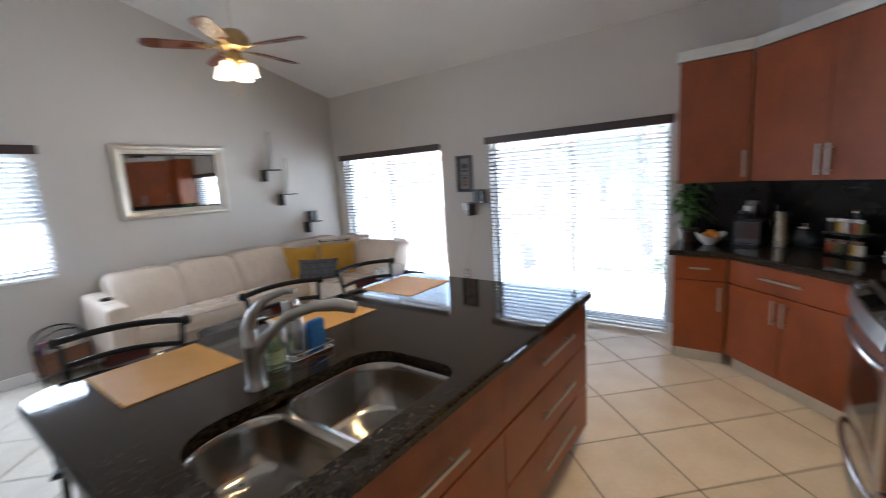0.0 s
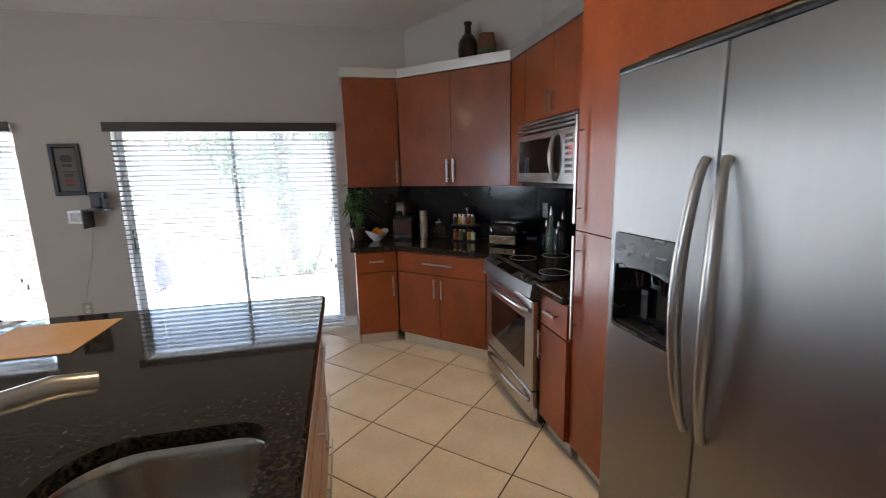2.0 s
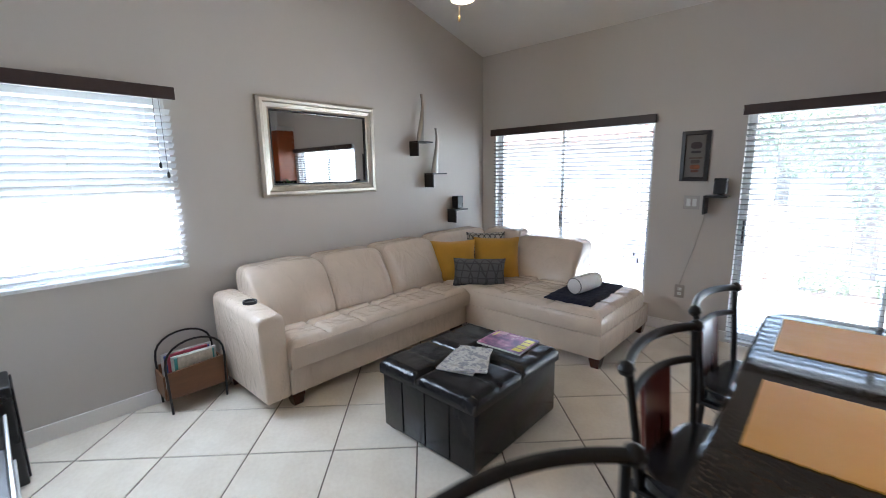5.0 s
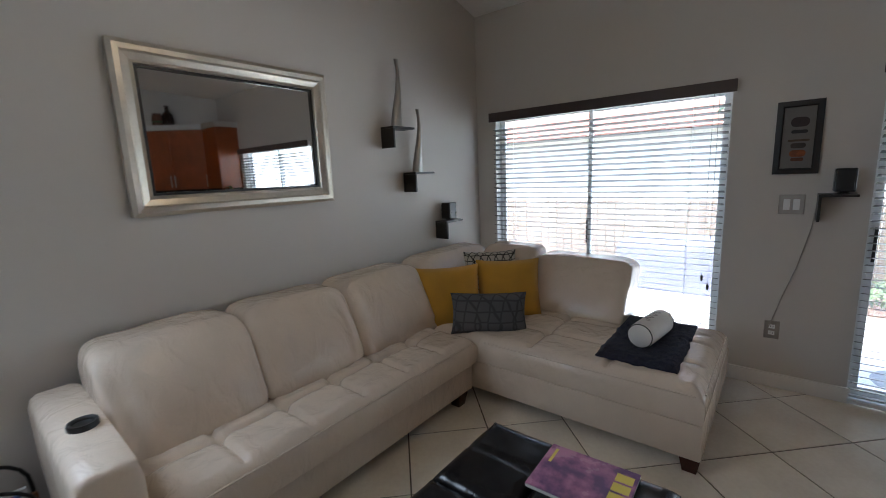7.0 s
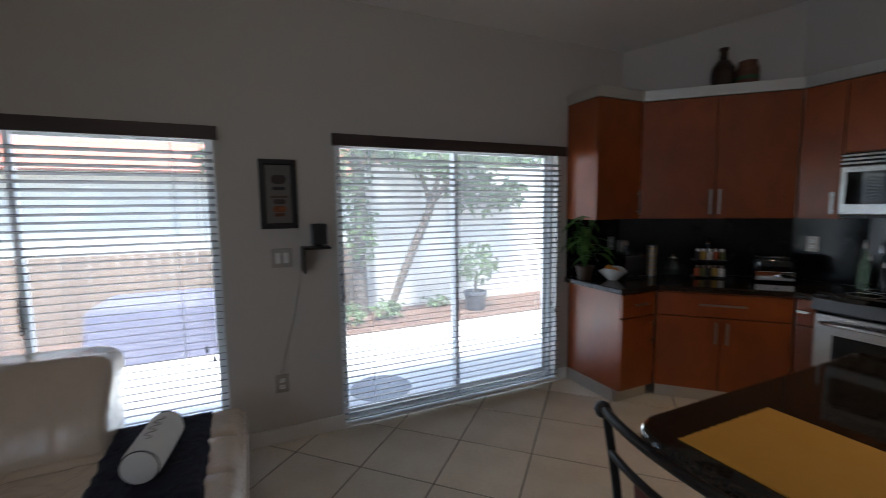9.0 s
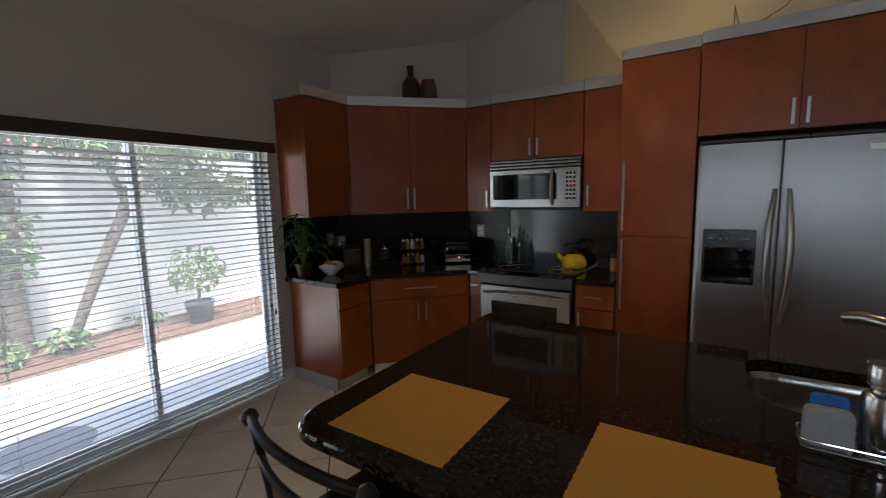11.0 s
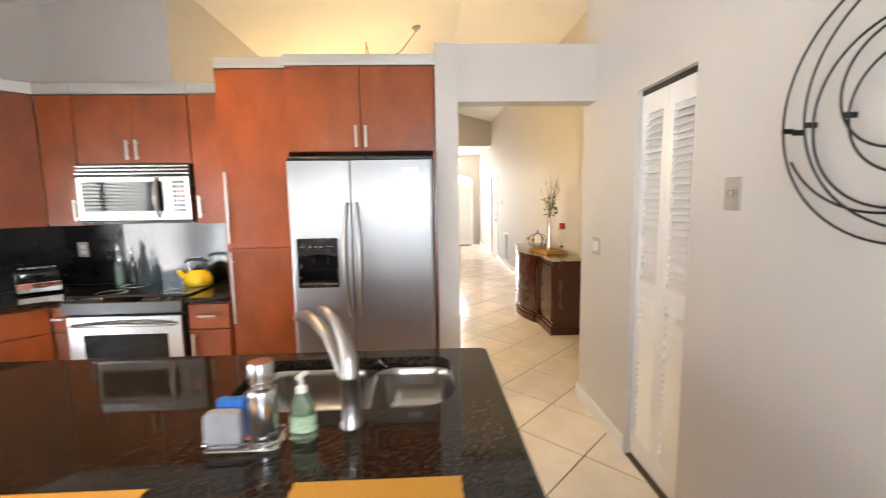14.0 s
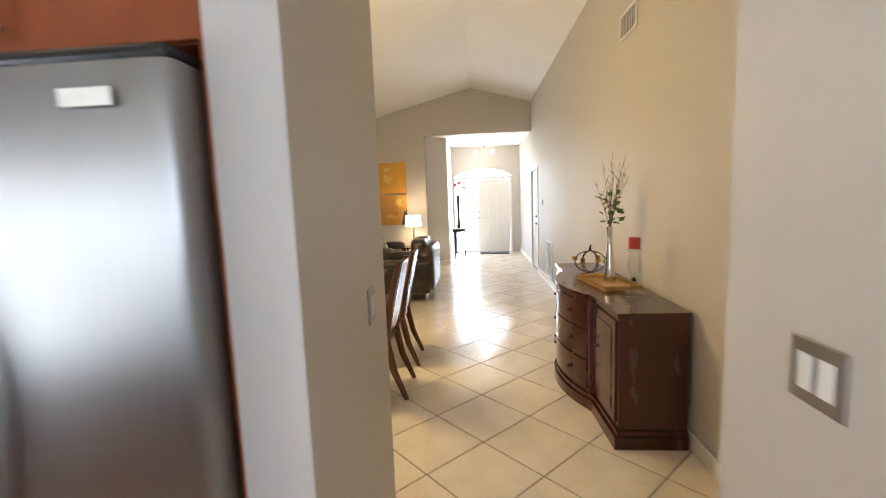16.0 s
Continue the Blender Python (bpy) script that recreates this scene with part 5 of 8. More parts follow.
# framed picture
def framed(x0, x1, z0, z1):
    p = thing("framed_picture", "dark framed picture with abstract stone shapes", "picture", ((x0 + x1) / 2, YN, z0))
    rings = [[(x0 + s, YN - d, z0 + s), (x1 - s, YN - d, z0 + s), (x1 - s, YN - d, z1 - s), (x0 + s, YN - d, z1 - s)] for s, d in ((0, 0.001), (0, 0.022), (0.028, 0.024), (0.034, 0.014), (0.034, 0.006))]
    part("frame", loft(bmesh.new(), rings, caps=False), BLACKW, p)
    part("mount", B(x0 + 0.03, x1 - 0.03, YN - 0.008, YN - 0.002, z0 + 0.03, z1 - 0.03), mat("taupe_paper", (0.16, 0.145, 0.13), 0.6), p)
    cx = (x0 + x1) / 2 + 0.004
    for z, w, h, c in ((z1 - 0.12, 0.085, 0.055, (0.03, 0.015, 0.015)), (z1 - 0.175, 0.075, 0.02, (0.012, 0.012, 0.014)), (z1 - 0.225, 0.10, 0.012, (0.08, 0.05, 0.03)),
                       (z1 - 0.255, 0.07, 0.03, (0.05, 0.035, 0.03)), (z1 - 0.30, 0.075, 0.04, (0.22, 0.06, 0.012)), (z1 - 0.335, 0.06, 0.02, (0.10, 0.03, 0.01))):
        o = rounded(cx - w / 2, cx + w / 2, z - h / 2, z + h / 2, min(w, h) * 0.45, 4)
        part("painted_stone", prism(bmesh.new(), o, YN - 0.0092, YN - 0.0082, "y"), mat("picture_tone", c, 0.5, vary=0.4, scale=30), p)


framed(-2.287, -2.073, 1.37, 1.79)


# magazine rack by the wall
def rack():
    r = thing("magazine_rack", "wooden magazine rack with iron hoops, full of papers", "magazine rack", (-4.29, 1.56, 0))
    WOODB = mat("brown_rack_wood", (0.15, 0.062, 0.024), 0.45, vary=0.25, scale=5, fine=50, stretch=(3, 0.5, 3), bump=0.05)
    y0, y1 = 1.39, 1.755
    for x, s in ((-4.215, 1), (-4.415, -1)):
        part("side_board", prism(bmesh.new(), [(y0, 0.10), (y1, 0.10), (y1, 0.29), (y0 + 0.02, 0.27)], x - 0.008, x + 0.008, "x"), WOODB, r)
        pts = [(x + s * 0.012, y0 + 0.02, 0.0), (x + s * 0.012, y0 + 0.01, 0.30)] + [(x + s * 0.012, (y0 + y1) / 2 - 0.172 * math.cos(math.pi * k / 12), 0.31 + 0.15 * math.sin(math.pi * k / 12) ** 0.8) for k in range(13)] + [(x + s * 0.012, y1 - 0.01, 0.30), (x + s * 0.012, y1 - 0.02, 0.0)]
        part("hoop", tube(bmesh.new(), pts, 0.007, 8), BLACKM, r, "black iron hoop leg", True)
    part("bottom_board", B(-4.406, -4.224, y0, y1, 0.088, 0.10), WOODB, r)
    for y in (y0, y1):
        part("end_board", B(-4.406, -4.224, y - 0.006, y + 0.006, 0.10, 0.25), WOODB, r)
    random.seed(4)
    for k, c in enumerate(((0.6, 0.58, 0.55), (0.05, 0.09, 0.3), (0.4, 0.05, 0.08), (0.65, 0.64, 0.6), (0.1, 0.35, 0.33), (0.55, 0.5, 0.42))):
        x = -4.395 + k * 0.028
        single("magazine", B(x, x + 0.018, y0 + 0.03 + 0.012 * k, y1 - 0.03 - 0.02 * (k % 3), 0.101, 0.33 + 0.05 * random.random(), bev=0.003), mat("rack_paper", c, 0.5, vary=0.3, scale=20),
               "folded magazine standing in the rack", "magazine", group="magazines in the rack")


rack()


# television on a low stand across the corner
def television():
    m = pose(-3.12, 0.49, 0, 0, 0, 180)       # x along the front, front towards -y
    t = thing("tv_stand", "black low television stand with silver shelf edges", "tv stand", m @ Vector((0, 0, 0)))
    for z in (0.06, 0.27, 0.48):
        part("shelf", B(-0.62, 0.62, -0.22, 0.22, z, z + 0.03, bev=0.004), BLACKG, t, m=m)
        part("shelf_edge", B(-0.62, 0.62, -0.232, -0.221, z, z + 0.03, bev=0.003), ALU, t, "silver shelf edge", m=m)
    for x in (-0.58, 0.58):
        part("post", tube(bmesh.new(), [(x, -0.19, 0.0), (x, -0.19, 0.48)], 0.022, 12), ALU, t, "silver post", True, m)
        part("post", tube(bmesh.new(), [(x, 0.17, 0.0), (x, 0.17, 0.48)], 0.022, 12), ALU, t, "silver post", True, m)
    m = pose(-3.12, 0.60, 0, 0, 0, 180)
    tv = thing("television", "flat black television on a glass stand", "television", m @ Vector((0, 0, 0.51)))
    part("foot", B(-0.25, 0.25, -0.11, 0.11, 0.511, 0.528, bev=0.005), BLACKP, tv, m=m)
    part("neck", B(-0.06, 0.06, -0.02, 0.03, 0.529, 0.60, bev=0.004), BLACKP, tv, m=m)
    part("casing", B(-0.56, 0.56, -0.03, 0.05, 0.59, 1.25, bev=0.012), BLACKP, tv, m=m)
    part("screen", B(-0.53, 0.53, -0.033, -0.029, 0.625, 1.225), BLACKG, tv, m=m)
    part("bezel_strip", B(-0.56, 0.56, -0.034, -0.029, 0.60, 0.618), ALU, tv, "silver strip", m=m)
    m = pose(-3.12, 0.49, 0, 0, 0, 180)
    sp = thing("loudspeaker", "black box loudspeaker standing on the floor by tv stand", "speaker", (-4.17, 0.60, 0))
    part("cabinet", B(-4.30, -4.04, 0.44, 0.745, 0.0, 0.52, bev=0.008), BLACKP, sp)
    part("grille", B(-4.285, -4.055, 0.7455, 0.755, 0.03, 0.50, bev=0.003), BLEATHER, sp, "black cloth grille")
    single("media_player", B(-0.2, 0.2, -0.16, 0.14, 0.301, 0.36, bev=0.004), ALU, "silver media player on tv stand", "electronics", m=m)


television()


# ceiling fan with a light kit
def ceiling_fan():
    x, y = -2.93, 2.74
    zc = vault(y)
    BRONZE = mat("antique_brass", (0.45, 0.30, 0.13), 0.3, 0.9, vary=0.15, scale=12, bump=0.02)
    f = thing("ceiling_fan", "ceiling fan with brass body, cherry blades and lit shades", "ceiling fan", (x, y, zc))
    part("canopy", lathe(bmesh.new(), [(0.0, 0.03), (0.075, 0.03), (0.07, -0.04), (0.03, -0.075), (0.0, -0.08)], (x, y, zc), 24), BRONZE, f, "", True)
    part("downrod", tube(bmesh.new(), [(x, y, zc - 0.06), (x, y, 2.82)], 0.012, 12), TRIM, f, "white downrod", True)
    part("motor", lathe(bmesh.new(), [(0.0, 0.14), (0.04, 0.14), (0.09, 0.12), (0.125, 0.075), (0.13, 0.03), (0.115, -0.01), (0.07, -0.035), (0.0, -0.04)], (x, y, 2.70), 28), BRONZE, f, "", True)
    BLADE = mat("blade_veneer", (0.12, 0.035, 0.016), 0.3, vary=0.2, scale=5, fine=50, bump=0.02)
    for k in range(5):
        m = Matrix.Translation((x, y, 2.695)) @ Matrix.Rotation(radians(24 + 72 * k), 4, "Z") @ Matrix.Rotation(radians(11), 4, "X")
        o = [(0.20, -0.05), (0.35, -0.062), (0.58, -0.068), (0.635, -0.05), (0.65, 0.0), (0.635, 0.05), (0.58, 0.068), (0.35, 0.062), (0.20, 0.05)]
        bl = part("blade", prism(bmesh.new(), o, 0.0, 0.007), BLADE, f, "cherry brown blade", m=m)
        part("blade_iron", B(0.10, 0.25, -0.02, 0.02, -0.008, -0.0005, bev=0.002, seg=1), BRONZE, bl, "brass blade iron", m=m)
    part("light_hub", lathe(bmesh.new(), [(0.0, 0.10), (0.05, 0.10), (0.06, 0.05), (0.045, 0.0), (0.015, -0.03), (0.0, -0.035)], (x, y, 2.56), 20), BRONZE, f, "", True)
    SHADE = mat("lit_glass_shade", (0.85, 0.78, 0.65), 0.3, vary=0.05, scale=20, bump=0.05, glow=(1.0, 0.80, 0.52), power=0.22)
    for k in range(4):
        a = radians(30 + 90 * k)
        sx, sy = x + 0.115 * math.cos(a), y + 0.115 * math.sin(a)
        part("light_arm", tube(bmesh.new(), [(x + 0.04 * math.cos(a), y + 0.04 * math.sin(a), 2.585), (x + 0.09 * math.cos(a), y + 0.09 * math.sin(a), 2.60), (sx, sy, 2.575)], 0.009, 8), BRONZE, f, "", True)
        part("shade", lathe(bmesh.new(), [(0.02, 0.0), (0.046, -0.01), (0.058, -0.05), (0.070, -0.10), (0.066, -0.10), (0.054, -0.05), (0.043, -0.014), (0.0, -0.006)], (sx, sy, 2.565), 20), SHADE, f, "lit frosted glass shade", True)
    bm = tube(bmesh.new(), [(x, y, 2.53), (x, y, 2.34)], 0.0012, 5)
    lathe(bm, [(0.0, 0.02), (0.006, 0.015), (0.008, 0.0), (0.005, -0.014), (0.0, -0.016)], (x, y, 2.325), 10)
    part("pull_chain", bm, BRONZE, f, "brass pull chain")


ceiling_fan()


# ---------------------------------------------------------------- counter stools
def stool():
    c = thing("counter_stool", "black iron counter stool with dark red wooden splat", "stool", (0, 0, 0), "stools at the island")
    bow = lambda v: -0.20 - 0.05 * (1 - (v / 0.235) ** 2)
    for s in (-1, 1):
        part("back_post", tube(bmesh.new(), [(-0.17, s * 0.185, 0.60), (-0.185, s * 0.197, 0.78), (-0.205, s * 0.215, 0.955)], 0.011, 10), BLACKM, c, "", True)
        part("finial", lathe(bmesh.new(), [(0.0, -0.024), (0.016, -0.016), (0.023, 0.0), (0.016, 0.016), (0.0, 0.024)], (-0.205, s * 0.232, 0.968), 14), BLACKM, c, "", True)
        part("front_leg", tube(bmesh.new(), [(0.16, s * 0.17, 0.60), (0.19, s * 0.20, 0.0)], 0.012, 10), BLACKM, c, "", True)
        part("back_leg", tube(bmesh.new(), [(-0.17, s * 0.17, 0.60), (-0.20, s * 0.20, 0.0)], 0.012, 10), BLACKM, c, "", True)
        part("side_stretcher", tube(bmesh.new(), [(-0.19, s * 0.19, 0.20), (0.18, s * 0.19, 0.20)], 0.008, 8), BLACKM, c, "", True)
    for x in (-0.19, 0.18):
        part("cross_stretcher", tube(bmesh.new(), [(x, -0.19, 0.24), (x, 0.19, 0.24)], 0.008, 8), BLACKM, c, "", True)
    part("top_rail", tube(bmesh.new(), [(bow(v), v, 0.968 + 0.012 * (1 - (v / 0.235) ** 2)) for v in (-0.235 + 0.47 * k / 14 for k in range(15))], 0.012, 10, 1.2), BLACKM, c, "", True)
    part("lower_rail", tube(bmesh.new(), [(bow(v) + 0.015, v, 0.865 + 0.012 * (1 - (v / 0.2) ** 2)) for v in (-0.20 + 0.40 * k / 14 for k in range(15))], 0.010, 10, 1.2), BLACKM, c, "", True)
    n = 8
    sp = bmesh.new()
    rings = []
    for k in range(n + 1):
        v = -0.085 + 0.17 * k / n
        rings.append([(bow(v) + 0.010, v, 0.868), (bow(v) + 0.024, v, 0.868), (bow(v) * 0.8 - 0.006, v, 0.635), (bow(v) * 0.8 - 0.020, v, 0.635)])
    part("splat", loft(sp, rings), RUBY, c, "dark red wooden splat")
    part("seat_frame", B(-0.20, 0.20, -0.20, 0.20, 0.595, 0.615, bev=0.01), BLACKM, c)
    part("seat", blob(bmesh.new(), -0.20, 0.21, -0.205, 0.205, 0.612, 0.672, 5), BLEATHER, c, "black padded seat", True)
    return c


st = stool()
for (ax, ay), (bx, by) in (((-1.675, 1.12), (-1.50, 1.50)), ((-1.625, 1.86), (-1.56, 2.32)), ((-1.60, 2.50), (-1.545, 2.93))):
    turn = -math.degrees(math.atan2(bx - ax, by - ay))
    mid = pose((ax + bx) / 2, (ay + by) / 2, 0, 0, 0, turn) @ pose(0.205, 0, 0)
    if st.location.length == 0:
        st.matrix_world = mid
    else:
        copy_thing(st, mid)

# recessed downlight over the kitchen aisle
dl = thing("recessed_downlight", "round white recessed ceiling downlight, lit", "ceiling light", (0.35, 2.55, vault(2.55)))
DLM = Matrix.Translation((0.35, 2.55, vault(2.55) - 0.004)) @ Matrix.Rotation(math.atan(-SLOPE), 4, "X")
part("trim_ring", lathe(bmesh.new(), [(0.075, 0.0), (0.10, 0.0), (0.098, -0.008), (0.078, -0.010)], (0, 0, 0), 28), TRIM, dl, "", True, DLM)
part("diffuser", lathe(bmesh.new(), [(0.0, 0.0), (0.074, 0.0), (0.074, -0.004), (0.0, -0.004)], (0, 0, 0), 28), mat("lit_diffuser", (0.9, 0.86, 0.8), 0.5, glow=(1, 0.85, 0.65), power=0.35, bump=0), dl, "lit diffuser", True, DLM)

# ---------------------------------------------------------------- closet door, switches and wall ornament
def bifold():
    x0, x1, top = BIF
    d = thing("door_3", "white louvred bifold closet door, closed", "door", ((x0 + x1) / 2, YS, 0), kind="structure")
    w = (x1 - x0 - 0.012) / 2
    yb = YS - 0.06
    for k in range(2):
        a = x0 + 0.004 + k * (w + 0.004)
        b = a + w
        leaf = bmesh.new()
        for c, e in ((a, a + 0.045), (b - 0.045, b)):
            box(leaf, c, e, yb, yb + 0.03, 0.015, top - 0.03)
        for z0, z1 in ((0.015, 0.14), (0.98, 1.06), (top - 0.13, top - 0.03)):
            box(leaf, a + 0.045, b - 0.045, yb, yb + 0.03, z0, z1)
        lf = part("door_leaf", leaf, TRIM, d)
        bm = B(-(w - 0.09) / 2, (w - 0.09) / 2, -0.024, 0.024, -0.003, 0.003)
        bm.transform(Matrix.Rotation(radians(-51), 4, "X"))
        first = None
        for z0, z1 in ((0.14, 0.98), (1.06, top - 0.13)):
            n = int((z1 - z0) / 0.034)
            for i in range(n):
                at = ((a + b) / 2, yb + 0.016, z0 + (i + 0.5) * (z1 - z0) / n)
                if first is None:
                    first = part("louvre_slat", bm, TRIM, lf)
                    ob = first
                else:
                    ob = new("louvre_slat", first.data)
                    ob.parent = lf
                ob.location = at
    part("knob", lathe(bmesh.new(), [(0.0, 0.0), (0.008, 0.0), (0.008, 0.012), (0.017, 0.02), (0.017, 0.03), (0.0, 0.036)], (0, 0, 0), 16), TRIM, d, "white round knob", True,
         pose(0.03, yb + 0.03, 0.94, -90, 0, 0))
    part("track", B(x0, x1, yb - 0.005, yb + 0.03, top - 0.026, top - 0.001), BLACKP, d, "dark top track")


bifold()
SOUTHM = lambda x, z: pose(x, YS, z, 0, 0, 180)
plate("light_switch", "nickel double light switch plate with white rockers", SOUTHM(0.925, 1.195), 0.118, 0.118, 2)
pl = thing("light_switch", "pale nickel single toggle light switch plate", "switch", (-0.33, YS, 1.53))
part("cover", B(-0.372, -0.288, YS + 0.0005, YS + 0.007, 1.468, 1.592, bev=0.002, seg=1), mat("pale_nickel", (0.42, 0.40, 0.37), 0.4, 0.7), pl)
part("toggle", B(-0.336, -0.324, YS + 0.0072, YS + 0.02, 1.522, 1.545, bev=0.002, seg=1), PLATE, pl, "nickel toggle")
for z in (1.488, 1.572):
    part("screw", tube(bmesh.new(), [(-0.33, YS + 0.0072, z), (-0.33, YS + 0.009, z)], 0.004, 10), PLATE, pl)


def swirl():
    """Bent iron rods in spirals."""
    s = thing("wall_sculpture", "black iron spiral rod wall sculpture", "wall art", (-0.87, YS + 0.03, 1.71))
    y = YS + 0.032
    # open rings: centre, height of the centre, radius, drift of the radius, first and last angle, depth
    rods = ((-0.915, 1.747, 0.346, 0.0, 150, -150, 0.0), (-0.971, 1.758, 0.320, 0.0, 120, -140, 0.008), (-0.895, 1.722, 0.216, 0.028, 140, -150, 0.004),
            (-0.868, 1.791, 0.315, 0.0, -32, -150, -0.006), (-0.908, 1.788, 0.152, 0.0, 125, -160, 0.006), (-0.926, 1.730, 0.151, 0.010, 150, -170, -0.002),
            (-0.927, 1.735, 0.040, 0.022, -100, 170, 0.002))
    for cx, cz, r, drift, a0, a1, dy in rods:
        n = 56
        pts = []
        for k in range(n + 1):
            a = radians(a0 + (a1 - a0) * k / n)
            q = r + drift * abs(2 * k / n - 1) if r > 0.1 else r + drift * k / n
            pts.append((cx + q * math.cos(a), y + dy, cz + q * math.sin(a)))
        part("iron_rod", tube(bmesh.new(), pts, 0.0036, 8), BLACKM, s, "", True)
    for x, z in ((-0.572, 1.722), (-0.915, 1.405), (-1.255, 1.735), (-0.61, 1.712), (-0.768, 1.735), (-0.652, 1.728)):
        part("wall_bracket", B(x - 0.004, x + 0.004, YS + 0.001, y + 0.004, z - 0.008, z + 0.008, bev=0.0015, seg=1), BLACKM, s)


swirl()
plate("light_switch", "light grey single rocker light switch on passage wall", pose(1.50, 0.952, 1.19), 0.075, 0.118, 1, PLATE)


# ---------------------------------------------------------------- hall
def sideboard():
    x0, x1, yb, h = 2.64, 4.52, YH + 0.03, 0.83
    s = thing("sideboard", "dark mahogany bow-front sideboard with drawers and doors", "sideboard", (3.58, -0.38, 0))

    def front(u, off=0.0):
        """Serpentine front: flat door, swelling drawers, flat door."""
        x = x0 + (x1 - x0) * u
        swell = 0.0
        if 0.24 < u < 0.76:
            swell = 0.14 * math.sin(math.pi * (u - 0.24) / 0.52) ** 0.75
        return (x, -0.215 + 0.02 * math.sin(math.pi * u) + swell + off)

    def shape(a, b, z0, z1, off, back=None, n=30):
        pts = [front(a + (b - a) * k / n, off) for k in range(n + 1)]
        base = back if back is not None else yb
        return prism(bmesh.new(), [(pts[0][0], base)] + pts + [(pts[-1][0], base)], z0, z1)

    def overhang(z0, z1, o):
        pts = [front(k / 40, o) for k in range(41)]
        return prism(bmesh.new(), [(x0 - o, yb - 0.0)] + [(x0 - o, pts[0][1])] + pts[1:-1] + [(x1 + o, pts[-1][1]), (x1 + o, yb)], z0, z1)

    part("carcass", shape(0, 1, 0.11, h - 0.03, 0.0), DARKW, s)
    part("top", overhang(h - 0.03, h, 0.018), DARKW, s, "polished mahogany top")
    part("plinth", overhang(0.0, 0.075, 0.03), DARKW, s)
    part("base_moulding", overhang(0.0755, 0.11, 0.016), DARKW, s)
    KNOB = mat("dark_bronze", (0.05, 0.035, 0.025), 0.35, 0.8)
    for a, b in ((0.02, 0.235), (0.765, 0.98)):
        dr = part("door", shape(a, b, 0.14, h - 0.06, 0.012, -0.235, 8), DARKW, s)
        mid = front(b - 0.03 if a < 0.5 else a + 0.03, 0.016)
        part("knob", lathe(bmesh.new(), [(0.0, 0.0), (0.006, 0.0), (0.006, 0.012), (0.014, 0.018), (0.012, 0.028), (0.0, 0.031)], (0, 0, 0), 14), KNOB, dr, "dark bronze knob", True,
             pose(mid[0], mid[1] - 0.005, 0.50, -90, 0, 0))
        a2, b2 = a + (b - a) * 0.14, b - (b - a) * 0.14
        part("door_panel", shape(a2, b2, 0.20, h - 0.12, 0.016, -0.235, 8), DARKW, dr)
    for z0, z1 in ((0.14, 0.345), (0.36, 0.565), (0.58, h - 0.06)):
        dr = part("drawer", shape(0.265, 0.735, z0, z1, 0.013, -0.235, 30), DARKW, s)
        for u in (0.36, 0.64):
            q = front(u, 0.012)
            part("knob", lathe(bmesh.new(), [(0.0, 0.0), (0.006, 0.0), (0.006, 0.012), (0.014, 0.018), (0.012, 0.028), (0.0, 0.031)], (0, 0, 0), 14), KNOB, dr, "dark bronze knob", True,
                 pose(q[0], q[1] - 0.005, (z0 + z1) / 2, -90, 0, 0))
    for u in (0.25, 0.75):
        q = front(u)
        part("pilaster", B(q[0] - 0.022, q[0] + 0.022, -0.22, q[1] + 0.022, 0.111, h - 0.031, bev=0.008), DARKW, s)


sideboard()
SBZ = 0.83
# tray, vase with branches, candle, pumpkin tea-light holder, jar
GOLD = mat("gold_tray", (0.48, 0.30, 0.09), 0.4, 0.6, vary=0.15, scale=12, bump=0.05)
tray = thing("serving_tray", "rectangular golden serving tray on the sideboard", "tray", (3.45, -0.40, SBZ))
TM = pose(3.48, -0.40, SBZ, 0, 0, 8)
part("base", B(-0.26, 0.26, -0.14, 0.14, 0.0, 0.008), GOLD, tray, m=TM)
for a in ((-0.26, 0.26, -0.14, -0.128), (-0.26, 0.26, 0.128, 0.14), (-0.26, -0.248, -0.128, 0.128), (0.248, 0.26, -0.128, 0.128)):
    part("rim", B(*a, 0.0085, 0.035, bev=0.003, seg=1), GOLD, tray, m=TM)
vz = thing("branch_vase", "slender silver glass vase holding twigs and leaves", "vase", (3.50, -0.42, SBZ + 0.009))
vx, vy = 3.50, -0.42
part("glass", lathe(bmesh.new(), [(0.0, 0.0), (0.045, 0.0), (0.046, 0.01), (0.038, 0.10), (0.026, 0.24), (0.019, 0.34), (0.021, 0.40), (0.027, 0.43), (0.024, 0.43), (0.016, 0.34), (0.0, 0.30)], (vx, vy, SBZ + 0.009), 20), CHROME, vz, "", True)
random.seed(11)
TWIG = mat("grey_twig", (0.12, 0.085, 0.06), 0.8, vary=0.3, scale=30)
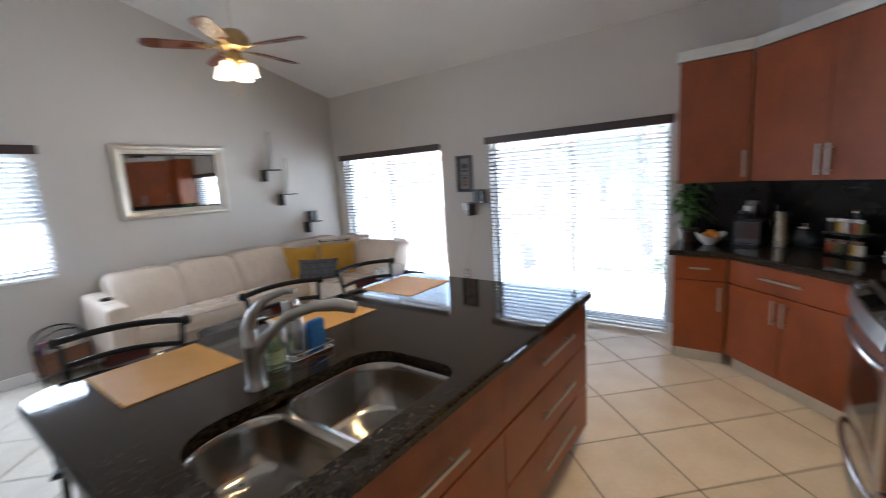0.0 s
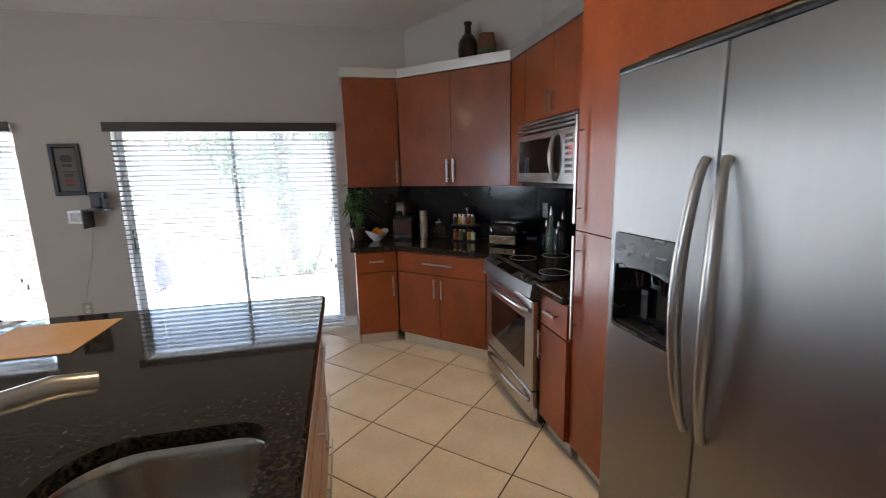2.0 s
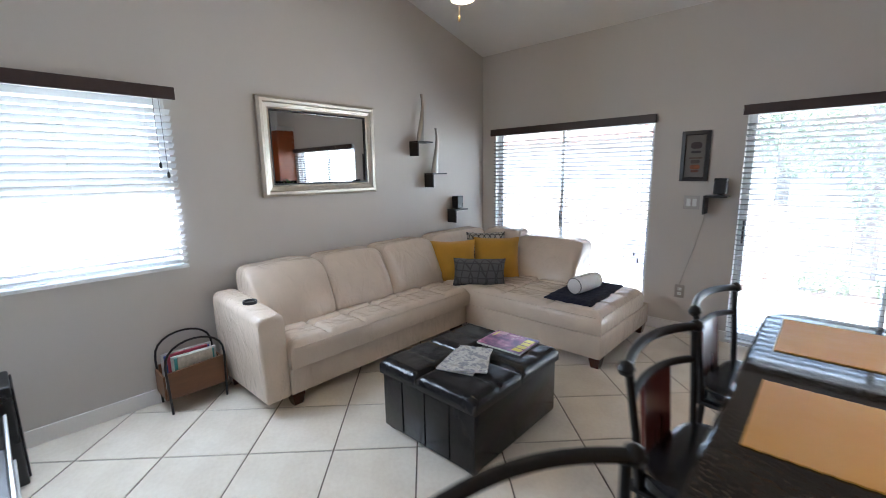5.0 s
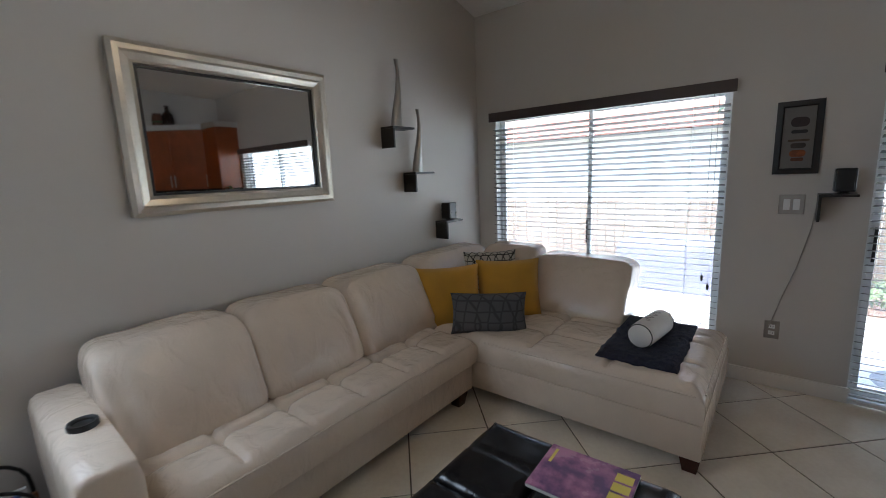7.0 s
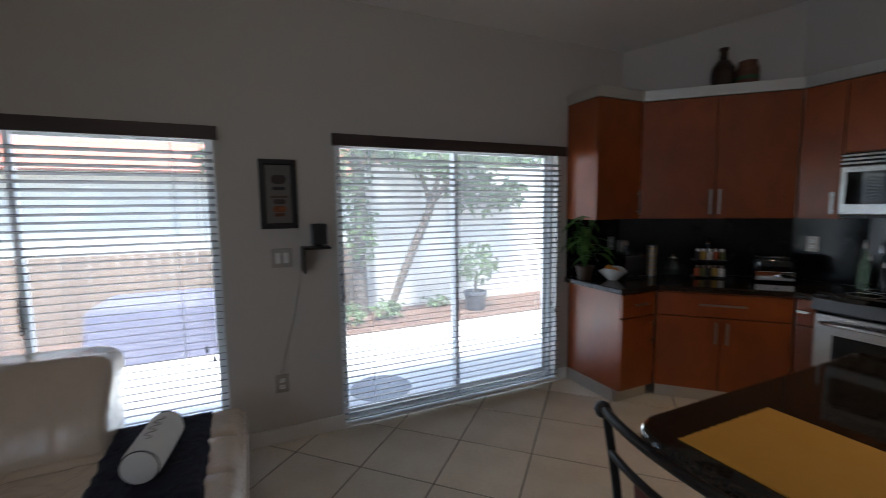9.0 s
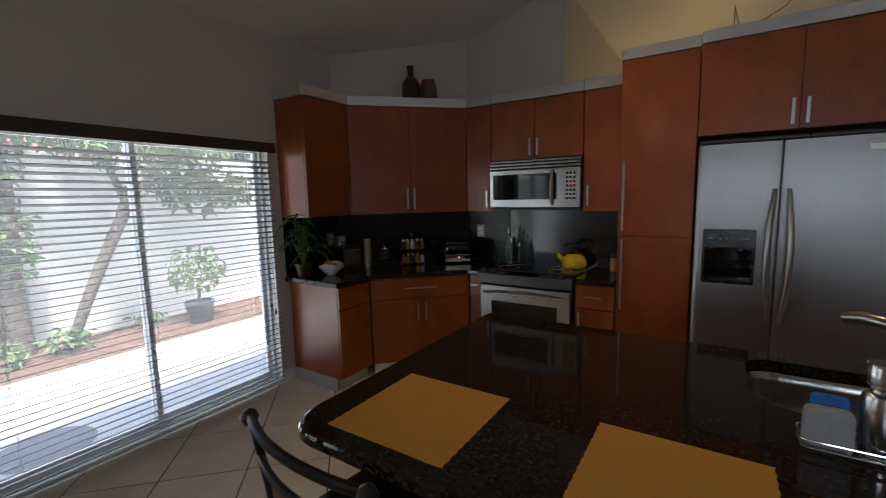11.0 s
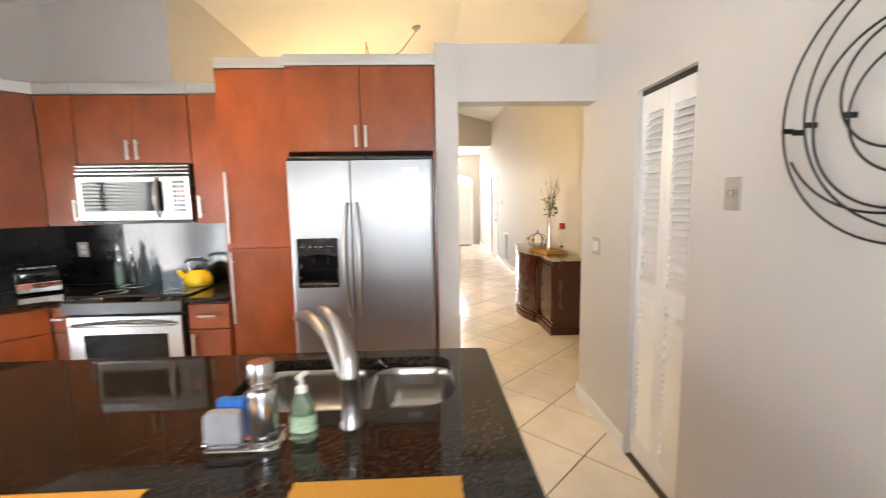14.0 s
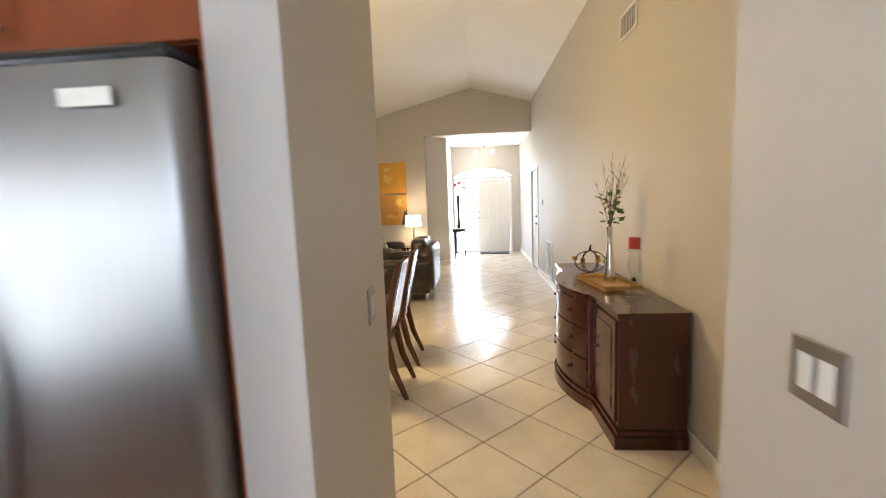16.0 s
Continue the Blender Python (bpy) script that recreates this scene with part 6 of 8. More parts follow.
for k in range(11):
    a, sp = random.uniform(0, 6.28), random.uniform(0.08, 0.26)
    hh = random.uniform(0.32, 0.60)
    pts = [Vector((vx, vy, SBZ + 0.40))]
    for j in range(1, 7):
        u = j / 6
        pts.append(Vector((vx + sp * u ** 1.3 * math.cos(a) + 0.012 * random.uniform(-1, 1), min(vy + 0.7 * sp * u ** 1.3 * math.sin(a), YH + 0.9), SBZ + 0.40 + hh * u)))
    for p in pts:
        p.y = max(p.y, YH + 0.03)
    bm = tube(bmesh.new(), pts, [0.003 * (1 - 0.75 * j / 6) for j in range(7)], 5)
    for j in (2, 3, 4, 5):
        for q in range(2):
            e = pts[j] + Vector((random.uniform(-0.06, 0.06), random.uniform(-0.04, 0.04), random.uniform(0.03, 0.09)))
            e.y = max(e.y, YH + 0.03)
            tube(bm, [pts[j], (pts[j] + e) / 2 + Vector((0.006, 0, 0)), e], [0.0016, 0.0012, 0.0006], 4)
    part("twig", bm, TWIG, vz)
for k in range(44):
    a, r, z = random.uniform(0, 6.28), random.uniform(0.01, 0.11), SBZ + 0.45 + random.uniform(0.0, 0.24)
    c = Vector((vx + r * math.cos(a), vy + 0.6 * r * math.sin(a), z))
    L = random.uniform(0.04, 0.075)
    bm = bmesh.new()
    vs = [bm.verts.new(p) for p in ((0, 0, 0), (L * 0.4, L * 0.28, 0.006), (L, 0, -0.004), (L * 0.4, -L * 0.28, 0.006))]
    bm.faces.new(vs)
    part("leaf", bm, GREEN, vz, m=Matrix.Translation(c) @ Euler((random.uniform(-1, 1), random.uniform(-1, 0.6), a)).to_matrix().to_4x4())
cd = thing("candle_stand", "clear glass candle stand with a red candle", "candle holder", (3.05, -0.44, SBZ))
part("stand", lathe(bmesh.new(), [(0.0, 0.03), (0.02, 0.03), (0.03, 0.055), (0.018, 0.085), (0.03, 0.11), (0.016, 0.14), (0.045, 0.20), (0.03, 0.27), (0.02, 0.30), (0.05, 0.315), (0.05, 0.322), (0.0, 0.322)], (3.05, -0.44, SBZ), 20), CLEAR, cd, "clear turned glass stand", True)
part("foot", B(2.985, 3.115, -0.505, -0.375, SBZ, SBZ + 0.03, bev=0.004), CLEAR, cd, "square glass foot")
part("candle", lathe(bmesh.new(), [(0.0, 0.0), (0.036, 0.0), (0.036, 0.072), (0.03, 0.075), (0.0, 0.07)], (3.05, -0.44, SBZ + 0.323), 20), mat("red_wax", (0.55, 0.05, 0.03), 0.4), cd, "red pillar candle", True)
part("dark_stone", lathe(bmesh.new(), [(0.0, 0.0), (0.014, 0.004), (0.017, 0.014), (0.010, 0.026), (0.0, 0.03)], (3.05, -0.44, SBZ + 0.10), 12), BLACKP, cd, "", True)
pk = thing("tealight_holder", "black wire pumpkin tea-light holder with golden cups", "candle holder", (3.98, -0.40, SBZ))
px, py, pz = 3.98, -0.40, SBZ
for k in range(6):
    a = radians(60 * k + 15)
    pts = [(px + 0.13 * math.sin(math.pi * j / 12) * math.cos(a), py + 0.13 * math.sin(math.pi * j / 12) * math.sin(a), pz + 0.004 + 0.19 * (1 - math.cos(math.pi * j / 12)) / 2) for j in range(13)]
    part("wire_rib", tube(bmesh.new(), pts, 0.004, 6), BLACKM, pk, "", True)
    c = (px + 0.13 * math.cos(a), py + 0.13 * math.sin(a), pz + 0.08 + 0.03 * (k % 2))
    part("tea_light_cup", lathe(bmesh.new(), [(0.0, 0.0), (0.022, 0.0), (0.026, 0.03), (0.023, 0.03), (0.019, 0.006), (0.0, 0.006)], c, 14), GOLD, pk, "golden cup", True)
part("stem", tube(bmesh.new(), [(px, py, pz + 0.19), (px + 0.005, py, pz + 0.22), (px - 0.02, py, pz + 0.25)], [0.012, 0.01, 0.006], 8), BLACKM, pk, "", True)
single("glass_votive", lathe(bmesh.new(), [(0.0, 0.0), (0.036, 0.0), (0.036, 0.10), (0.034, 0.10), (0.034, 0.004), (0.0, 0.004)], (3.74, -0.50, SBZ), 18), CHROME, "mercury glass votive jar on sideboard", "candle holder", True)

# fittings on the hall wall
HALLM = lambda x, z: pose(x, YH, z, 0, 0, 180)


def grille(name, label, m, w, h, n, upright=False):
    g = thing(name, label, "vent", m @ Vector((0, 0, 0)))
    for a in ((-w / 2, w / 2, -h / 2, -h / 2 + 0.02), (-w / 2, w / 2, h / 2 - 0.02, h / 2), (-w / 2, -w / 2 + 0.02, -h / 2 + 0.02, h / 2 - 0.02), (w / 2 - 0.02, w / 2, -h / 2 + 0.02, h / 2 - 0.02)):
        part("frame_bar", B(a[0], a[1], -0.014, -0.001, a[2], a[3], bev=0.002, seg=1), TRIM, g, m=m)
    part("duct", B(-w / 2 + 0.02, w / 2 - 0.02, -0.004, -0.001, -h / 2 + 0.02, h / 2 - 0.02), mat("duct_grey", (0.12, 0.11, 0.10), 0.7), g, m=m)
    for k in range(n):
        u = (k + 0.5) / n
        if upright:
            x = -w / 2 + 0.02 + (w - 0.04) * u
            part("slat", B(x - 0.002, x + 0.002, -0.012, -0.0045, -h / 2 + 0.02, h / 2 - 0.02), TRIM, g, m=m)
        else:
            z = -h / 2 + 0.02 + (h - 0.04) * u
            part("slat", B(-w / 2 + 0.02, w / 2 - 0.02, -0.012, -0.0045, z - 0.004, z + 0.004), TRIM, g, m=m)


grille("return_grille", "white return air grille low on the wall", HALLM(7.45, 0.44), 0.55, 0.62, 16)
grille("air_vent", "white slatted air vent high on the wall", HALLM(3.78, 2.86), 0.36, 0.20, 9, True)
th = thing("thermostat", "small white wall thermostat", "thermostat", (8.1, YH, 1.41))
part("casing", B(8.05, 8.15, YH + 0.0005, YH + 0.025, 1.36, 1.46, bev=0.004), WHITE, th)
part("dial_window", B(8.075, 8.125, YH + 0.0255, YH + 0.027, 1.415, 1.44), PLATE, th)
# side door in the hall wall
hd = thing("door_4", "beige panelled side door with white casing and bronze lock", "door", (9.17, YH, 0), kind="structure")
for a in ((HD[0] - 0.06, HD[0], 0.0, 2.12), (HD[1], HD[1] + 0.06, 0.0, 2.12), (HD[0], HD[1], 2.06, 2.12)):
    part("casing", B(a[0], a[1], YH + 0.001, YH + 0.016, a[2], a[3], bev=0.002, seg=1), TRIM, hd)
BEIGE = mat("door_beige", (0.46, 0.40, 0.33), 0.45, vary=0.04, scale=5, bump=0.03)
lf = part("door_leaf", B(HD[0] + 0.004, HD[1] - 0.004, YH - 0.055, YH - 0.015, 0.01, 2.05), BEIGE, hd)
for z0, z1 in ((0.22, 0.9), (1.02, 1.9)):
    for x0, x1 in ((HD[0] + 0.11, 9.13), (9.21, HD[1] - 0.11)):
        part("panel", B(x0, x1, YH - 0.015, YH - 0.009, z0, z1, bev=0.003, seg=1), BEIGE, lf)
for z in (0.98, 1.12):
    part("lock", lathe(bmesh.new(), [(0.0, 0.0), (0.03, 0.0), (0.03, 0.008), (0.014, 0.014), (0.014, 0.03), (0.024, 0.04), (0.022, 0.055), (0.0, 0.06)], (0, 0, 0), 16), BLACKM, hd, "dark bronze knob", True,
         pose(HD[0] + 0.07, YH - 0.015, z, -90, 0, 0))

# front door leaf, sidelight and arched transom
fd = thing("door_5", "white panelled front door with sidelight and arched transom", "front door", (XF, 0.1, 0), kind="structure")
leaf = part("door_leaf", B(XF + 0.02, XF + 0.065, -0.36, 0.555, 0.012, 2.04, bev=0.003, seg=1), TRIM, fd)
for k in range(3):
    y = -0.26 + k * 0.25
    part("panel", B(XF + 0.010, XF + 0.019, y, y + 0.20, 0.16, 0.82, bev=0.004), TRIM, leaf)
    part("panel", B(XF + 0.010, XF + 0.019, y, y + 0.20, 0.96, 1.90, bev=0.004), TRIM, leaf)
for z in (0.98, 1.14):
    part("lock", lathe(bmesh.new(), [(0.0, 0.0), (0.028, 0.0), (0.026, 0.02), (0.02, 0.05), (0.0, 0.055)], (0, 0, 0), 14), SATIN, fd, "nickel lock", True, pose(XF + 0.02, 0.49, z, 0, -90, 0))
for a in ((-0.42, -0.365, 0.0, 2.12), (0.56, 0.60, 0.0, 2.12), (1.15, 1.20, 0.0, 2.12), (-0.365, 0.56, 2.05, 2.12), (0.60, 1.15, 2.05, 2.12), (0.60, 1.15, 0.0, 0.06)):
    part("frame_bar", B(XF + 0.02, XF + 0.09, a[0], a[1], a[2], a[3]), WHITEF, fd)
part("pane", B(XF + 0.05, XF + 0.055, 0.60, 1.15, 0.06, 2.05), PANE, fd).visible_shadow = False
part("transom_pane", prism(bmesh.new(), arch, XF + 0.05, XF + 0.055, "x"), PANE, fd).visible_shadow = False
for y in (0.66, 0.84, 1.0):
    part("glazing_block", B(XF + 0.045, XF + 0.06, y, y + 0.11, 1.94, 1.985), BLACKP, fd)
single("doormat", B(XF - 0.5, XF - 0.1, -0.30, 0.50, 0.004, 0.018, bev=0.004), mat("dark_coir", (0.05, 0.035, 0.025), 0.95, vary=0.3, scale=40, fine=300, bump=0.6), "dark brown doormat inside the front door", "doormat")

# entry ceiling light
fl = thing("entry_light", "small nickel ceiling light with two lit globes", "ceiling light", (11.3, 0.35, 2.93))
part("rose", lathe(bmesh.new(), [(0.0, 0.0), (0.07, 0.0), (0.06, -0.02), (0.0, -0.03)], (11.3, 0.35, 2.929), 20), SATIN, fl, "", True)
part("stem", tube(bmesh.new(), [(11.3, 0.35, 2.91), (11.3, 0.35, 2.79)], 0.008, 8), SATIN, fl, "", True)
part("arm", tube(bmesh.new(), [(11.3, 0.13, 2.75), (11.3, 0.35, 2.79), (11.3, 0.57, 2.75)], 0.007, 8), SATIN, fl, "", True)
BULB = mat("lit_globe", (0.9, 0.88, 0.82), 0.3, glow=(1, 0.9, 0.75), power=0.4, bump=0)
for y in (0.13, 0.57):
    part("globe", lathe(bmesh.new(), [(0.0, 0.05), (0.035, 0.04), (0.055, 0.0), (0.035, -0.04), (0.0, -0.055)], (11.3, y, 2.71), 16), BULB, fl, "lit glass globe", True)

# console table with a tall arrangement in the entry
co = thing("console_table", "slim dark half-round console table", "console table", (11.3, 0.98, 0))
part("top", prism(bmesh.new(), [(11.3 + 0.42 * math.cos(math.pi + math.pi * k / 16), 1.20 + 0.36 * math.sin(math.pi + math.pi * k / 16)) for k in range(17)], 0.74, 0.765), BLACKW, co)
part("apron", prism(bmesh.new(), [(11.3 + 0.38 * math.cos(math.pi + math.pi * k / 16), 1.20 + 0.32 * math.sin(math.pi + math.pi * k / 16)) for k in range(17)], 0.68, 0.739), BLACKW, co)
for x, y in ((10.94, 1.14), (11.66, 1.14), (11.3, 0.90)):
    part("leg", tube(bmesh.new(), [(x, y, 0.0), (x, y, 0.30), (x, y, 0.68)], [0.012, 0.016, 0.022], 10), BLACKW, co, "", True)
ar = thing("flower_arrangement", "tall dark vase with red flower stems", "vase", (11.3, 1.05, 0.766))
part("vase", lathe(bmesh.new(), [(0.0, 0.0), (0.05, 0.0), (0.05, 0.02), (0.035, 0.2), (0.03, 0.55), (0.045, 0.85), (0.04, 0.85), (0.02, 0.5), (0.0, 0.4)], (11.3, 1.05, 0.766), 16), BLACKW, ar, "", True)
for k, (dx, dy, hh) in enumerate(((0.05, -0.16, 1.05), (-0.04, 0.06, 1.12), (0.0, -0.05, 1.18))):
    e = (11.3 + dx, 1.05 + dy, 0.766 + hh)
    part("stem", tube(bmesh.new(), [(11.3, 1.05, 1.35), ((11.3 + e[0]) / 2, 1.05 + dy * 0.3, 1.55), e], 0.004, 6), GREEN, ar, "", True)
    part("flower", blob(bmesh.new(), e[0] - 0.03, e[0] + 0.03, e[1] - 0.05, e[1] + 0.05, e[2] - 0.04, e[2] + 0.04, 2, 10, 6), mat("red_petal", (0.5, 0.03, 0.02), 0.5), ar, "red flower", True)

# paintings on the gable wall
STROKES = [mat("pale_yellow_paint", (0.78, 0.60, 0.22), 0.55, vary=0.25, scale=9, fine=40, bump=0.2, other=(0.74, 0.48, 0.10), amount=0.5, sharp=0.25),
           mat("gold_paint", (0.74, 0.47, 0.08), 0.55, vary=0.25, scale=9, fine=40, bump=0.2, other=(0.66, 0.30, 0.04), amount=0.5, sharp=0.25),
           mat("orange_paint", (0.64, 0.24, 0.04), 0.55, vary=0.25, scale=9, fine=40, bump=0.2, other=(0.74, 0.44, 0.09), amount=0.5, sharp=0.25)]
PDARK = mat("dark_grey_paint", (0.10, 0.07, 0.06), 0.5, vary=0.3, scale=10, fine=50, bump=0.2)
PAINT = mat("abstract_paint", (0.72, 0.42, 0.06), 0.55, vary=0.3, scale=5, fine=18, bump=0.2, other=(0.62, 0.24, 0.03), amount=0.4, sharp=0.2)
PAINT2 = mat("abstract_paint_two", (0.70, 0.45, 0.10), 0.55, vary=0.35, scale=5, fine=18, bump=0.2, other=(0.55, 0.20, 0.04), amount=0.45, sharp=0.2)
for z0, z1, mt in ((1.70, 2.38, PAINT), (0.99, 1.665, PAINT2)):
    pc = thing("canvas_painting", "abstract orange and yellow canvas painting", "painting", (XG, 2.43, z0), "pair of paintings")
    part("canvas", B(XG - 0.035, XG - 0.002, 2.13, 2.76, z0, z1, bev=0.003, seg=1), mt, pc)
    # broad uneven strokes, and a dark corner on the lower one
    rs = random.Random(int(z0 * 100))
    for k in range(7):
        cy, cz, w, h = rs.uniform(2.27, 2.62), rs.uniform(z0 + 0.12, z1 - 0.12), rs.uniform(0.06, 0.13), rs.uniform(0.03, 0.10)
        o = [(cy + w * (1 + 0.3 * rs.uniform(-1, 1)) * math.cos(q), cz + h * (1 + 0.35 * rs.uniform(-1, 1)) * math.sin(q)) for q in (2 * math.pi * i / 26 for i in range(26))]
        part("paint_stroke", prism(bmesh.new(), o, XG - 0.0358 - 0.0003 * k, XG - 0.0352, "x"), STROKES[k % 3], pc)
    if z0 < 1.2:
        part("paint_stroke", prism(bmesh.new(), [(2.132, z0 + 0.002), (2.27, z0 + 0.002), (2.25, z0 + 0.12), (2.20, z0 + 0.30), (2.132, z0 + 0.33)], XG - 0.0385, XG - 0.0352, "x"), PDARK, pc, "dark grey painted corner")

# table lamp on a side table
sd = thing("side_table", "small dark side table", "side table", (9.25, 1.95, 0))
part("top", B(9.03, 9.47, 1.75, 2.17, 0.50, 0.53, bev=0.004), DARKW, sd)
for x in (9.07, 9.43):
    for y in (1.79, 2.13):
        part("leg", B(x - 0.02, x + 0.02, y - 0.02, y + 0.02, 0.0, 0.499), DARKW, sd)
tl = thing("table_lamp", "table lamp with a lit white drum shade", "lamp", (9.25, 1.95, 0.53))
part("base", lathe(bmesh.new(), [(0.0, 0.0), (0.08, 0.0), (0.08, 0.012), (0.02, 0.03), (0.015, 0.42), (0.0, 0.43)], (9.25, 1.95, 0.531), 18), SATIN, tl, "", True)
bm = loft(bmesh.new(), [[(9.25 + r * math.cos(2 * math.pi * k / 28), 1.95 + r * math.sin(2 * math.pi * k / 28), z) for k in range(28)] for r, z in ((0.18, 0.97), (0.165, 1.21), (0.16, 1.21), (0.175, 0.97))], caps=False)
part("shade", bm, mat("lit_linen", (0.85, 0.80, 0.70), 0.8, glow=(1, 0.86, 0.66), power=0.12, bump=0.1), tl, "lit white linen shade", True)

# ---------------------------------------------------------------- dining and sitting furniture beyond
def leather_sofa(at, w, turn, label):
    m = pose(*at, 0, 0, turn)          # back along y = 0.42, seat faces -y
    s = thing("leather_sofa", label, "sofa", at)
    part("base", B(-w / 2, w / 2, -0.40, 0.42, 0.14, 0.36, bev=0.03), DLEATHER, s, smooth=True, m=m)
    for sgn in (-1, 1):
        part("armrest", blob(bmesh.new(), min(sgn * w / 2, sgn * (w / 2 - 0.24)), max(sgn * w / 2, sgn * (w / 2 - 0.24)), -0.44, 0.44, 0.14, 0.64, 7), DLEATHER, s, "", True, m)
        for y in (-0.34, 0.36):
            part("foot", tube(bmesh.new(), [(sgn * (w / 2 - 0.08), y, 0.0), (sgn * (w / 2 - 0.08), y, 0.14)], 0.018, 10), CHROME, s, "chrome foot", True, m)
    part("back_frame", blob(bmesh.new(), -w / 2 + 0.04, w / 2 - 0.04, 0.24, 0.48, 0.15, 0.82, 7), DLEATHER, s, "", True, m)
    n = 2 if w < 1.8 else 3
    cw = (w - 0.48) / n
    for k in range(n):
        x = -w / 2 + 0.24 + cw * k
        part("seat_cushion", blob(bmesh.new(), x, x + cw, -0.42, 0.24, 0.34, 0.50, 6), DLEATHER, s, "", True, m)
        part("back_cushion", blob(bmesh.new(), x, x + cw, 0.10, 0.36, 0.46, 0.93, 5), DLEATHER, s, "", True, m)


leather_sofa((6.95, 1.72, 0), 1.35, 90 + 90, "dark brown leather loveseat with its side to the hall")
leather_sofa((8.75, 2.62, 0), 1.5, 0, "dark brown leather sofa below the paintings")
GRNP = pattern_mat("green_print_cotton", (0.10, 0.16, 0.06), (0.5, 0.52, 0.42), 18)
pillow("throw_pillow", "green patterned throw pillow on dark sofa", 0.42, 0.42, 0.14, pose(7.10, 1.50, 0.70, -20, 0, 160), GRNP, 7)
pillow("throw_pillow", "pale green patterned throw pillow on dark sofa", 0.42, 0.42, 0.14, pose(8.35, 2.45, 0.70, -20, 0, 10), GRNP, 8)


def dining_chair():
    c = thing("dining_chair", "walnut dining chair with tall black and white striped back", "dining chair", (0, 0, 0), "chairs at the dining table")
    WAL = mat("walnut", (0.13, 0.05, 0.022), 0.32, vary=0.25, scale=5, fine=50, stretch=(3, 3, 0.5), coat=0.2)
    # seat faces +y; back at y = -0.22
    for s in (-1, 1):
        part("front_leg", tube(bmesh.new(), [(s * 0.20, 0.20, 0.45), (s * 0.21, 0.22, 0.0)], [0.027, 0.016], 10), WAL, c, "", True)
        part("back_leg", tube(bmesh.new(), [(s * 0.19, -0.19, 0.46), (s * 0.195, -0.24, 0.22), (s * 0.20, -0.33, 0.0)], [0.031, 0.028, 0.018], 10), WAL, c, "", True)
        part("back_post", tube(bmesh.new(), [(s * 0.19, -0.19, 0.44), (s * 0.185, -0.23, 0.75), (s * 0.18, -0.31, 1.07)], [0.028, 0.025, 0.019], 10), WAL, c, "", True)
    WAL2 = mat("white_binding", (0.75, 0.73, 0.68), 0.6)
    back = prism(bmesh.new(), [(-0.175, 0.50), (0.175, 0.50), (0.165, 1.06), (-0.165, 1.06)], -0.012, 0.012, "y")
    for v in back.verts:
        v.co.y += -0.20 - 0.22 * max(0, v.co.z - 0.5)
    part("back_panel", back, BLEATHER, c, "black padded back")
    for s in (-1, 1):
        part("piping", tube(bmesh.new(), [(s * 0.172, -0.20, 0.50), (s * 0.163, -0.323, 1.06)], 0.008, 6), WAL2, c, "white piping")
    part("seat_frame", B(-0.21, 0.21, -0.20, 0.21, 0.42, 0.455, bev=0.008), WAL, c)
    part("seat", blob(bmesh.new(), -0.22, 0.22, -0.19, 0.23, 0.452, 0.51, 6), BLEATHER, c, "black padded seat", True)
    return c


dc = dining_chair()
dc.matrix_world = pose(3.45, 1.50, 0, 0, 0, 0)
copy_thing(dc, pose(4.10, 1.50, 0, 0, 0, 2))
copy_thing(dc, pose(3.45, 2.78, 0, 0, 0, 180))
copy_thing(dc, pose(4.10, 2.78, 0, 0, 0, 180))
dt = thing("dining_table", "dark wood and glass dining table", "dining table", (3.9, 2.15, 0))
part("tabletop", B(2.95, 4.85, 1.62, 2.68, 0.725, 0.76, bev=0.008), DARKW, dt)
part("glass_inlay", B(3.05, 4.75, 1.72, 2.58, 0.761, 0.766), BLACKG, dt)
for x in (3.08, 4.72):
    for y in (1.74, 2.56):
        part("leg", B(x - 0.04, x + 0.04, y - 0.04, y + 0.04, 0.0, 0.724, bev=0.004), DARKW, dt)
# swag hook, cable and hanging chandelier
ch = thing("chandelier", "brass dining chandelier hung from a swagged cable", "chandelier", (3.9, 1.9, vault(1.9)))
BR = mat("old_brass", (0.42, 0.29, 0.12), 0.35, 0.9)
zk = vault(1.25)
part("ceiling_hook", lathe(bmesh.new(), [(0.0, 0.02), (0.06, 0.01), (0.055, -0.02), (0.02, -0.03), (0.012, -0.06), (0.0, -0.065)], (3.9, 1.25, zk), 18), SATIN, ch, "", True)
part("cable", tube(bmesh.new(), [(3.9, 1.25, zk - 0.05), (3.9, 1.45, zk - 0.30), (3.9, 1.68, zk - 0.42), (3.9, 1.85, zk - 0.40), (3.9, 1.9, vault(1.9) - 0.04)], 0.006, 8), BR, ch, "", True)
part("chain", tube(bmesh.new(), [(3.9, 1.9, vault(1.9) - 0.01), (3.9, 1.9, 2.3)], 0.006, 8), BR, ch, "", True)
part("hub", lathe(bmesh.new(), [(0.0, 0.12), (0.03, 0.10), (0.05, 0.04), (0.03, 0.0), (0.0, -0.02)], (3.9, 1.9, 2.18), 16), BR, ch, "", True)
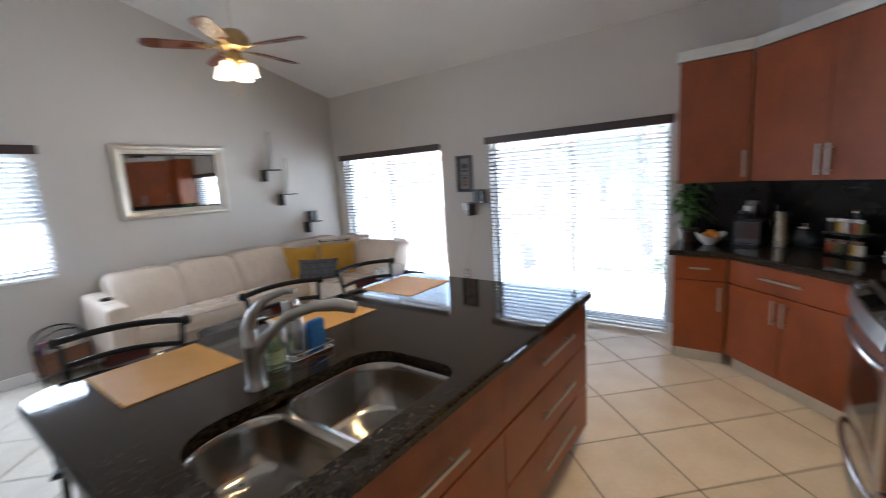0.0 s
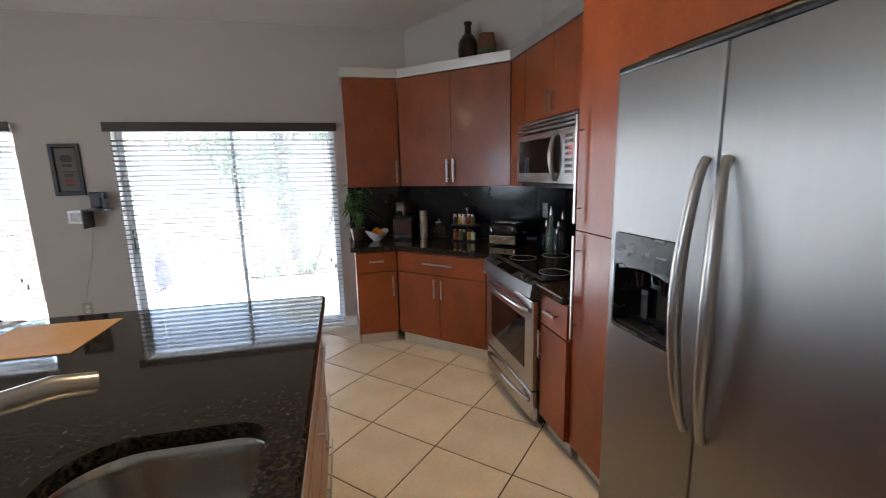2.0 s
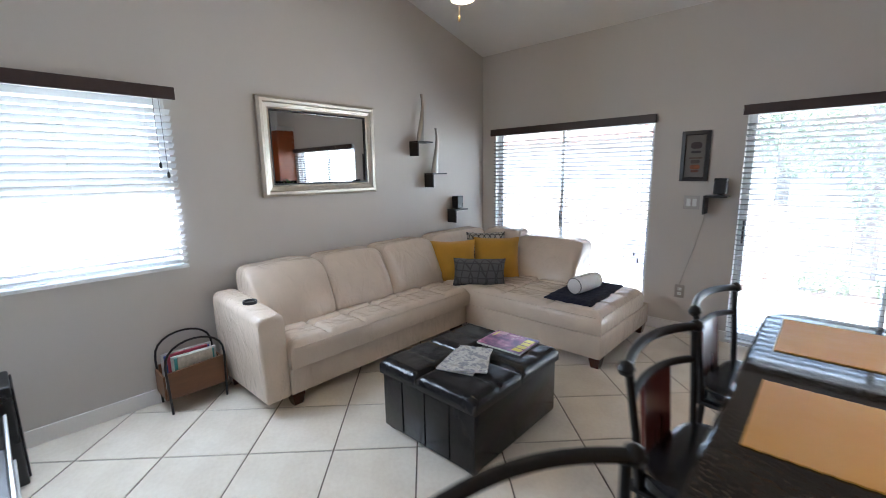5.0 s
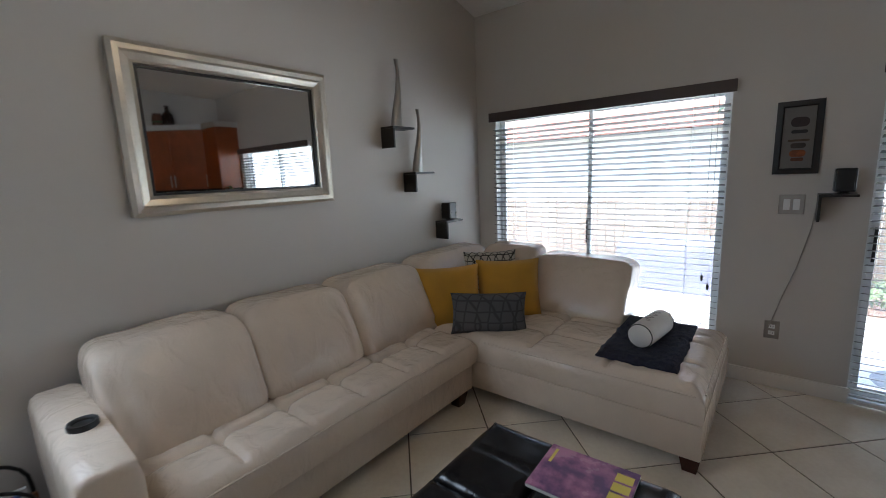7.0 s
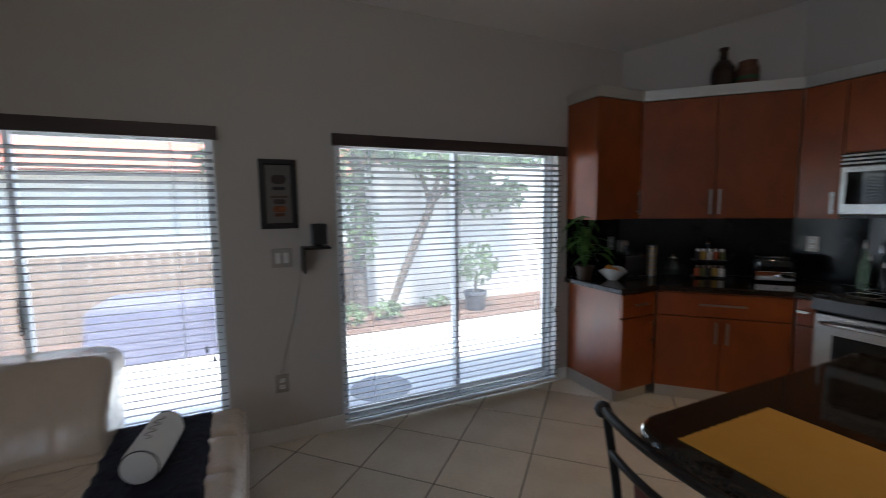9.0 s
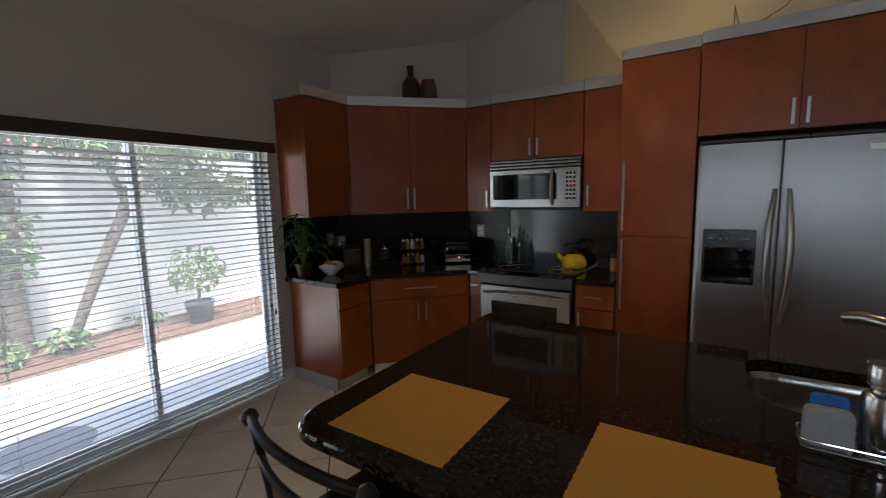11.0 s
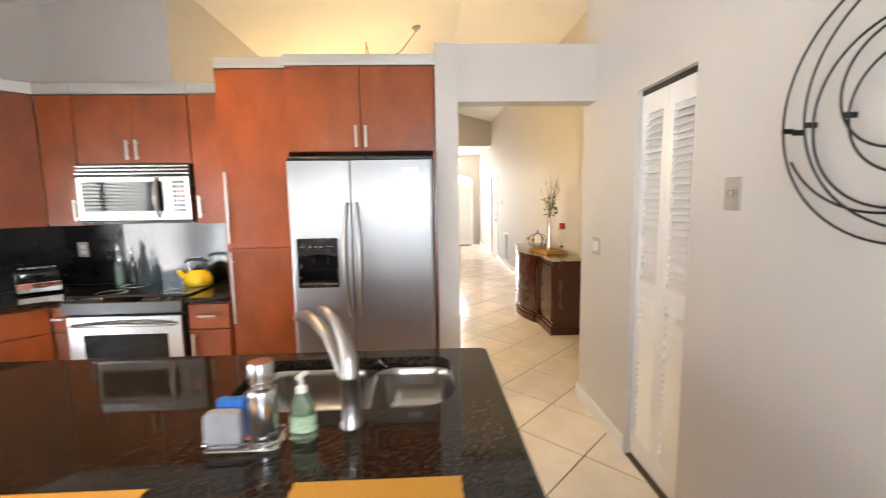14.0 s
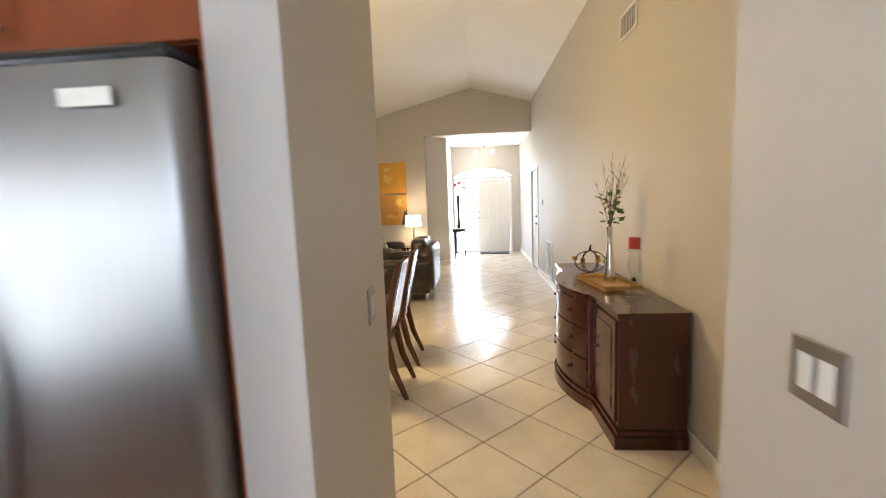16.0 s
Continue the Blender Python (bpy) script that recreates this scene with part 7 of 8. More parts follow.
for k in range(5):
    a = radians(72 * k)
    e = (3.9 + 0.26 * math.cos(a), 1.9 + 0.26 * math.sin(a))
    part("arm", tube(bmesh.new(), [(3.9, 1.9, 2.20), ((3.9 + e[0]) / 2, (1.9 + e[1]) / 2, 2.13), (*e, 2.19)], 0.008, 8), BR, ch, "", True)
    part("lamp_glass", lathe(bmesh.new(), [(0.02, 0.0), (0.05, 0.03), (0.06, 0.09), (0.056, 0.09), (0.045, 0.03), (0.0, 0.01)], (*e, 2.20), 14), mat("lit_amber", (0.8, 0.6, 0.3), 0.4, glow=(1, 0.75, 0.4), power=0.4, bump=0), ch, "lit amber glass", True)

# ---------------------------------------------------------------- on the island
WZ = IZ
for k, y in enumerate((2.667, 2.015, 1.305)):
    x0, x1 = -1.365, -0.975
    h = 0.192
    n = 24
    poly = []
    for i in range(n):
        poly.append((x0 + (x1 - x0) * i / n, y - h + (0.003 if i % 2 else 0.0)))
    poly += [(x1, y - h), (x1, y + h)]
    for i in range(n):
        poly.append((x1 - (x1 - x0) * (i + 1) / n, y + h - (0.003 if i % 2 == 0 else 0.0)))
    single("placemat", prism(bmesh.new(), poly, WZ + 0.0005, WZ + 0.004), MATYEL, "yellow woven rectangular placemat with scalloped ends", "placemat", group="placemats on the island")

# caddy with dish soap pump, sponge and scrubber
cad = thing("sink_caddy", "brushed steel sink caddy with a pump bottle", "sink caddy", (-0.80, 1.66, WZ))
cx0, cx1, cy0, cy1 = -0.855, -0.765, 1.575, 1.765
part("tray", loft(bmesh.new(), [[(x, y, WZ + z) for x, y in rounded(cx0 + s, cx1 - s, cy0 + s, cy1 - s, 0.015, 4)] for s, z in ((0.002, 0.0), (0.0, 0.002), (0.0, 0.010), (0.002, 0.012))]), CHROME, cad, smooth=True)
part("upper_rail", tube(bmesh.new(), [(x, y, WZ + 0.03) for x, y in rounded(cx0, cx1, cy0, cy1, 0.015, 4) + [rounded(cx0, cx1, cy0, cy1, 0.015, 4)[0]]], 0.003, 6), CHROME, cad, smooth=True)
px, py = -0.81, 1.62
bot = part("pump_bottle", lathe(bmesh.new(), [(0.0, 0.013), (0.036, 0.013), (0.038, 0.018), (0.038, 0.150), (0.035, 0.158), (0.024, 0.164), (0.023, 0.172), (0.031, 0.176), (0.031, 0.182), (0.029, 0.184), (0.032, 0.187), (0.032, 0.226), (0.029, 0.232), (0.0, 0.233)], (px, py, WZ), 28), STEELH, cad, "brushed steel pump bottle", True)
part("pump_nozzle", tube(bmesh.new(), [(px + 0.028, py + 0.004, WZ + 0.214), (px + 0.05, py + 0.01, WZ + 0.216), (px + 0.07, py + 0.014, WZ + 0.210)], 0.0055, 8), CHROME, bot, smooth=True)
single("sponge", B(-0.812, -0.782, 1.672, 1.745, WZ + 0.0135, WZ + 0.132, bev=0.012), mat("blue_sponge", (0.03, 0.16, 0.50), 0.95, vary=0.3, scale=60, fine=300, bump=0.8), "bright blue kitchen sponge in the caddy", "sponge", True)
single("scrubber", blob(bmesh.new(), -0.850, -0.815, 1.668, 1.762, WZ + 0.0135, WZ + 0.112, 6), mat("grey_scrubber", (0.33, 0.335, 0.345), 0.9, vary=0.12, scale=25, bump=0.5), "grey scrubbing pad in the caddy", "sponge", True)
so = thing("soap_dispenser", "green hand soap bottle with a white pump", "soap bottle", (-0.79, 1.525, WZ))
sx, sy = -0.79, 1.525
part("bottle", loft(bmesh.new(), [[(sx + a * math.cos(t), sy + b * math.sin(t), WZ + z) for t in (2 * math.pi * k / 24 for k in range(24))]
                                  for a, b, z in ((0.02, 0.03, 0.0), (0.024, 0.036, 0.004), (0.024, 0.036, 0.05), (0.022, 0.031, 0.10), (0.016, 0.02, 0.125), (0.012, 0.012, 0.135))]), GREENG, so, "", True)
part("collar", lathe(bmesh.new(), [(0.0, 0.135), (0.014, 0.135), (0.014, 0.150), (0.006, 0.154), (0.005, 0.172), (0.0, 0.172)], (sx, sy, WZ), 14), WHITE, so, "", True)
part("pump_head", tube(bmesh.new(), [(sx - 0.01, sy + 0.004, WZ + 0.178), (sx + 0.012, sy - 0.002, WZ + 0.18), (sx + 0.04, sy - 0.006, WZ + 0.172)], [0.008, 0.008, 0.005], 8), WHITE, so, "white pump head", True)
part("wrap_label", loft(bmesh.new(), [[(sx + a * math.cos(t), sy + b * math.sin(t), WZ + z) for t in (2 * math.pi * k / 24 for k in range(24))] for a, b, z in ((0.0245, 0.0365, 0.03), (0.0237, 0.035, 0.075))], caps=False),
     mat("green_label", (0.42, 0.55, 0.36), 0.5, vary=0.25, scale=90), so)

# ---------------------------------------------------------------- on the worktop
CZ = 0.886
# leafy plant in a pot
pl = thing("potted_plant", "leafy green plant in a small clay pot", "plant", (0.13, 4.80, CZ))
part("pot", lathe(bmesh.new(), [(0.0, 0.0), (0.05, 0.0), (0.066, 0.09), (0.072, 0.092), (0.072, 0.112), (0.062, 0.112), (0.058, 0.09), (0.0, 0.088)], (0.13, 4.80, CZ), 22), mat("brown_pot", (0.055, 0.028, 0.016), 0.45), pl, "brown clay pot", True)
random.seed(21)
for k in range(7):
    a = random.uniform(0, 6.28)
    top = Vector((0.10 + 0.10 * math.cos(a), 4.76 + 0.10 * math.sin(a), CZ + random.uniform(0.24, 0.53)))
    part("stem", tube(bmesh.new(), [(0.13, 4.80, CZ + 0.09), ((0.13 + top.x) / 2, (4.80 + top.y) / 2, CZ + 0.24), top], [0.006, 0.005, 0.003], 6), GREEN, pl, "", True)
    for j in range(5):
        u = 0.45 + 0.55 * j / 4
        base = Vector((0.13, 4.80, CZ + 0.09)).lerp(top, u)
        L, w = random.uniform(0.13, 0.22), random.uniform(0.017, 0.028)
        b = random.uniform(0, 6.28)
        bm = bmesh.new()
        l, r, mid = [], [], []
        for q in range(6):
            t = q / 5
            x, z = L * t, 0.035 * math.sin(t * 2.2) - 0.10 * t * t
            ww = w * math.sin(math.pi * (0.08 + 0.92 * t)) + 0.001
            l.append(bm.verts.new((x, ww, z + 0.004))), r.append(bm.verts.new((x, -ww, z + 0.004))), mid.append(bm.verts.new((x, 0, z)))
        for q in range(5):
            bm.faces.new((l[q], l[q + 1], mid[q + 1], mid[q])), bm.faces.new((mid[q], mid[q + 1], r[q + 1], r[q]))
        mm = Matrix.Translation(base) @ Matrix.Rotation(b, 4, "Z")
        bm.transform(mm)
        for v in bm.verts:
            v.co.y = min(v.co.y, YN - 0.02)
        part("leaf", bm, GREEN, pl, smooth=True)
plate("wall_outlet", "nickel wall outlet plate on the black backsplash", pose(0.555, YN - 0.0145, 1.15), 0.078, 0.118, "outlet")
# fruit bowl
fb = thing("fruit_bowl", "white wavy fruit bowl", "bowl", (0.295, 4.66, CZ))
rings = []
for r, z, wv in ((0.035, 0.0, 0), (0.04, 0.006, 0), (0.075, 0.04, 0.2), (0.10, 0.075, 0.8), (0.107, 0.085, 1), (0.10, 0.08, 1), (0.07, 0.042, 0.2), (0.03, 0.012, 0)):
    rings.append([(0.295 + r * math.cos(t), 4.66 + r * math.sin(t), CZ + z + 0.018 * wv * math.sin(2 * t + 0.6)) for t in (2 * math.pi * k / 32 for k in range(32))])
part("shell", loft(bmesh.new(), rings), WHITE, fb, "", True)
ORANGE = mat("orange_peel", (0.75, 0.27, 0.03), 0.45, vary=0.1, scale=40, fine=200, bump=0.3)
for x, y, z in ((0.265, 4.65, 0.065), (0.33, 4.67, 0.062), (0.30, 4.70, 0.085)):
    single("orange", lathe(bmesh.new(), [(0.0, -0.034), (0.02, -0.029), (0.034, -0.01), (0.034, 0.01), (0.02, 0.029), (0.004, 0.033), (0.0, 0.031)], (x, y, CZ + z), 16), ORANGE, "ripe orange in the white bowl", "fruit", True, "oranges")
# espresso machine
es = thing("espresso_machine", "small silver and black espresso machine", "coffee machine", (0.55, 4.78, CZ))
EM = pose(0.56, 4.73, CZ, 0, 0, -20)
part("body", B(-0.09, 0.09, -0.10, 0.12, 0.0, 0.19, bev=0.01), SPLASHSTEEL, es, m=EM)
part("top_plate", B(-0.085, 0.085, -0.10, 0.10, 0.191, 0.205, bev=0.004), BLACKP, es, m=EM)
part("brew_group", tube(bmesh.new(), [(-0.04, -0.03, 0.206), (-0.04, -0.03, 0.26)], 0.03, 16), BLACKP, es, "black brew group", True, EM)
part("lever", tube(bmesh.new(), [(-0.04, -0.05, 0.235), (-0.04, -0.16, 0.225)], 0.009, 8), BLACKP, es, "black lever", True, EM)
part("drip_tray", B(-0.08, 0.08, -0.135, -0.101, 0.0, 0.02, bev=0.003), BLACKP, es, m=EM)
part("water_tank", B(-0.07, 0.0, 0.02, 0.11, 0.206, 0.30, bev=0.01), PLATE, es, m=EM)
# tall canister and glass globe jar
cn = thing("coffee_canister", "tall striped metal canister", "canister", (0.735, 4.66, CZ))
part("tube", lathe(bmesh.new(), [(0.0, 0.0), (0.036, 0.0), (0.036, 0.26), (0.0, 0.26)], (0.735, 4.66, CZ), 20), PLATE, cn, "", True)
for k in range(6):
    part("band", lathe(bmesh.new(), [(0.0365, 0.02 + 0.04 * k), (0.0385, 0.022 + 0.04 * k), (0.0385, 0.042 + 0.04 * k), (0.0365, 0.044 + 0.04 * k)], (0.735, 4.66, CZ), 20), mat("tan_pod", (0.45, 0.34, 0.20), 0.35, 0.4, spread=0.3), cn, "", True)
gj = thing("glass_jar", "round clear glass jar with a lid", "jar", (0.86, 4.55, CZ))
part("jar", lathe(bmesh.new(), [(0.0, 0.0), (0.05, 0.0), (0.075, 0.04), (0.08, 0.08), (0.065, 0.13), (0.04, 0.155), (0.038, 0.155), (0.06, 0.13), (0.075, 0.08), (0.07, 0.04), (0.0, 0.006)], (0.86, 4.55, CZ), 22), CLEAR, gj, "", True)
part("knob_lid", lathe(bmesh.new(), [(0.0, 0.156), (0.042, 0.156), (0.04, 0.165), (0.01, 0.172), (0.012, 0.19), (0.0, 0.192)], (0.86, 4.55, CZ), 16), CHROME, gj, "chrome lid", True)
# spice rack: two tiers of jars
sr = thing("spice_rack", "two-tier black spice rack", "spice rack", (1.05, 4.40, CZ))
SM = pose(1.06, 4.38, CZ, 0, 0, -43)
for z in (0.0, 0.135):
    part("tier", B(-0.115, 0.115, -0.06, 0.06, z, z + 0.014, bev=0.004), BLACKP, sr, m=SM)
part("post", tube(bmesh.new(), [(0, 0.045, 0.014), (0, 0.045, 0.27), ], 0.010, 10), BLACKP, sr, "", True, SM)
part("post_knob", lathe(bmesh.new(), [(0.0, 0.0), (0.018, 0.0), (0.02, 0.012), (0.012, 0.024), (0.0, 0.026)], (0, 0.045, 0.27), 14), CHROME, sr, "chrome knob", True, SM)
SP = [mat("spice_" + n, c, 0.7, vary=0.2, scale=60, bump=0.1) for n, c in (("paprika", (0.35, 0.07, 0.02)), ("herb", (0.12, 0.13, 0.04)), ("pepper", (0.04, 0.03, 0.025)), ("curry", (0.50, 0.30, 0.05)), ("salt", (0.6, 0.58, 0.54)))]
for t, z in enumerate((0.0145, 0.1495)):
    for k in range(5):
        x = -0.088 + 0.044 * k
        jm = SM @ pose(x, -0.025 + (0.012 if k % 2 else 0), z)
        jr = thing("spice_jar", "small glass spice jar with chrome lid", "jar", jm @ Vector((0, 0, 0)), "spice jars")
        part("glass", lathe(bmesh.new(), [(0.0, 0.0), (0.019, 0.0), (0.0195, 0.003), (0.0195, 0.06), (0.016, 0.066), (0.0, 0.066)], (0, 0, 0), 14), SP[(k + 2 * t) % 5], jr, "", True, jm)
        part("lid", lathe(bmesh.new(), [(0.0, 0.0665), (0.018, 0.0665), (0.018, 0.09), (0.016, 0.092), (0.0, 0.092)], (0, 0, 0), 14), CHROME, jr, "chrome lid", True, jm)
# toaster, steel front on black body
to = thing("toaster", "black toaster with a steel front", "toaster", (1.33, 4.07, CZ))
OM = pose(1.335, 4.06, CZ, 0, 0, -50)
part("body", blob(bmesh.new(), -0.14, 0.14, -0.10, 0.10, 0.008, 0.185, 6), BLACKG, to, "", True, OM)
part("front_plate", B(-0.12, 0.12, -0.106, -0.096, 0.015, 0.085, bev=0.003), CHROME, to, "steel front plate", m=OM)
part("dial", tube(bmesh.new(), [(0.02, -0.106, 0.05), (0.02, -0.12, 0.05)], 0.014, 14), CHROME, to, "", True, OM)
for y in (-0.035, 0.035):
    part("slot", B(-0.10, 0.10, y - 0.013, y + 0.013, 0.1855, 0.188), STEELH, to, m=OM)
part("toast_lever", B(0.142, 0.155, -0.015, 0.015, 0.10, 0.115, bev=0.003), BLACKP, to, m=OM)
# oil bottles
BZ = 0.8965
for k, (x, y, r, h, c) in enumerate(((1.47, 3.57, 0.033, 0.30, GREENG), (1.53, 3.51, 0.030, 0.27, CLEAR), (1.41, 3.52, 0.030, 0.22, CLEAR), (1.55, 3.60, 0.033, 0.20, BLACKG), (1.46, 3.46, 0.026, 0.17, BLACKG))):
    bt = thing("oil_bottle", "glass oil or vinegar bottle with metal pourer", "bottle", (x, y, BZ), "bottles by the range")
    part("glass", lathe(bmesh.new(), [(0.0, 0.0), (r, 0.0), (r, h * 0.55), (r * 0.45, h * 0.72), (r * 0.38, h * 0.92), (0.0, h * 0.92)], (x, y, BZ), 16), c, bt, "", True)
    part("pourer", lathe(bmesh.new(), [(0.0, h * 0.921), (r * 0.45, h * 0.921), (r * 0.4, h), (0.003, h * 1.12), (0.0, h * 1.12)], (x, y, BZ), 12), CHROME, bt, "metal pourer", True)
# kettle on the cooktop
ke = thing("kettle", "yellow enamel kettle with black handle", "kettle", (1.43, 3.00, 0.8975))
kx, ky, kz = 1.43, 2.955, 0.8975
KY = mat("yellow_enamel", (0.78, 0.52, 0.015), 0.14, vary=0.05, scale=6, bump=0, coat=0.5)
part("body", lathe(bmesh.new(), [(0.0, 0.0), (0.095, 0.0), (0.102, 0.012), (0.10, 0.05), (0.085, 0.09), (0.05, 0.115), (0.045, 0.118), (0.0, 0.118)], (kx, ky, kz), 30), KY, ke, "", True)
part("lid", lathe(bmesh.new(), [(0.0, 0.1185), (0.044, 0.1185), (0.035, 0.13), (0.008, 0.135), (0.014, 0.15), (0.0, 0.155)], (kx, ky, kz), 20), BLACKP, ke, "black lid", True)
part("spout", tube(bmesh.new(), [(kx - 0.01, ky + 0.085, kz + 0.055), (kx - 0.02, ky + 0.115, kz + 0.085), (kx - 0.024, ky + 0.135, kz + 0.115)], [0.026, 0.02, 0.014], 12), KY, ke, "", True)
for s in (-1, 1):
    part("handle_bracket", tube(bmesh.new(), [(kx, ky + s * 0.06, kz + 0.10), (kx, ky + s * 0.066, kz + 0.18)], 0.005, 8), CHROME, ke, "chrome bracket", True)
part("handle", tube(bmesh.new(), [(kx, ky - 0.085, kz + 0.178), (kx, ky - 0.04, kz + 0.198), (kx, ky + 0.04, kz + 0.198), (kx, ky + 0.085, kz + 0.178)], 0.013, 10), BLACKP, ke, "black grip", True)
plate("wall_outlet", "nickel wall outlet plate with white sockets", pose(XE - 0.014, 3.93, 1.17, 0, 0, -90), 0.078, 0.118, "outlet")
ux = thing("utensil_pot", "small wooden jar beside the pantry", "jar", (1.45, 2.64, CZ))
part("jar", lathe(bmesh.new(), [(0.0, 0.0), (0.03, 0.0), (0.032, 0.10), (0.025, 0.11), (0.0, 0.11)], (1.45, 2.64, CZ), 16), mat("jar_wood", (0.35, 0.17, 0.06), 0.5), ux, "", True)
part("cap", lathe(bmesh.new(), [(0.0, 0.1105), (0.026, 0.1105), (0.024, 0.14), (0.0, 0.142)], (1.45, 2.64, CZ), 16), BLACKP, ux, "", True)
# dark bottle and brown crock on top of the corner cabinets
CT = UZ1 + 0.001
bo = thing("demijohn", "dark brown glass bottle with a narrow neck", "bottle", (1.10, 4.37, CT))
DB2 = mat("brown_glass", (0.03, 0.013, 0.008), 0.12, vary=0.2, scale=8, bump=0)
part("glass", lathe(bmesh.new(), [(0.0, 0.0), (0.07, 0.0), (0.08, 0.02), (0.084, 0.19), (0.078, 0.25), (0.05, 0.295), (0.03, 0.315), (0.026, 0.375), (0.034, 0.385), (0.034, 0.40), (0.0, 0.402)], (1.10, 4.37, CT), 24), DB2, bo, "", True)
cr = thing("wicker_crock", "brown woven crock with a green band", "crock", (1.225, 4.26, CT))
part("body", lathe(bmesh.new(), [(0.0, 0.0), (0.06, 0.0), (0.075, 0.05), (0.078, 0.22), (0.062, 0.26), (0.062, 0.285), (0.05, 0.285), (0.0, 0.26)], (1.225, 4.26, CT), 22), mat("brown_wicker", (0.13, 0.05, 0.025), 0.6, vary=0.4, scale=40, fine=120, bump=0.6), cr, "", True)
part("band", lathe(bmesh.new(), [(0.076, 0.14), (0.079, 0.145), (0.079, 0.165), (0.076, 0.17)], (1.225, 4.26, CT), 22), mat("green_band", (0.05, 0.11, 0.04), 0.6), cr, "", True)

# ---------------------------------------------------------------- garden behind the doors
GZ = -0.10
GRASS = mat("lawn_ground", (0.10, 0.12, 0.05), 0.95, vary=0.4, scale=3, fine=60, bump=0.6, other=(0.16, 0.13, 0.08), amount=0.4)
setting("ground", B(-60, 60, -60, 60, -0.4, GZ - 0.04), GRASS, "open ground around the house", "ground")
setting("patio", B(-7.5, 5.0, YN + 0.17, 7.25, GZ - 0.03, GZ + 0.02, bev=0.004), mat("pale_concrete", (0.66, 0.64, 0.60), 0.8, vary=0.08, scale=2, fine=60, bump=0.2), "pale concrete patio slab", "patio")
setting("mulch_bed", B(-7.5, 5.0, 7.26, 8.9, GZ - 0.03, GZ + 0.015), mat("bark_mulch", (0.075, 0.036, 0.024), 0.95, vary=0.5, scale=25, fine=120, bump=1.0, dist=0.03, other=(0.15, 0.09, 0.06), amount=0.45), "brown bark mulch bed", "ground")
setting("garden_wall", B(-0.75, 7.0, 8.42, 8.6, GZ, 2.15), mat("white_render", (0.72, 0.72, 0.68), 0.85, vary=0.06, scale=2, fine=80, bump=0.3), "white rendered garden wall", "wall")
# round spot greyer than the slab, laid as a thin disc
single("patio_disc", lathe(bmesh.new(), [(0.0, 0.0), (0.26, 0.0), (0.27, 0.004), (0.26, 0.010), (0.0, 0.012)], (-1.38, 5.62, GZ + 0.021), 32), mat("disc_grey", (0.20, 0.21, 0.23), 0.8, vary=0.2, scale=12, bump=0.2),
       "round flat grey disc on the patio", "mat", True)
fe = thing("wooden_fence", "weathered wooden plank fence", "fence", (-4.0, 8.5, GZ), kind="structure")
FW = mat("weathered_plank", (0.21, 0.145, 0.10), 0.85, vary=0.3, scale=3, fine=40, stretch=(4, 4, 0.4), bump=0.3, spread=0.15)
bmp = B(-0.066, 0.066, -0.010, 0.010, 0.0, 1.05)
fp = part("plank", bmp, FW, fe)
fp.location = (-0.83, 8.48, GZ)
for k in range(1, 52):
    ob = new("plank", fp.data)
    ob.parent, ob.matrix_parent_inverse = fe, fp.matrix_parent_inverse
    ob.location = (-0.83 - 0.14 * k, 8.48 + 0.006 * (k % 2), GZ)
for z in (0.2, 0.8):
    part("rail", B(-8.1, -0.76, 8.50, 8.53, GZ + z, GZ + z + 0.07), FW, fe)


def leaf_cloud(bm, c, rad, n, size, rng, droop=0.3):
    for k in range(n):
        d = Vector((rng.gauss(0, 1), rng.gauss(0, 1), rng.gauss(0, 0.8))).normalized()
        p = Vector(c) + Vector((d.x * rad[0], d.y * rad[1], d.z * rad[2])) * rng.uniform(0.35, 1.0) ** 0.6
        L = size * rng.uniform(0.6, 1.3)
        m = Matrix.Translation(p) @ Euler((rng.uniform(-1, 1), rng.uniform(-0.4, 1.2), rng.uniform(0, 6.28))).to_matrix().to_4x4()
        vs = [bm.verts.new(m @ Vector(q)) for q in ((0, 0, 0), (L * 0.45, L * 0.22, L * 0.06), (L, 0, -L * droop), (L * 0.45, -L * 0.22, L * 0.06))]
        bm.faces.new(vs)


def tree(name, label, path, r0, r1, clouds, leaf, seed, bark, green=None):
    rng = random.Random(seed)
    t = thing(name, label, "tree", path[0])
    pts = [Vector(p) for p in path]
    n = len(pts)
    part("trunk", tube(bmesh.new(), pts, [r0 + (r1 - r0) * k / (n - 1) for k in range(n)], 12), bark, t, "", True)
    for c, rad, cnt in clouds:
        part("limb", tube(bmesh.new(), [pts[-2].lerp(pts[-1], 0.5), (pts[-1] + Vector(c)) / 2 + Vector((0.05, 0, 0.05)), Vector(c)], [r1 * 0.7, r1 * 0.45, r1 * 0.2], 7), bark, t, "", True)
    bm = bmesh.new()
    for c, rad, cnt in clouds:
        leaf_cloud(bm, c, rad, cnt, leaf, rng)
    part("crown", bm, green or GREEN, t, "green leafy crown")
    return t


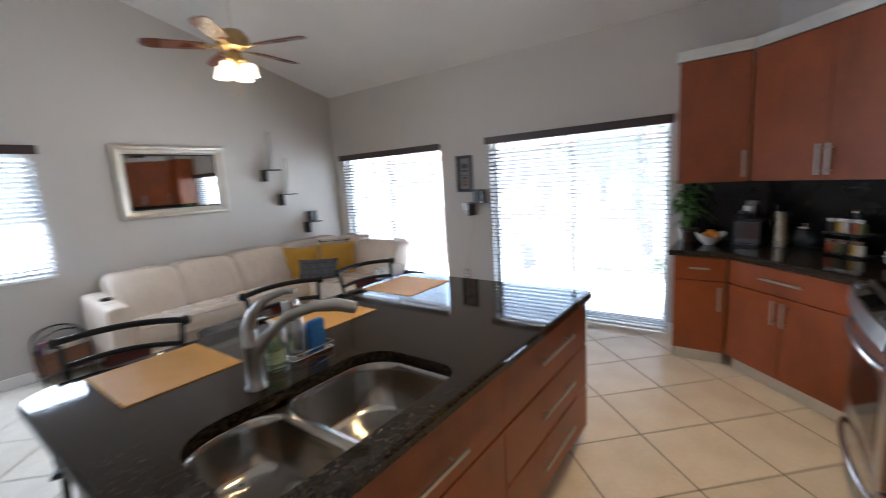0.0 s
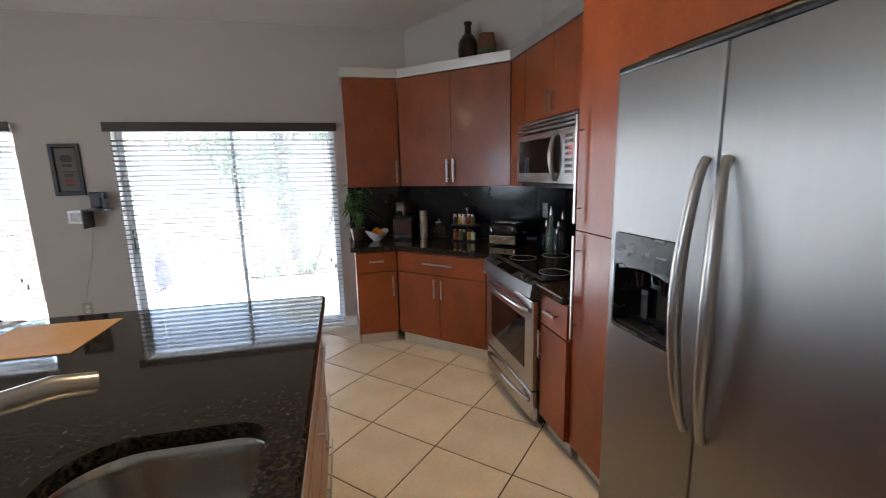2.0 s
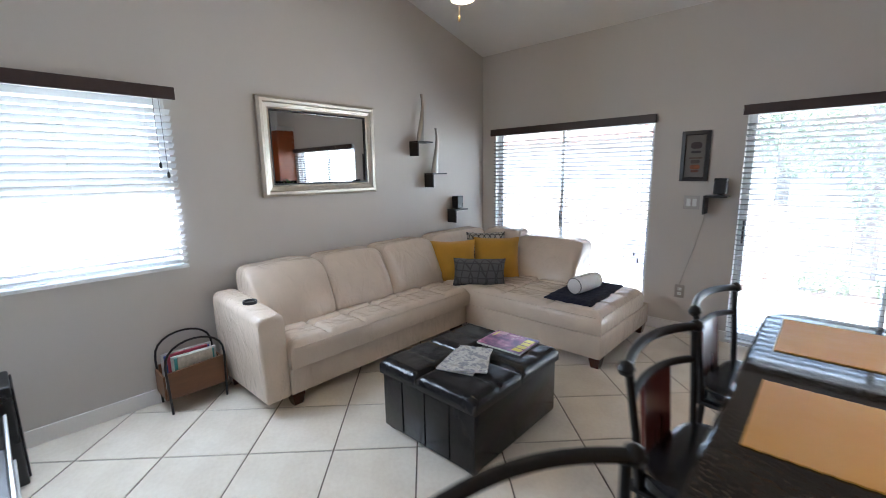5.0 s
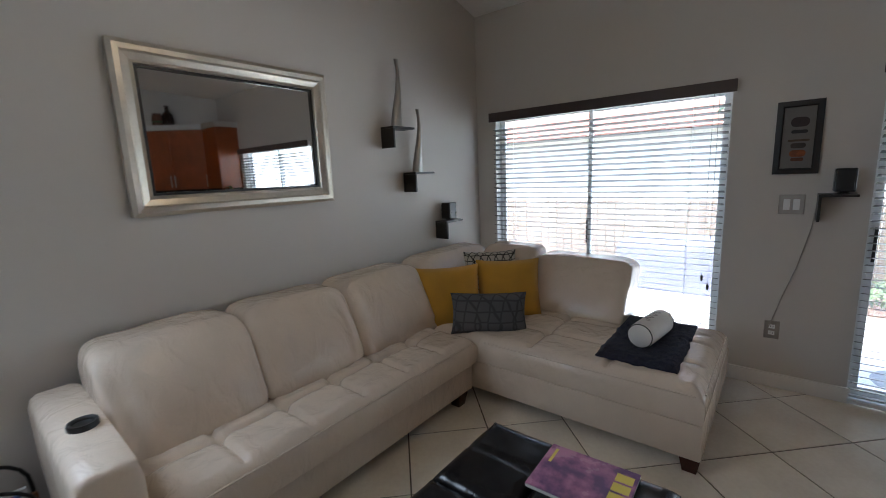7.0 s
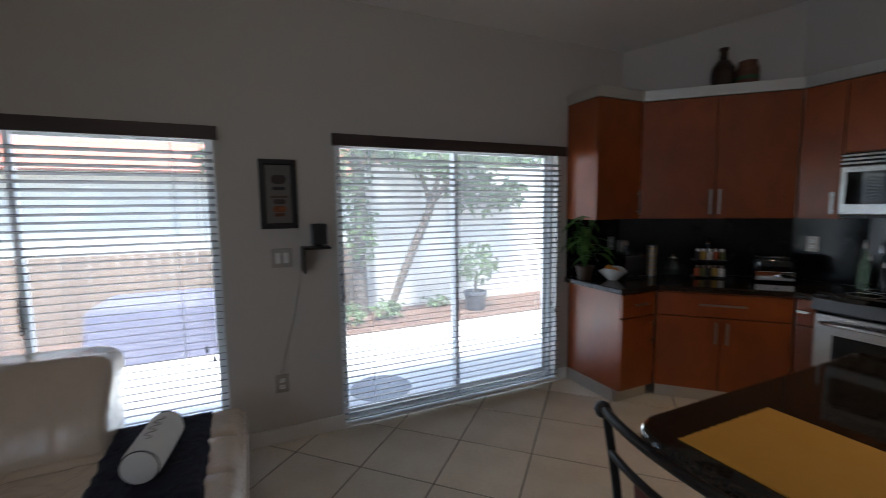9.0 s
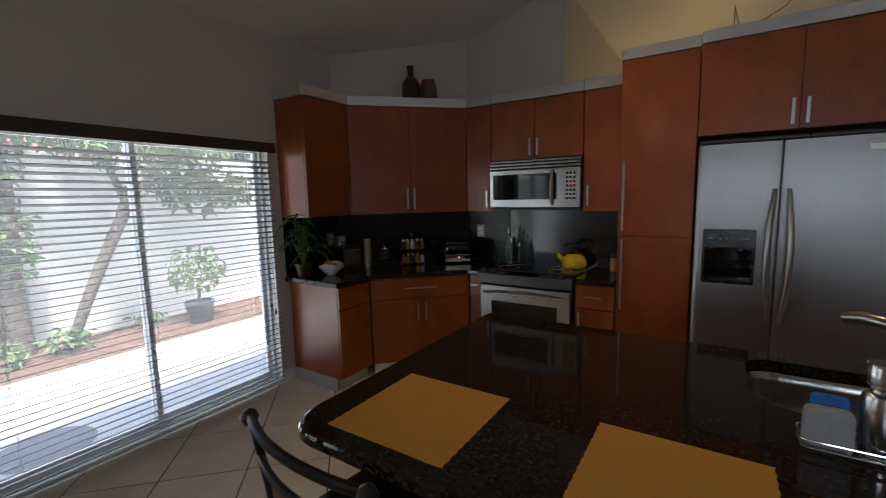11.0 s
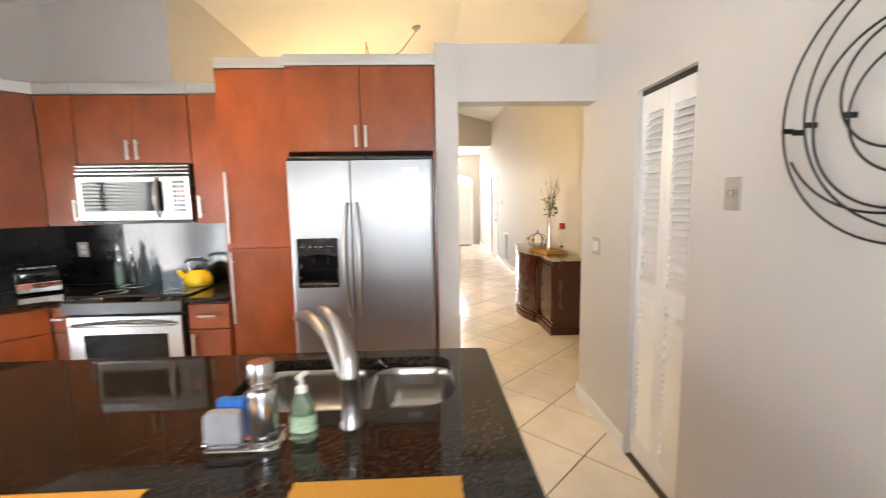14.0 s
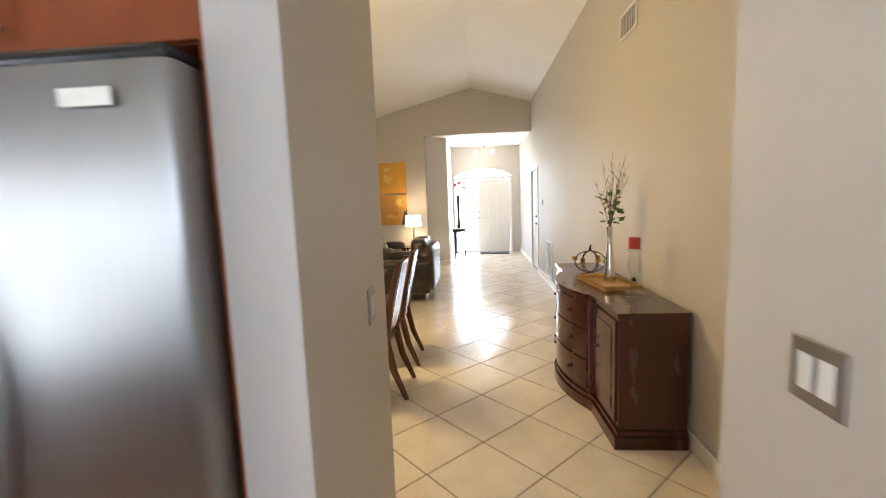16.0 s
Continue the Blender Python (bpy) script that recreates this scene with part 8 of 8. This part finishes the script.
BARK = mat("grey_bark", (0.10, 0.078, 0.06), 0.9, vary=0.35, scale=12, fine=60, bump=0.9, dist=0.02)
LEAF2 = mat("bright_leaf", (0.11, 0.165, 0.07), 0.5, vary=0.4, scale=2, fine=10, bump=0.0)
tree("leaning_tree", "leaning slim tree trunk with green crown", [(-0.56, 8.05, GZ), (-0.40, 8.0, 0.35), (-0.20, 7.95, 0.85), (0.02, 7.9, 1.35), (0.15, 7.9, 1.7)], 0.055, 0.07,
     (((0.25, 7.9, 2.25), (0.7, 0.5, 0.35), 420), ((-0.4, 8.1, 2.45), (0.6, 0.5, 0.35), 380), ((0.9, 8.0, 2.35), (0.6, 0.5, 0.4), 380)), 0.15, 3, BARK, LEAF2)
tree("garden_tree", "vine-covered tree trunk with green crown", [(-0.92, 8.15, GZ), (-0.94, 8.15, 0.8), (-0.90, 8.15, 1.6), (-0.95, 8.15, 2.4)], 0.10, 0.08,
     (((-0.92, 8.1, 1.15), (0.22, 0.2, 0.55), 240), ((-1.3, 8.1, 1.95), (0.55, 0.4, 0.5), 420), ((-0.7, 8.2, 2.5), (0.6, 0.5, 0.4), 380)), 0.13, 5, BARK, LEAF2)
tree("garden_tree", "broad garden tree behind the wall", [(3.2, 9.8, GZ), (3.2, 9.8, 1.5), (3.1, 9.8, 2.3)], 0.11, 0.09,
     (((2.0, 9.5, 2.5), (1.2, 0.7, 0.6), 700), ((3.6, 9.6, 2.6), (1.2, 0.7, 0.7), 700), ((0.7, 9.6, 2.7), (1.0, 0.6, 0.6), 600), ((1.2, 8.2, 1.75), (0.8, 0.25, 0.3), 300)), 0.2, 9, BARK, LEAF2)
tree("garden_tree", "broad garden tree behind the fence", [(-1.9, 9.6, GZ), (-1.9, 9.6, 1.3), (-1.95, 9.6, 2.0)], 0.1, 0.08,
     (((-1.6, 9.3, 1.9), (0.7, 0.5, 0.6), 500), ((-2.3, 9.5, 2.3), (0.7, 0.5, 0.5), 420)), 0.17, 13, BARK, LEAF2)
# low shrubs in the bed, one of them in a pot
rng = random.Random(5)
for x, y, rx, rz, n in ((-1.25, 7.75, 0.30, 0.16, 160), (-0.62, 7.85, 0.22, 0.14, 120), (0.3, 8.2, 0.2, 0.10, 70)):
    sb = thing("shrub", "low green shrub in the mulch bed", "shrub", (x, y, GZ), "garden shrubs")
    part("stem", tube(bmesh.new(), [(x, y, GZ), (x, y, GZ + rz)], 0.02, 7), BARK, sb)
    bm = bmesh.new()
    leaf_cloud(bm, (x, y, GZ + rz * 1.1), (rx, rx * 0.7, rz), n, 0.10, rng)
    part("foliage", bm, LEAF2, sb)
ps = thing("potted_shrub", "green shrub in a dark garden pot", "shrub", (0.74, 7.75, GZ))
part("pot", lathe(bmesh.new(), [(0.0, 0.0), (0.13, 0.0), (0.17, 0.25), (0.18, 0.26), (0.18, 0.30), (0.15, 0.30), (0.14, 0.26), (0.0, 0.25)], (0.74, 7.75, GZ), 20), mat("dark_pot", (0.06, 0.065, 0.08), 0.6), ps, "dark glazed pot", True)
part("stem", tube(bmesh.new(), [(0.74, 7.75, GZ + 0.25), (0.76, 7.75, GZ + 0.6)], 0.02, 7), BARK, ps)
bm = bmesh.new()
leaf_cloud(bm, (0.75, 7.75, GZ + 0.75), (0.34, 0.3, 0.32), 260, 0.11, rng)
part("foliage", bm, LEAF2, ps)


# covered grill on the patio
def covered_grill():
    g = thing("covered_grill", "barbecue under a bluish grey cover", "grill", (-3.25, 7.5, GZ))
    bm = bmesh.new()
    rings = []
    x0, x1, y0, y1 = -3.88, -2.62, 7.27, 7.8
    for s, z in ((-0.04, 0.02), (-0.02, 0.17), (0.0, 0.38), (0.01, 0.54), (0.03, 0.59), (0.08, 0.63), (0.14, 0.67), (0.2, 0.69)):
        ring = []
        for k, (x, y) in enumerate(rounded(x0 + s, x1 - s, y0 + s * 0.6, y1 - s * 0.6, 0.05, 8)):
            w = 0.018 * math.sin(k * 1.7 + z * 5) * (1 - z)
            ring.append((x + w, y + w, GZ + z))
        rings.append(ring)
    part("cover", loft(bm, rings), mat("grill_cover", (0.085, 0.085, 0.14), 0.7, vary=0.15, scale=5, fine=50, bump=0.3), g, "", True)
    for x in (x0 + 0.1, x1 - 0.1):
        part("wheel", tube(bmesh.new(), [(x - 0.02, y0 + 0.1, GZ + 0.082), (x + 0.02, y0 + 0.1, GZ + 0.082)], 0.065, 16), BLACKP, g, "", True)


covered_grill()
# neighbouring house with a red tile roof
nb = thing("neighbour_house", "pale neighbouring house with a red tile roof", "house", (-6.0, 16.0, GZ), kind="structure")
part("wall", B(-12, 1.0, 14.0, 19.0, GZ, 2.35), mat("pale_stucco", (0.66, 0.63, 0.58), 0.85, vary=0.05, scale=2, bump=0.2), nb)
part("roof", prism(bmesh.new(), [(13.4, 2.36), (19.6, 2.36), (16.5, 4.1)], -12.5, 1.5, "x"), mat("red_roof_tile", (0.36, 0.10, 0.06), 0.8, vary=0.25, scale=8, fine=60, bump=0.5), nb)
# yard beyond the west window and street side beyond the front door
setting("side_wall", B(-9.2, -9.0, -6.0, 8.4, GZ, 2.0), mat("pale_side_wall", (0.7, 0.69, 0.66), 0.85, vary=0.05, scale=2, bump=0.2), "pale boundary wall beside the house", "wall")
setting("front_path", B(XF + 0.16, XF + 9.0, -0.6, 1.5, GZ - 0.03, GZ + 0.02), mat("path_concrete", (0.60, 0.58, 0.54), 0.8, vary=0.08, scale=2, bump=0.2), "pale concrete front path", "pavement")

# ---------------------------------------------------------------- floor tiles, one by one
PITCH, GAP = 0.4568, 0.0075
NODE = (0.421, 2.853)
C45 = math.sqrt(0.5)


def clip(poly, axis, lim, keep_less):
    out = []
    for i in range(len(poly)):
        p, q = poly[i], poly[(i + 1) % len(poly)]
        ip, iq = ((p[axis] <= lim) == keep_less), ((q[axis] <= lim) == keep_less)
        if ip:
            out.append(p)
        if ip != iq:
            t = (lim - p[axis]) / (q[axis] - p[axis])
            out.append((p[0] + t * (q[0] - p[0]), p[1] + t * (q[1] - p[1])))
    return out


h = PITCH / 2 - GAP / 2
whole = [(C45 * (a - b), C45 * (a + b)) for a, b in ((-h, -h), (h, -h), (h, h), (-h, h))]


def tile_mesh(poly):
    """A tile with a softened edge, top at z = 0."""
    cx, cy = sum(p[0] for p in poly) / len(poly), sum(p[1] for p in poly) / len(poly)
    n = len(poly)
    inner = []
    for x, y in poly:
        d = math.hypot(x - cx, y - cy) or 1
        inner.append((x - (x - cx) / d * 0.003, y - (y - cy) / d * 0.003, 0.0))
    vs = [(x, y, -0.004) for x, y in poly] + [(x, y, -0.0012) for x, y in poly] + inner
    fs = [tuple(range(2 * n, 3 * n))]
    for k in range(2):
        fs += [(k * n + i, k * n + (i + 1) % n, (k + 1) * n + (i + 1) % n, (k + 1) * n + i) for i in range(n)]
    me = bpy.data.meshes.new("tile")
    me.from_pydata(vs, [], fs)
    me.materials.append(TILE)
    return me


WHOLE = tile_mesh(whole)
regions = ((XW, XH, YS, YN), (XH, XF, YH, 0.952), (XE + 0.14, XF, 0.952, YD), (XH, XE + 0.14, 0.952, 0.96))
made, rest = 0, []
cells = []
for i in range(-24, 48):
    for j in range(-40, 24):
        a, b = (i + 0.5) * PITCH, (j + 0.5) * PITCH
        c = (NODE[0] + C45 * (a - b), NODE[1] + C45 * (a + b))
        if XW - 0.4 < c[0] < XF + 0.4 and YH - 0.4 < c[1] < YN + 0.4:
            cells.append(c)
cells.sort(key=lambda c: math.hypot(c[0] + 0.8, c[1] - 1.6))
for c in cells:
    for x0, x1, y0, y1 in regions:
        poly = [(p[0] + c[0], p[1] + c[1]) for p in whole]
        inside = all(x0 <= p[0] <= x1 and y0 <= p[1] <= y1 for p in poly)
        if not inside:
            for axis, lim, less in ((0, x0, False), (0, x1, True), (1, y0, False), (1, y1, True)):
                poly = clip(poly, axis, lim, less) if poly else poly
            if len(poly) < 3:
                continue
        if made < 300:
            local = [(p[0] - c[0], p[1] - c[1]) for p in poly]
            ob = new("tile", WHOLE if inside else tile_mesh(local))
            ob.parent = FLOOR
            ob.location = (*c, 0.0)
            made += 1
        else:
            rest.append(poly)
        if inside:
            break
if rest:
    vs, fs = [], []
    for poly in rest:
        n0 = len(vs)
        vs += [(x, y, 0.0) for x, y in poly]
        fs.append(tuple(range(n0, n0 + len(poly))))
    me = bpy.data.meshes.new("far_tiles")
    me.from_pydata(vs, [], fs)
    me.materials.append(TILE)
    ob = new("far_tiles", me)
    ob.parent = FLOOR
    tagged(ob, "", "", "", "stuff")
